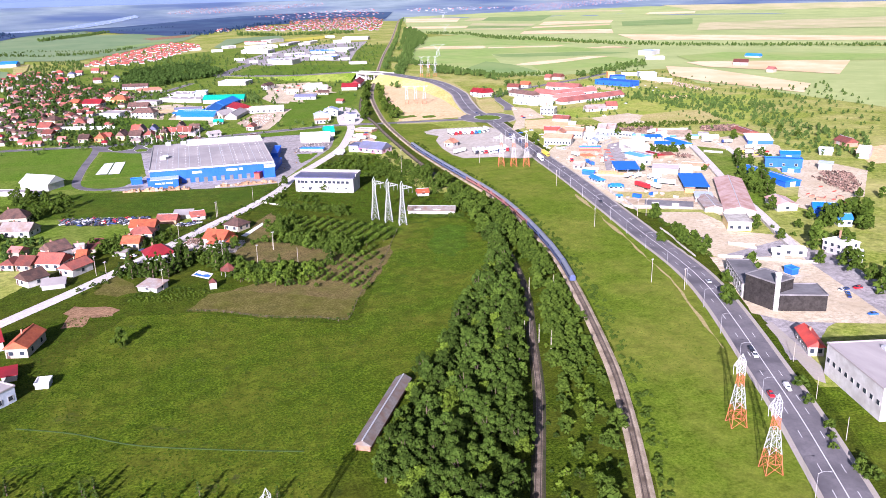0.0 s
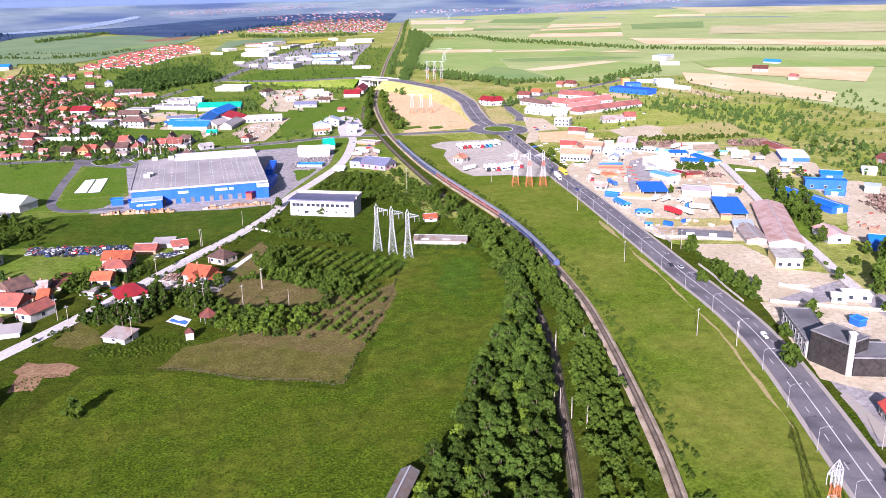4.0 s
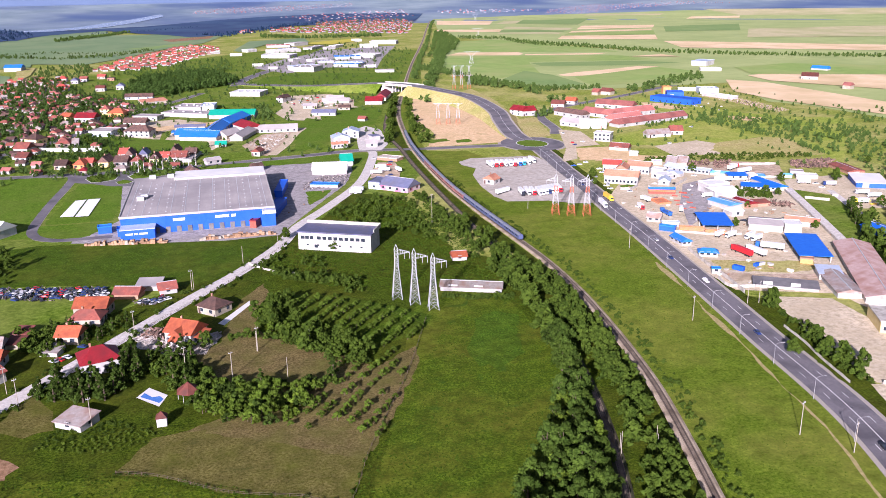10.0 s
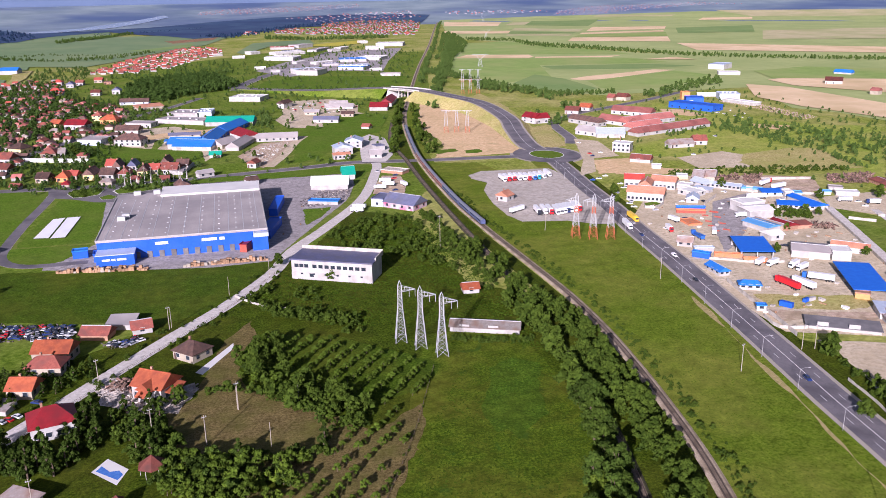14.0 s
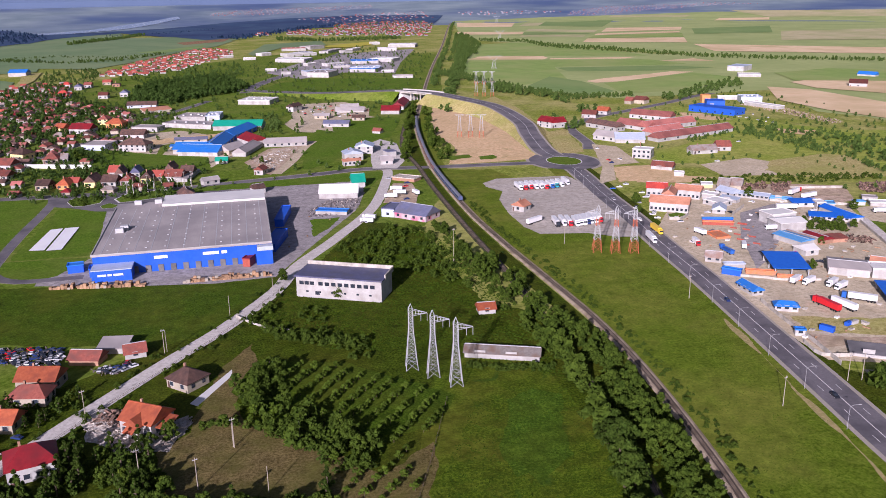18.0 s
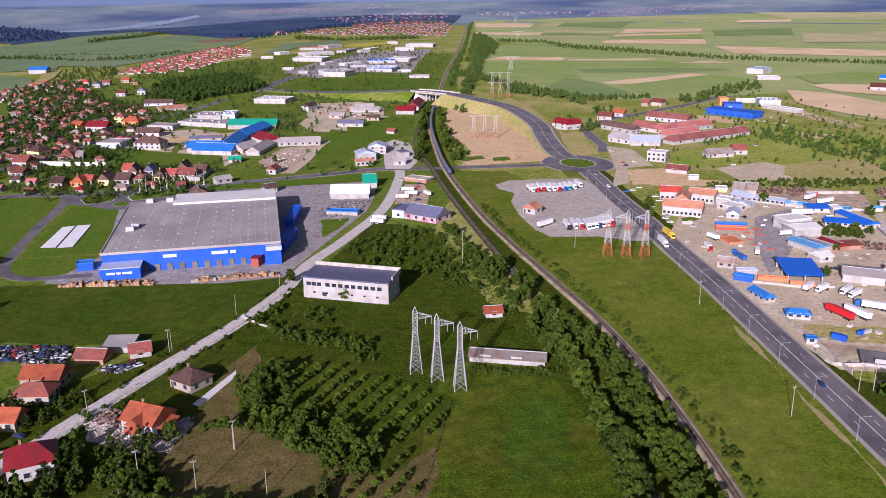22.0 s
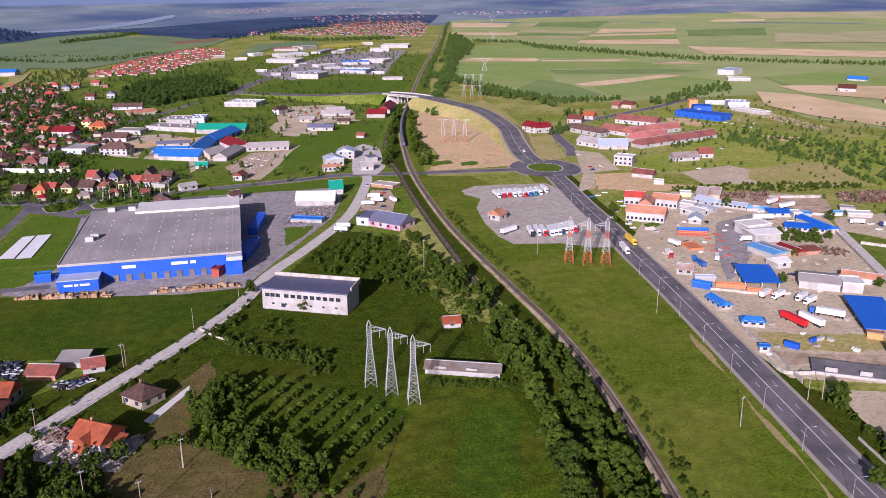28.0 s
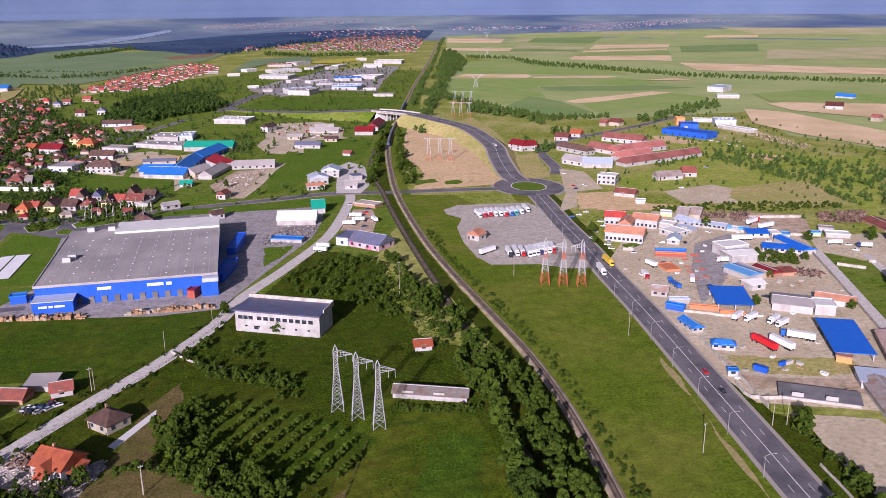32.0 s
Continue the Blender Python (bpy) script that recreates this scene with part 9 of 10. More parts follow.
def far_house(k):
    rm = ("red_roof", "brown_roof", "tile_roof", "brown_roof", "red_roof", "tile_roof", "brown_roof", "rusty_roof", "tile_roof", "brown_roof", "crimson_roof", "red_roof")[k]
    wm = ("grey_wall", "cream_wall", "cream_wall", "white_wall", "cream_wall", "grey_wall")[k % 6]
    w, d, h = 6.0 + (k * 1.7) % 2.4, 5.6 + (k * 1.3) % 2.0, 1.9 + (k * 0.9) % 1.0
    roof = ("gx", "hip", "gy")[k % 3]
    lab = {"tile_roof": "village house with a brick-red tiled roof", "rusty_roof": "village house with a faded rusty roof", "red_roof": "village house with a red tiled roof", "orange_roof": "village house with an orange tiled roof", "brown_roof": "village house with a brown tiled roof", "crimson_roof": "village house with a crimson metal roof"}[rm]
    t = thing("house", pose(0, 0, 0), lab, "house", "village houses")
    part("wall", wall_solid(roof, w, d, h, 2.0), M[wm], t)
    part("roof", roof_solid(roof, w, d, h, 2.0), M[rm], t)
    shared("window", ("win", 1.1), window_bm, M["window_glass"], t, (w * 0.4, -0.02, h - 1.7))
    return t


def settle(poly, step, base, spread, lot=None):
    n = 0
    for x, y in scatter(poly, step, 0.28):
        if lot is not None and n >= lot:
            break
        if inside(x, y, GREEN_LOT) or inside(x, y, ROW_LOT) or inside(x, y, MEADOW_LOT) or y < 585 - 0.1 * x and y > 560 or not free_spot(x, y, 4.0) or not free_spot(x + 4, y + 4, 3.5):
            continue
        FOOT.append((x, y, 1.0, 0.0, 6.0, 6.0))
        HOUSE_N.append(1)
        if len(HOUSE_N) > 185:
            LATE.append((x, y))
            continue
        k = random.randrange(12)
        rz = base + random.choice((0, 90)) + random.uniform(-spread, spread)
        if k not in HOUSE_KINDS:
            HOUSE_KINDS[k] = far_house(k)
            HOUSE_KINDS[k].matrix_basis = pose(x, y, 0, 0, 0, rz) @ Matrix.Scale(0.84, 4)
        else:
            copy_thing(HOUSE_KINDS[k], pose(x, y, 0, 0, 0, rz))
        n += 1


HOUSE_KINDS, HOUSE_N, LATE = {}, [], []
settle(VILLAGE_B, 13, -25, 10)
settle(VILLAGE_E, 11.5, -12, 8)
settle(VILLAGE, 12.5, -12, 8)
settle(VILLAGE_D, 15, -10, 8)

# ---- fields and far distance ----
def trail(line):
    """A worn path of uneven width."""
    run = spline(line, 1.2)
    vs, fs = [], []
    for i, p in enumerate(run):
        d = run[min(i + 1, len(run) - 1)] - run[max(i - 1, 0)]
        d.normalize()
        n = Vector((d.y, -d.x, 0))
        mid = 0.7 * noise.noise((i * 0.11, 5.0, 0.0))
        half = 0.05 + 1.7 * max(0.0, noise.noise((i * 0.05, 1.0, 0.0)) + 0.2) + 0.25 * noise.noise((i * 0.7, 9.0, 0.0))
        for o in (mid - max(half, 0.04), mid + max(half, 0.04)):
            q = p + n * o
            vs.append((q.x, q.y, 0.1))
    fs = [(2 * i, 2 * i + 1, 2 * i + 3, 2 * i + 2) for i in range(len(run) - 1)]
    tagged(obj_from("dirt_trail", vs, fs, M["trail"]), "worn tan dirt trail along the highway", "path", kind="structure")


trail(TRAIL)
for _o0, _o1, _m in ((-15, -6.1, "lawn_rail"), (6.1, 10, "rough_grass")):
    ribbon("road_verge", [p for p in ROAD if p.y > 20], [(_o0, 0.062), (_o1, 0.062)], M[_m], category="verge", label="green grass verge along the highway")
for _o0, _o1, _m in ((-9, -2.7, "rough_grass"), (2.7, 8, "lawn_rail")):
    ribbon("rail_verge", [p for p in RAIL if 20 < p.y < 900], [(_o0, -0.235), (_o1, -0.235)], M[_m], category="verge", label="green grass verge along the railway")


def town(name, poly, step, roofs, label, size=1.0, spots=None, wall="white_wall"):
    """Far town houses in one mesh: a body and a pitched roof each."""
    vs, fs, mi = [], [], []
    for x, y in spots or scatter(poly, step, 0.4, 0.8):
        w, d, h, r = size * random.uniform(8, 12), size * random.uniform(8, 11), size * random.uniform(1.9, 3.2), 3.2 * size
        z0, a = far_z(x, y), random.uniform(-0.3, 0.3)
        c, s = math.cos(a), math.sin(a)
        b = len(vs)
        for px, py, pz in ((0, 0, 0), (w, 0, 0), (w, d, 0), (0, d, 0), (0, 0, h), (w, 0, h), (w, d, h), (0, d, h), (0, d / 2, h + r), (w, d / 2, h + r)):
            vs.append((x + px * c - py * s, y + px * s + py * c, z0 + pz))
        k = random.randrange(roofs)
        for f, m in (((0, 1, 5, 4), 0), ((1, 2, 6, 9, 5), 0), ((2, 3, 7, 6), 0), ((3, 0, 4, 8, 7), 0), ((4, 5, 9, 8), 1 + k), ((6, 7, 8, 9), 1 + k)):
            fs.append(tuple(b + i for i in f))
            mi.append(m)
    ob = obj_from(name, vs, fs, [M[wall], M["red_roof"], M["brick_roof"], M["brown_roof"] if spots else M["grey_roof"], M["rusty_roof"] if spots else M["steel_roof"]])
    ob.data.polygons.foreach_set("material_index", mi)
    return tagged(ob, label, "town", kind="stuff")


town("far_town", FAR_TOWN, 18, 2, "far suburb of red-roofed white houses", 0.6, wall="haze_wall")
town("far_suburb", VILLAGE_C, 12.5, 2, "suburb of new red-roofed white houses", 0.6)
town("far_suburb", VILLAGE_F, 14, 2, "few red-roofed houses in the fields", 0.7)
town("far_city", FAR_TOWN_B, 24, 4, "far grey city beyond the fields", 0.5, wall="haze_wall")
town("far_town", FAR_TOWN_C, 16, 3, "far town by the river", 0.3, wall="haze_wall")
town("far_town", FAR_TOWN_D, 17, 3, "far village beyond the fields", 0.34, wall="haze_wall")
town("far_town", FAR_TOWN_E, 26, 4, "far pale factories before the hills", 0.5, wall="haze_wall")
town("village_houses", None, 0, 4, "more village houses with red and grey roofs", 0.62, LATE)

# ---- planting ----
OPEN = ([(13, 314), (21, 318), (33, 319), (43, 308), (52, 294), (49, 284), (18, 289)], [(21, 314), (32, 316), (42, 303), (50, 293), (41, 284), (22, 289)])


def grow(poly, step, kinds, lo, hi, keep=1.0, jitter=0.4):
    for x, y in scatter(poly, step, jitter, keep):
        if any(inside(x, y, q) for q in OPEN):
            continue
        plant(random.choice(kinds), x, y, lo + random.random() * (hi - lo))


FIR = tree_kind("fir_tree", "dark green fir beside the villa", 6.5, 2.0, 0.24, 31, M["leaf"], per=55, clumps=14, low=0.12, cone=True)
POPLAR = tree_kind("poplar_tree", "slim green poplar by the meadow", 9.0, 1.5, 0.28, 32, M["leaf"], per=50, clumps=16, low=0.12)
FRUIT = tree_kind("fruit_tree", "small round fruit tree in an orchard row", 3.4, 1.5, 0.24, 33, M["leaf_orchard"], per=44, clumps=10, low=0.35, trunk=0.1)


def orchard(poly, rz, sx, sy, keep=0.95):
    c, s = math.cos(radians(rz)), math.sin(radians(rz))
    cx, cy = sum(p[0] for p in poly) / len(poly), sum(p[1] for p in poly) / len(poly)
    for i in range(-18, 19):
        for j in range(-28, 29):
            u, v = i * sx + random.uniform(-0.35, 0.35), j * sy + random.uniform(-0.5, 0.5)
            x, y = cx + u * c - v * s, cy + u * s + v * c
            if inside(x, y, poly) and random.random() < keep and not any(inside(x, y, q) for q in OPEN):
                plant(FRUIT, x, y, 0.48 + random.random() * 0.34)


orchard(ORCHARD, -38, 4.8, 2.3)
orchard(ORCHARD_B, -38, 4.4, 3.2, 0.8)
grow(HEDGE_A, 3.4, [SHRUB, TREES[2], FRUIT, FRUIT], 0.5, 0.8, 0.5)
grow([(33, 318), (45, 320), (62, 308), (67, 298), (60, 290), (44, 294), (34, 305)], 2.8, [SHRUB, TREES[2], FRUIT, SHRUB], 0.5, 0.8, 0.75)
grow([(31, 334), (36, 344), (44, 349), (46, 338), (40, 324), (33, 323)], 3.0, [SHRUB, TREES[1], FRUIT], 0.5, 0.9, 0.9)
grow(THICKET, 3.0, [SHRUB, FRUIT, BUSH, FRUIT], 0.8, 1.4)
grow(FIRS, 2.9, [FIR, FIR, SHRUB], 0.8, 1.2)
grow(GARDEN, 2.7, [FRUIT, SHRUB, BUSH], 0.8, 1.4, 0.85)
grow(VEG, 1.5, [BUSH], 0.18, 0.34)
grow(GARDEN_W, 3.6, [FRUIT, SHRUB], 0.9, 1.4)
grow(MEADOW_SHRUBS, 4.4, [SHRUB, BUSH, BUSH], 0.7, 1.3, 0.8)
grow(MEADOW_SHRUBS_B, 5.5, [SHRUB, BUSH], 0.6, 1.1, 0.6)
for _x, _y in scatter(RAILSIDE, 3.6, 0.4, 0.85):
    if rail_gap(_x, _y) > 3.6:
        plant(random.choice((SHRUB, BUSH, TREES[2], TREES[1])), _x, _y, min(1.0, rail_gap(_x, _y) / 9) * random.uniform(0.45, 0.95))
for _p, _q in zip(RAIL, RAIL[1:]):
    _d = (_q - _p).xy.normalized()
    for _k in range(6 if 90 < _p.y < 520 else 0):
        _o, _u = 3.3 + 4.2 * random.random() ** 1.5, random.uniform(-3, 3)
        plant(random.choice((SHRUB, BUSH, BUSH)), _p.x + _d.y * _o + _d.x * _u, _p.y - _d.x * _o + _d.y * _u, random.uniform(0.22, 0.58))
grow(TREE_BELT, 3.6, [TREES[1], SHRUB, TREES[2], POPLAR], 0.5, 0.95, 0.9)
grow(YARD_GREEN, 2.6, [SHRUB, BUSH], 0.6, 1.1, 0.9)
grow(HEDGE_HWY, 2.6, [SHRUB, BUSH, TREES[2]], 0.5, 0.9, 0.85)
grow(EAST_TREES, 6.0, [TREES[0], TREES[1]], 0.9, 1.3, 0.8)
grow(EAST_GREEN_B, 8.0, [SHRUB, TREES[0], TREES[2], BUSH], 0.6, 1.1, 0.5, 0.5)
grow(VERGE_F, 4.2, [SHRUB, BUSH, BUSH], 0.6, 1.2, 0.7)
for _off, _lo, _hi in ((3.6, 300, 430), (-3.8, 280, 420)):
    for _p in sides_of(ROAD_D, _off):
        for _k in range(3):
            if _lo < _p.y < _hi and random.random() < 0.55:
                plant(random.choice((BUSH, SHRUB)), _p.x + random.uniform(-2, 2), _p.y + random.uniform(-2.5, 2.5), random.uniform(0.3, 0.65))
for _p, _n in (([(-47, 578), (-46, 585), (-41, 589), (-34, 588), (-30, 582), (-31, 572), (-37, 568), (-43, 568)], 3.0), ([(-24, 577), (-18, 587), (-12, 591), (-13, 576), (-20, 573)], 2.6)):
    grow(_p, _n, [BUSH, SHRUB, BUSH], 0.4, 0.75, 0.6)
for _a, _b in zip(FENCE_G, FENCE_G[1:]):
    for _k in range(9):
        _f = random.random()
        plant(BUSH, _a[0] + (_b[0] - _a[0]) * _f + random.uniform(-0.6, 0.6), _a[1] + (_b[1] - _a[1]) * _f + random.uniform(-0.6, 0.6), random.uniform(0.14, 0.3))
grow(GARDEN_X, 4.0, [SHRUB, TREES[2], FRUIT], 0.5, 0.9, 0.85)
grow(HEDGE_L, 2.0, [SHRUB, FRUIT, BUSH], 0.7, 1.1, 0.9)
grow(HEDGE_M, 1.6, [BUSH], 0.5, 0.8, 0.95)
grow(GARDEN_Y, 2.8, [FRUIT, SHRUB, FIR, BUSH], 0.7, 1.25, 0.85)
grow(GARDEN_Z, 3.0, [FIR, SHRUB, BUSH], 0.4, 0.8, 0.8)
grow(HEDGE_N, 2.7, [FRUIT, SHRUB, FRUIT, BUSH], 0.8, 1.25, 0.9)
grow(NE_HEDGE, 3.6, [SHRUB, BUSH, BUSH], 0.5, 0.9, 0.9)
grow(RAIL_MID, 5.0, [SHRUB, BUSH, TREES[2]], 0.7, 1.1)
grow(RAIL_MID_B, 5.0, [SHRUB, BUSH, TREES[2]], 0.6, 1.0)


def join_stuff(name, kinds, spots, label, category, material):
    """Many plants in one mesh, for what nobody could count."""
    vs, fs, base = [], [], 0
    rng = np.random.default_rng(len(spots))
    for x, y, s in spots:
        me = [c for c in kinds[rng.integers(len(kinds))].children if c.name.startswith("crown")][0].data
        co = np.empty(len(me.vertices) * 3)
        me.vertices.foreach_get("co", co)
        co = co.reshape(-1, 3) * s
        a = rng.random() * 6.28
        c, sn = math.cos(a), math.sin(a)
        co = np.stack([co[:, 0] * c - co[:, 1] * sn + x, co[:, 0] * sn + co[:, 1] * c + y, co[:, 2] + far_z(x, y)], 1)
        lp = np.empty(len(me.loops), dtype=np.int64)
        me.loops.foreach_get("vertex_index", lp)
        vs.append(co)
        fs.append(lp.reshape(-1, 3) + base)
        base += len(co)
    ob = obj_from(name, np.concatenate(vs).tolist(), np.concatenate(fs).tolist(), material)
    return tagged(ob, label, category, kind="stuff")


def far_clump(seed):
    """A coarse crown for trees seen from far off."""
    rng = random.Random(seed)
    return tree_kind("tree", "far green tree in a wood", 8.5, 3.4, 0.95, seed, M["leaf"], per=14, clumps=10, low=0.12)


FARTREE = [far_clump(41), far_clump(42)]


def spots(poly, step, lo, hi, keep=1.0):
    return [(x, y, lo + random.random() * (hi - lo)) for x, y in scatter(poly, step, 0.45, keep)]


join_stuff("far_wood", FARTREE, spots(FAR_WOOD, 5.6, 0.5, 0.85), "dark green wood beside the village", "wood", M["leaf_wood"])
join_stuff("scrub_bushes", FARTREE, spots(SCRUB, 12, 0.35, 0.7, 0.7), "green scrub before the far village", "scrub", M["leaf_far"])
join_stuff("scrub_bushes", FARTREE, spots(NE_SCRUB, 8, 0.16, 0.4, 0.3) + spots([(382, 660), (395, 665), (407, 629), (405, 588), (407, 558), (391, 506), (383, 501), (396, 555), (392, 577), (390, 617), (385, 649)], 3.4, 0.18, 0.4, 0.8) + spots([(338, 637), (382, 660), (379, 651), (334, 626)], 3.4, 0.2, 0.4, 0.9), "dark green scrub on rough pasture", "scrub", M["leaf_far"])
join_stuff("railside_trees", FARTREE, spots(RAIL_FAR, 8, 0.5, 0.9), "dense trees along the far railway", "trees", M["leaf_far"])
join_stuff("village_trees", FARTREE, spots(VILLAGE, 7.5, 0.35, 0.7, 0.8) + spots(VILLAGE_B, 5.5, 0.25, 0.5, 0.8) + spots(VILLAGE_E, 6.5, 0.25, 0.5, 0.75) + spots(VILLAGE_D, 15, 0.4, 0.7, 0.6), "garden trees between village houses", "trees", M["leaf_wood"])
LOTS = (GREEN_LOT, GREEN_FIELD, CLUTTER_D, [(303, 562), (340, 571), (350, 549), (330, 523), (299, 531)], [(251, 572), (274, 570), (280, 550), (281, 533), (238, 535)], [(270, 643), (282, 630), (272, 578), (254, 576), (239, 541), (225, 533), (246, 574)], [(353, 629), (383, 631), (396, 580), (393, 564), (407, 536), (380, 509), (332, 522), (351, 552), (345, 577), (329, 590)])
join_stuff("village_trees", FARTREE, [q for q in spots([(-81, 649), (-47, 633), (-17, 636), (12, 641), (24, 665), (11, 651), (-45, 662), (-83, 660)], 4.5, 0.2, 0.42, 0.85) + spots([(-64, 606), (-44, 606), (-46, 642), (-71, 646)], 4.5, 0.2, 0.36, 0.7) if free_spot(q[0], q[1], 1.0)] + spots([(-63, 692), (-48, 688), (-54, 721), (-67, 729)], 4.5, 0.35, 0.6) + spots([(-113, 927), (-49, 905), (-55, 960), (-115, 998)], 6, 0.3, 0.5, 0.8), "dark garden trees behind the street houses", "trees", M["leaf_wood"])
join_stuff("roadside_trees", FARTREE, [q for q in spots(MID_TREES, 12, 0.2, 0.5, 0.5) + spots(MID_TREES_B, 11, 0.2, 0.4, 0.4) if free_spot(q[0], q[1], 2.5) and not any(inside(q[0], q[1], w) for w in LOTS)], "small trees between yards and houses", "trees", M["leaf_far"])
for _t, (_x, _y, _s) in zip(FARTREE, spots(FAR_WOOD, 60, 1.0, 1.2)):
    plant(_t, _x, _y, _s)
join_stuff("field_hedges", FARTREE, spots(FAR_HEDGE_A, 8, 0.3, 0.6) + spots(FAR_HEDGE_B, 8, 0.3, 0.6) + spots(FAR_HEDGE_G, 8, 0.4, 0.8) + spots(RIVER_HEDGE_B, 7, 0.2, 0.4, 0.6) + spots(RIVER_HEDGE_C, 7, 0.2, 0.4, 0.6) + spots(FAR_HEDGE_H, 5, 0.25, 0.55) + spots(FAR_HEDGE_C, 8, 0.5, 0.9) + spots(FAR_HEDGE_D, 9, 0.5, 0.9) + spots(FAR_HEDGE_E, 9, 0.4, 0.8, 0.7) + spots(FAR_HEDGE_F, 7, 0.4, 0.8), "dark hedgerows between fields", "hedge", M["leaf_far"])
for _w, _n, _l in (("tree", "more_trees", "dense leafy trees of the railway wood"), ("bush", "more_bushes", "low shrubs in rough grass"), ("fruit_tree", "more_fruit_trees", "small fruit trees in orchard rows")):
    _sel = [e for e in EXTRA if e[0].name.split(".")[0] == _w]
    if _sel:
        join_stuff(_n, sorted({e[0] for e in _sel}, key=lambda o: o.name), [e[1:] for e in _sel], _l, "plants", M["leaf_mix"])

# a low dark ridge added in place of a sunken ditch
ribbon("grass_bank", spline(DITCH, 2.0), [(-0.3, 0.03), (-0.1, 0.16), (0.1, 0.16), (0.3, 0.03)], M["weed_bank"], category="bank", label="raised dark weedy strip standing in for a ditch across the meadow")

# ---- yard clutter ----
def pallet_stack():
    t = thing("pallet_stack", pose(0, 0, 0), "stack of weathered wooden pallets in a yard", "pallets", "yard pallets")
    for k in range(4):
        shared("pallet", "pallet", lambda: boxes((-0.6, -0.5, 0, 0.6, 0.5, 0.22), bevel=0.02), M["timber"], t, (0.05 * (k % 2), 0.04 * (k % 3), k * 0.26), 4 * (k % 3))
    return t


def pipe_stack():
    t = thing("pipe_stack", pose(0, 0, 0), "bundle of rusty steel pipes on the ground", "pipes", "yard pipes")
    for k, (y, z) in enumerate(((0, 0.2), (0.42, 0.2), (0.84, 0.2), (0.21, 0.56), (0.63, 0.56), (0.42, 0.92))):
        shared("pipe", "pipe", lambda: beam(bmesh.new(), (-2.8, 0, 0), (2.8, 0, 0), 0.4, sides=8), M["red_steel"], t, (0.1 * (k % 3), y, z))
    return t


def block_stack(mname, label):
    t = thing("block_stack", pose(0, 0, 0), label, "blocks", "yard blocks")
    for k in range(5):
        shared("block", "block" + mname, lambda: boxes((-0.55, -0.55, 0, 0.55, 0.55, 1.1), bevel=0.05), M[mname], t, (k % 3 * 1.25, k // 3 * 1.3, 0))
    return t


def cargo_box(mname, word):
    t = thing("container", pose(0, 0, 0), "%s steel container standing in a yard" % word, "container", "yard containers")
    part("body", boxes((-3, -1.2, 0.1, 3, 1.2, 2.5), bevel=0.05), M[mname], t)
    for k in range(-5, 6):
        shared("rib", "ctr_rib" + mname, lambda: boxes((-0.06, -1.26, 0.2, 0.06, 1.26, 2.4)), M[mname], t, (k * 0.5, 0, 0))
    part("door", boxes((3.0, -1.1, 0.2, 3.06, 1.1, 2.4)), M[mname], t)
    return t


def skip_bin():
    t = thing("skip", pose(0, 0, 0), "orange steel rubbish skip in a yard", "skip", "yard skips")
    part("floor", boxes((-1.5, -0.9, 0.05, 1.5, 0.9, 0.2)), M["orange_steel"], t)
    for a, b in (((-1.7, -1.0, 0.05, 1.7, -0.9, 1.3), 1), ((-1.7, 0.9, 0.05, 1.7, 1.0, 1.3), 1), ((-1.7, -0.9, 0.05, -1.6, 0.9, 1.3), 1), ((1.6, -0.9, 0.05, 1.7, 0.9, 1.3), 1)):
        part("side", boxes(a), M["orange_steel"], t)
    return t


def timber_pile():
    t = thing("timber_pile", pose(0, 0, 0), "pile of long brown timber beams in a yard", "timber", "yard timber")
    for k in range(7):
        shared("plank", "longplank", lambda: boxes((-2.4, -0.14, 0, 2.4, 0.14, 0.24)), M["timber"], t, (0.2 * (k % 3), (k % 4) * 0.33, 0.25 * (k // 4)), 2 * (k % 2))
    return t


MAKE = (pallet_stack, pipe_stack, lambda: block_stack("concrete_wall", "pale concrete blocks stacked in a yard"), lambda: block_stack("white_roof", "white bulk bags standing in a yard"), lambda: cargo_box("blue_wall", "blue"), lambda: cargo_box("grey_wall", "grey"), lambda: cargo_box("rust_wall", "rusty"), skip_bin, timber_pile, lambda: block_stack("red_steel", "dark red steel drums and crates in a yard"))
YARD = {}


def clutter(poly, step, keep, kinds):
    for x, y in scatter(poly, step, 0.45, keep):
        if not free_spot(x, y):
            continue
        k = random.choice(kinds)
        m = pose(x, y, 0.09, 0, 0, random.choice((20, 110, 25, 115)) + random.uniform(-8, 8)) @ TRUE
        if k in YARD:
            copy_thing(YARD[k], m)
        else:
            YARD[k] = MAKE[k]()
            YARD[k].matrix_basis = m


for _k, (_x, _y) in enumerate(PIPES):
    _m = pose(_x, _y, 0.09, 0, 0, -48) @ TRUE
    if 1 in YARD:
        copy_thing(YARD[1], _m)
    else:
        YARD[1] = MAKE[1]()
        YARD[1].matrix_basis = _m
clutter(CLUTTER_A, 7.5, 0.5, (0, 2, 3, 0, 8, 0, 3, 2, 0))
for _poly, _st in ((CARLOT_A, 9.0), (CARLOT_B, 7.0), (CARLOT_C, 9.0)):
    for _x, _y in scatter(_poly, _st, 0.2, 0.6):
        if free_spot(_x, _y, 2.0):
            parked_car(_x, _y, random.choice((15, 100)) + random.uniform(-5, 5))
clutter(CLUTTER_D, 6.5, 0.8, (0, 2, 3, 8, 2))
clutter(CARLOT_A, 11.0, 0.6, (0, 2, 3, 5))
clutter(CLUTTER_B, 7.0, 0.7, (1, 1, 6, 8, 9, 2))
clutter([(270, 406), (283, 398), (278, 391), (262, 397)], 5.0, 0.7, (0, 2, 3, 1, 8, 9))
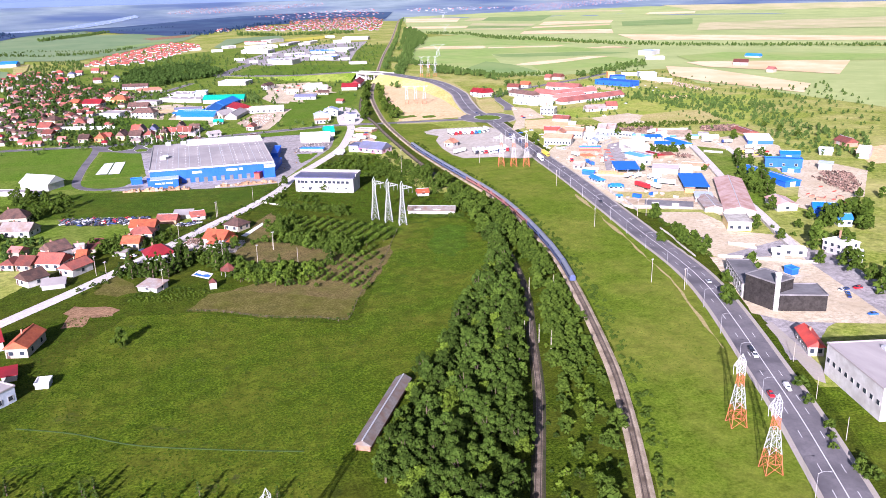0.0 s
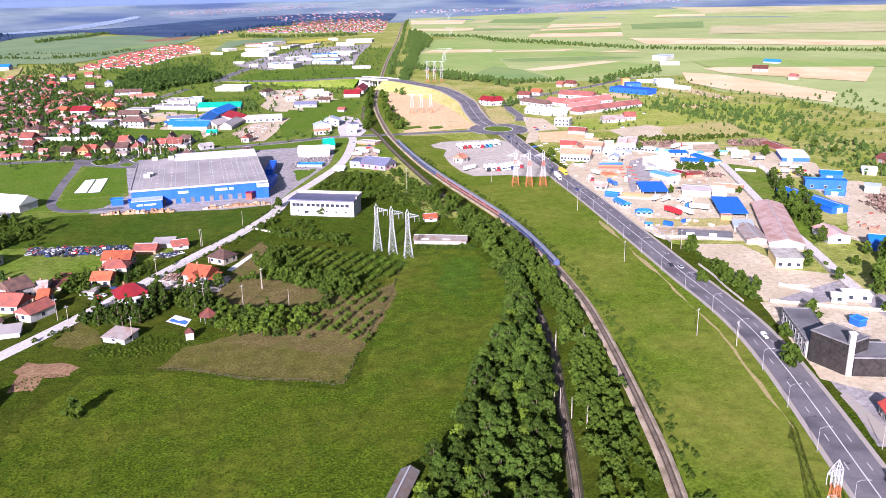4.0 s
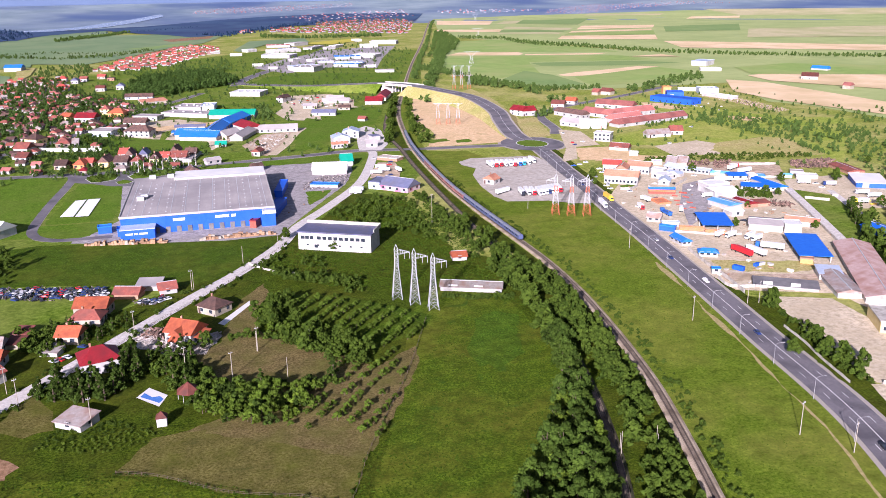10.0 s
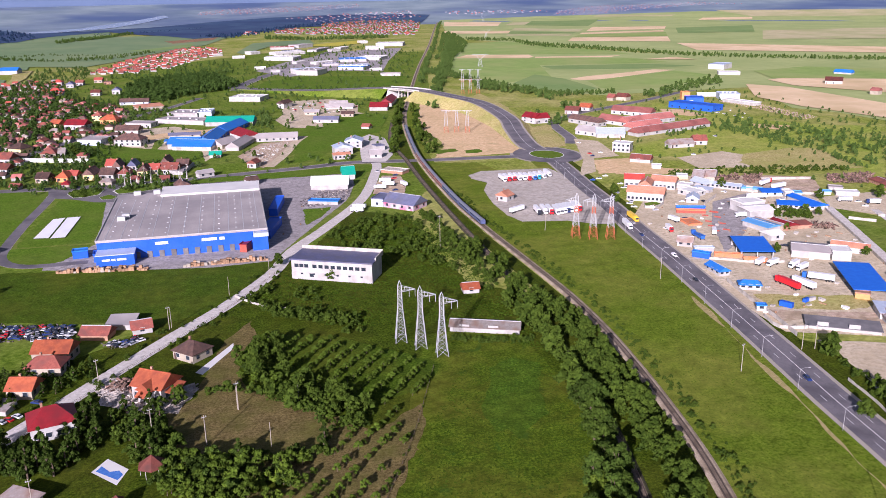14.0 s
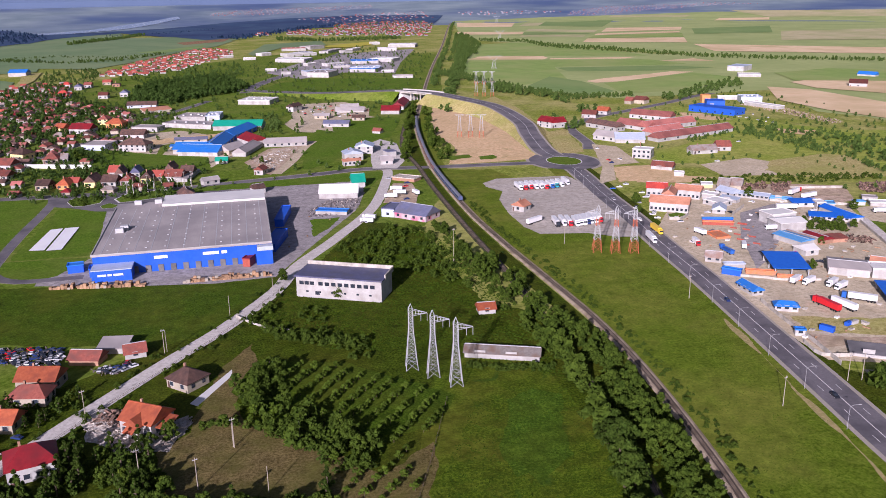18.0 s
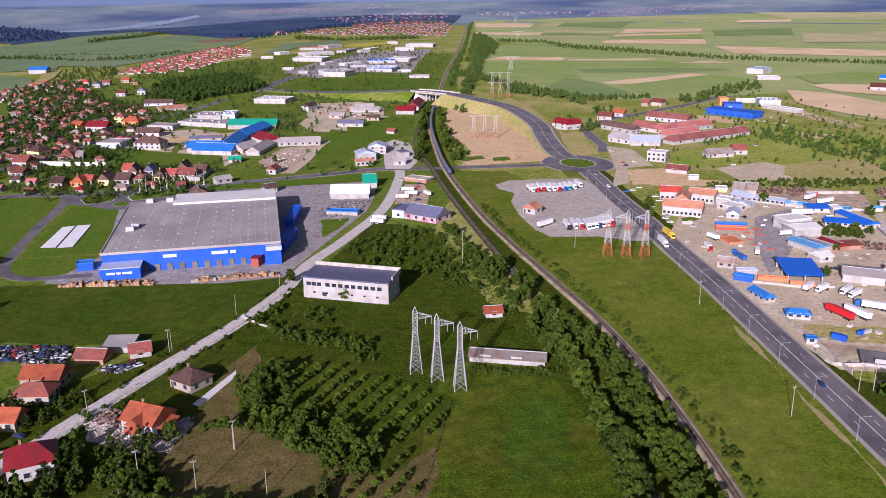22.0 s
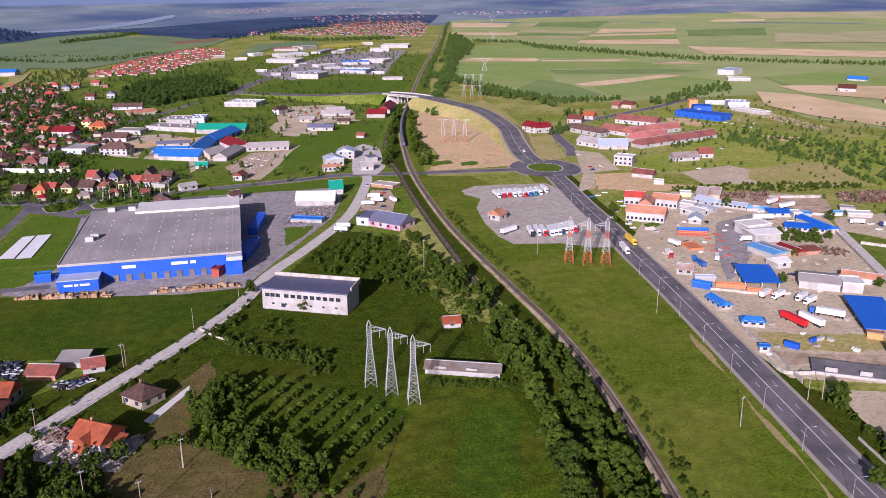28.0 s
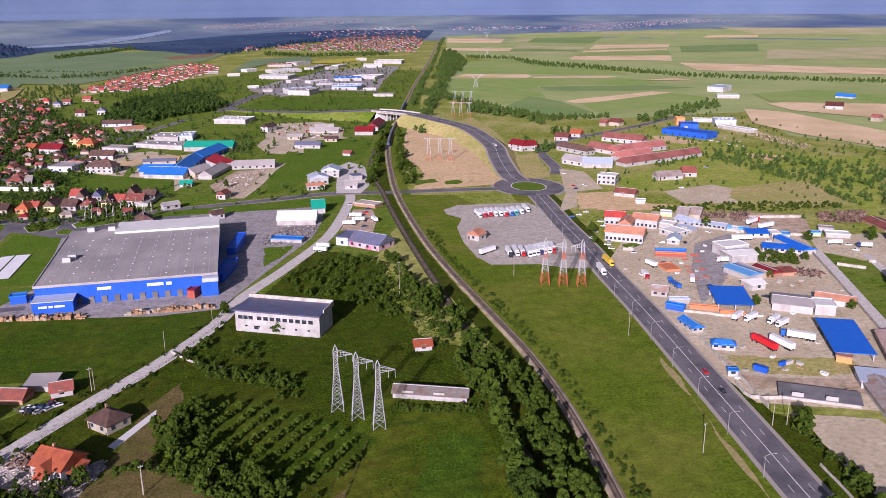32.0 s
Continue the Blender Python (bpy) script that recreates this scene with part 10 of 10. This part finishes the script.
clutter([(204, 337), (227, 332), (224, 325), (202, 329)], 5.0, 0.7, (0, 2, 5, 8, 4))
clutter(CLUTTER_C, 9.0, 0.5, (0, 0, 3, 2, 7))

# ---- scrapyards ----
for _poly, _st in ((SCRAP_A, 2.5), (SCRAP_B, 2.3)):
    for _x, _y in scatter(_poly, _st, 0.3):
        scrap_car(_x, _y)


def scrap_heap(poly, step, label, material=None, flat=1.0):
    """Jumbled scrap and timber pieces, in one mesh."""
    bm = bmesh.new()
    for x, y in scatter(poly, step, 0.5):
        a = random.random() * 6.3
        l = random.uniform(0.6, 2.4) * (0.5 if flat < 1 else 1)
        beam(bm, (x, y, random.uniform(0, 0.6) * flat), (x + l * math.cos(a), y + l * math.sin(a), random.uniform(0.1, 1.6) * flat), random.uniform(0.2, 1.0) * (0.5 if flat < 1 else 1))
    me = bpy.data.meshes.new("scrap_heap")
    bm.to_mesh(me)
    bm.free()
    me.materials.append(material or M["scrap"])
    tagged(new("scrap_heap", me), label, "scrap", kind="stuff")


scrap_heap(SCRAP_A, 1.3, "dark heaps of car parts in the scrapyard", M["scrap_dark"], 0.8)
scrap_heap(SCRAP_B, 1.2, "dark heaps of car parts in the scrapyard", M["scrap_dark"], 0.8)
for _poly, _l in zip(HEAPS, ("jumbled coloured scrap on the dusty lot", "heap of rusty scrap and machine parts", "rusty heaps of scrap metal behind the track", "stacked red and white goods along a brick wall", "heap of rusty scrap metal in the dealer yard")):
    scrap_heap(_poly, 1.3, _l)
scrap_heap(STONE_LOT, 2.0, "stacked pale stone and beams in the builders yard", M["concrete_wall"], 0.7)
scrap_heap(RACKS, 1.5, "racks and stacks of building goods", M["scrap_dark"], 0.6)
scrap_heap(RACKS, 3.2, "pale boxes and pallets on the racks", M["lot_grey"], 0.6)
scrap_heap(SCRAP_C, 1.6, "rusty heap of scrap metal and timber")
scrap_heap(SCRAP_D, 4.0, "long strip of mixed rubbish and scrap")
scrap_heap(RUBBLE_P, 1.0, "broken stone slabs over the building yard", M["rubble"], 0.3)
scrap_heap([(5, 327), (12, 322), (17, 327), (10, 333), (0, 338), (-3, 332)], 1.0, "broken stone and bricks on the building site")
scrap_heap([(468, 777), (486, 778), (493, 755), (488, 667), (472, 661), (472, 723)], 2.4, "long pale junk heap beside the field", M["rust_pale"], 0.5)
scrap_heap([(468, 777), (486, 778), (493, 755), (488, 667), (472, 661), (472, 723)], 3.6, "grey and white junk beside the field", M["lot_grey"], 0.6)
for _x, _y in [(428, 713), (430, 707), (446, 722), (432, 695), (433, 686), (446, 702), (437, 683)]:
    parked_car(_x, _y, random.uniform(0, 360), "white")
grow([(205, 344), (221, 338), (241, 332), (238, 323), (225, 322), (213, 327), (203, 333)], 3.2, [SHRUB, BUSH, TREES[2]], 0.35, 0.7, 0.6)


def tufts(name, poly, n, size, material, label):
    """Uneven grass tufts over a meadow, in one mesh."""
    rng = np.random.default_rng(7)
    xs, ys = [p[0] for p in poly], [p[1] for p in poly]
    pts = rng.random((n, 2)) * (max(xs) - min(xs), max(ys) - min(ys)) + (min(xs), min(ys))
    vs, fs = [], []
    for x, y in pts:
        if not inside(x, y, poly):
            continue
        s = size * (0.5 + rng.random())
        for a in rng.random(2) * 6.28:
            b = len(vs)
            c, d = math.cos(a) * s, math.sin(a) * s
            t = rng.uniform(-0.3, 0.3, 2)
            vs += [(x - c, y - d, 0.0), (x + c, y + d, 0.0), (x + c * 0.6 + t[0], y + d * 0.6 + t[1], s * 0.9), (x - c * 0.7 + t[0], y - d * 0.7 + t[1], s * 0.75)]
            fs.append((b, b + 1, b + 2, b + 3))
    return tagged(obj_from(name, vs, fs, material), label, "grass", kind="stuff")


grow(NEAR_TREES, 4.0, [POPLAR, TREES[2]], 0.4, 0.6)
tufts("meadow_grass", [(-70, 120), (0, 110), (45, 172), (90, 232), (110, 262), (118, 290), (118, 318), (92, 318), (44, 226), (-2, 254), (-50, 262), (-85, 230)], 60000, 0.19, M["tuft"], "tall uneven meadow grass with weeds")
tufts("verge_grass", [(110, 150), (128, 150), (160, 230), (175, 290), (186, 345), (190, 400), (160, 440), (150, 430), (148, 340), (135, 262)], 30000, 0.13, M["tuft_lawn"], "uneven grass on the mown meadow")
tufts("rough_weeds", [(50, 410), (76, 455), (102, 488), (118, 470), (122, 400), (120, 320), (95, 345), (60, 360), (36, 385)], 26000, 0.24, M["tuft"], "rough weeds and tall grass by the lane")


# ---- yards, scrub and woods of the middle distance ----
patch("paved_yard", [(-10, 684), (-1, 750), (36, 748), (51, 779), (59, 711), (34, 671), (18, 633), (-13, 644)], 0.068, M["concrete_yard"], "pale paved yard round the blue halls", "yard")
patch("paved_yard", [(-52, 732), (-38, 788), (0, 795), (20, 769), (-11, 733), (-12, 690), (-33, 694)], 0.072, M["concrete_yard"], "pale paved yard beside long grey sheds", "yard")
patch("gravel_yard", [(78, 801), (93, 850), (146, 832), (156, 805), (123, 737), (84, 760)], 0.076, M["concrete_yard"], "pale gravel yard with low sheds", "yard")
for _x, _y, _rz, _w, _d, _h, _roof, _rm, _wm, _lab in (
        (-4, 716, -8, 9, 5, 2.2, "shed", "blue_roof", "grey_wall", "small blue-roofed shed on the paved yard"),
        (20, 722, 12, 10, 5, 2.2, "shed", "blue_roof", "grey_wall", "small blue-roofed shed on the paved yard"),
        (-2, 738, -4, 22, 5, 2.4, "gx", "steel_roof", "cream_wall", "long low store with a pale steel roof"),
        (106, 776, -20, 20, 7, 2.8, "gx", "steel_roof", "white_wall", "long white shed on the gravel yard"),
        (104, 820, -18, 12, 6, 2.6, "gx", "grey_roof", "cream_wall", "low grey-roofed shed on the gravel yard"),
        (132, 800, -18, 10, 6, 2.6, "gx", "brown_roof", "cream_wall", "low brown-roofed shed on the gravel yard"),
        (46, 568, 20, 6, 6, 2.6, "gx", "brown_roof", "white_wall", "small white house with a brown roof"),
        (8, 566, 8, 8, 7, 3.0, "gy", "brown_roof", "white_wall", "white house with a dark brown gable roof"),
        (20, 596, 24, 9, 5, 2.4, "gx", "grey_roof", "grey_wall", "grey outbuilding behind roadside houses")):
    if all(free_spot(_x + a * _w, _y + b * _d, 1.0) for a in (0, 0.5, 1) for b in (0, 1)):
        building("shed" if "sh" in _lab or "store" in _lab or "outb" in _lab else "house", _x, _y, _rz, _w, _d, _h, _roof, _rm, _wm, _lab, "building", 2)
join_stuff("railside_trees", FARTREE, [(p.x + random.uniform(6, 13), p.y, random.uniform(0.35, 0.75)) for p in RAIL if 1010 < p.y < 2500 and random.random() < 0.75], "row of trees along the far railway", "trees", M["leaf_far"])
join_stuff("town_trees", FARTREE, spots(FAR_TOWN, 15, 0.3, 0.6, 0.7) + spots(VILLAGE_C, 10, 0.2, 0.42, 0.7), "garden trees of the far suburbs", "trees", M["leaf_far"])
join_stuff("far_wood", FARTREE, spots(BELT, 15, 0.4, 0.9) + spots(BELT_B, 22, 0.5, 1.0, 0.8) + spots(RIVER_HEDGE_A, 13, 0.2, 0.45, 0.7), "woods before the far city, leaves coloured dark blue for haze", "wood", M["leaf_haze"])
join_stuff("far_wood", FARTREE, spots(BELT_C, 9, 0.4, 0.8) + spots(RAIL_WOOD, 8, 0.4, 0.8, 0.9) + spots(SUBURB_TREES, 8, 0.3, 0.6, 0.7), "green woods between suburbs and fields", "wood", M["leaf_far"])
join_stuff("scrub_bushes", FARTREE, spots(SCRUB_BELT, 5.4, 0.2, 0.5, 0.65), "dense green scrub behind the yards", "scrub", M["leaf_far"])
join_stuff("scrub_bushes", FARTREE, spots(SCRUB_FAR, 9, 0.2, 0.45, 0.45), "scattered scrub on rough pasture", "scrub", M["leaf_far"])
MID_SCRUB = [q for q in spots([(-53, 646), (19, 600), (17, 568), (-69, 592)], 4.5, 0.14, 0.4, 0.6) + spots([(-61, 896), (-19, 901), (11, 855), (-15, 800), (-51, 812)], 6, 0.25, 0.6, 0.8) + spots([(52, 852), (81, 850), (70, 755), (50, 785)], 6, 0.25, 0.5, 0.8) + spots([(79, 1027), (220, 1007), (205, 950), (80, 945)], 7, 0.15, 0.4, 0.5) if free_spot(q[0], q[1], 1.5) and off_track(q[0], q[1], 6)]
join_stuff("scrub_bushes", FARTREE, MID_SCRUB, "green shrubs on rough plots between yards", "scrub", M["leaf_far"])

# ---- motion ----
COACHES = 14
TRAIN = [coach("locomotive", "dark blue electric locomotive at the head of the train", 19.0)] + [coach("train_coach", "red and white passenger coach with a grey roof" if 4 < _k < 10 else "dark blue and grey passenger coach with a grey roof", side=M["train_red"] if 4 < _k < 10 else M["train_side"]) for _k in range(COACHES)]
# kind, colour, lane offset, speed, (seconds, metres along the highway)
TRAFFIC = [
    ("car", "red", -3.9, -16.1, [(0, 508.7), (1.5, 484.6)]),
    ("car", "white", -1.3, -18.5, [(0, 532.3), (2, 495.3)]),
    ("car", "black", -1.3, -15.0, [(0, 536.4), (2, 506.3)]),
    ("van", "white", 1.4, 18.3, [(0, 512.9), (6, 632.1), (9, 685.2), (13, 750.4)]),
    ("car", "navy", -1.3, -21.3, [(9, 676.8), (10, 654.8), (11, 638.8), (12, 612.8)]),
    ("car", "black", -1.3, -11.9, [(9, 600.0), (10, 588.1)]),
    ("car", "black", -1.3, -17.6, [(17, 687.4), (18, 670.9), (19, 652.2)]),
    ("car", "navy", -1.3, -14.4, [(19, 725.8), (20, 712.4), (22, 683.2), (23, 667.7), (24, 653.5)]),
    ("car", "red", 1.4, 24.5, [(30, 664.0), (32, 712.9)]),
    ("car", "black", 1.4, 23.0, [(30, 653.7), (32, 699.7)]),
    ("car", "navy", -1.3, -17.0, [(13, 677.6), (14, 660.6)]),
    ("car", "silver", 1.4, 16.0, [(6, 688.9), (9, 736.9)]),
]
CARS = [van_thing(0, 0, 0) if k == "van" else tagged(car_thing(0, 0, 0, c, "%s car driving along the highway" % c), group="highway traffic") for k, c, o, v, ss in TRAFFIC]
LANE = ROAD + [p for p in ROAD_N[4:]]


def motions():
    s0 = RAIL_S[min(range(len(RAIL)), key=lambda i: abs(RAIL[i].y - 231.0))]
    times = [0, 4, 8, 12, 16, 20, 24, 28, 32]
    run = {0: 0, 4: 65, 8: 128, 12: 191, 16: 255, 20: 322, 24: 389, 28: 459, 32: 535}
    for k, ob in enumerate(TRAIN):
        back = (COACHES - k) * 18.5 if k else COACHES * 18.5
        half = (13.9 if k == 0 else 18.5) / 2
        rows = []
        for j in range(33):
            s = s0 + float(np.interp(j, times, [run[q] for q in times])) + back + half
            a, b = rail_at(s - 6), rail_at(s + 6)
            d = b - a
            mid = (a + b) / 2
            rows.append((j, pose(mid.x * UNIT, mid.y * UNIT, (mid.z + 0.2) * UNIT, 0, 0, -math.degrees(math.atan2(d.x, d.y)))))
        walk(ob, rows)
    cum = [0.0]
    for p, q in zip(LANE, LANE[1:]):
        cum.append(cum[-1] + (q - p).length)
    for ob, (kind, col, off, v, keys) in zip(CARS, TRAFFIC):
        rows = []
        lane = sides_of(LANE, off)
        for j in range(0, 33):
            if j <= keys[0][0]:
                s = keys[0][1] + v * (j - keys[0][0])
            elif j >= keys[-1][0]:
                s = keys[-1][1] + v * (j - keys[-1][0])
            else:
                s = float(np.interp(j, [k[0] for k in keys], [k[1] for k in keys]))
            s = max(2.0, min(cum[-1] - 2.0, s))
            i = max(0, min(len(lane) - 2, int(np.searchsorted(cum, s)) - 1))
            p = lane[i].lerp(lane[i + 1], (s - cum[i]) / (cum[i + 1] - cum[i]))
            d = (lane[i + 1] - lane[i]) * (1 if v > 0 else -1)
            rows.append((j, pose(p.x * UNIT, p.y * UNIT, (p.z + 0.14) * UNIT, 0, 0, -math.degrees(math.atan2(d.x, d.y)))))
        walk(ob, rows)


def to_metres():
    """Brings the plan to true size."""
    for ob in scene.objects:
        if ob.parent is None and ob.type in ("MESH", "EMPTY"):
            ob.matrix_basis = Matrix.Scale(UNIT, 4) @ ob.matrix_basis


to_metres()
motions()
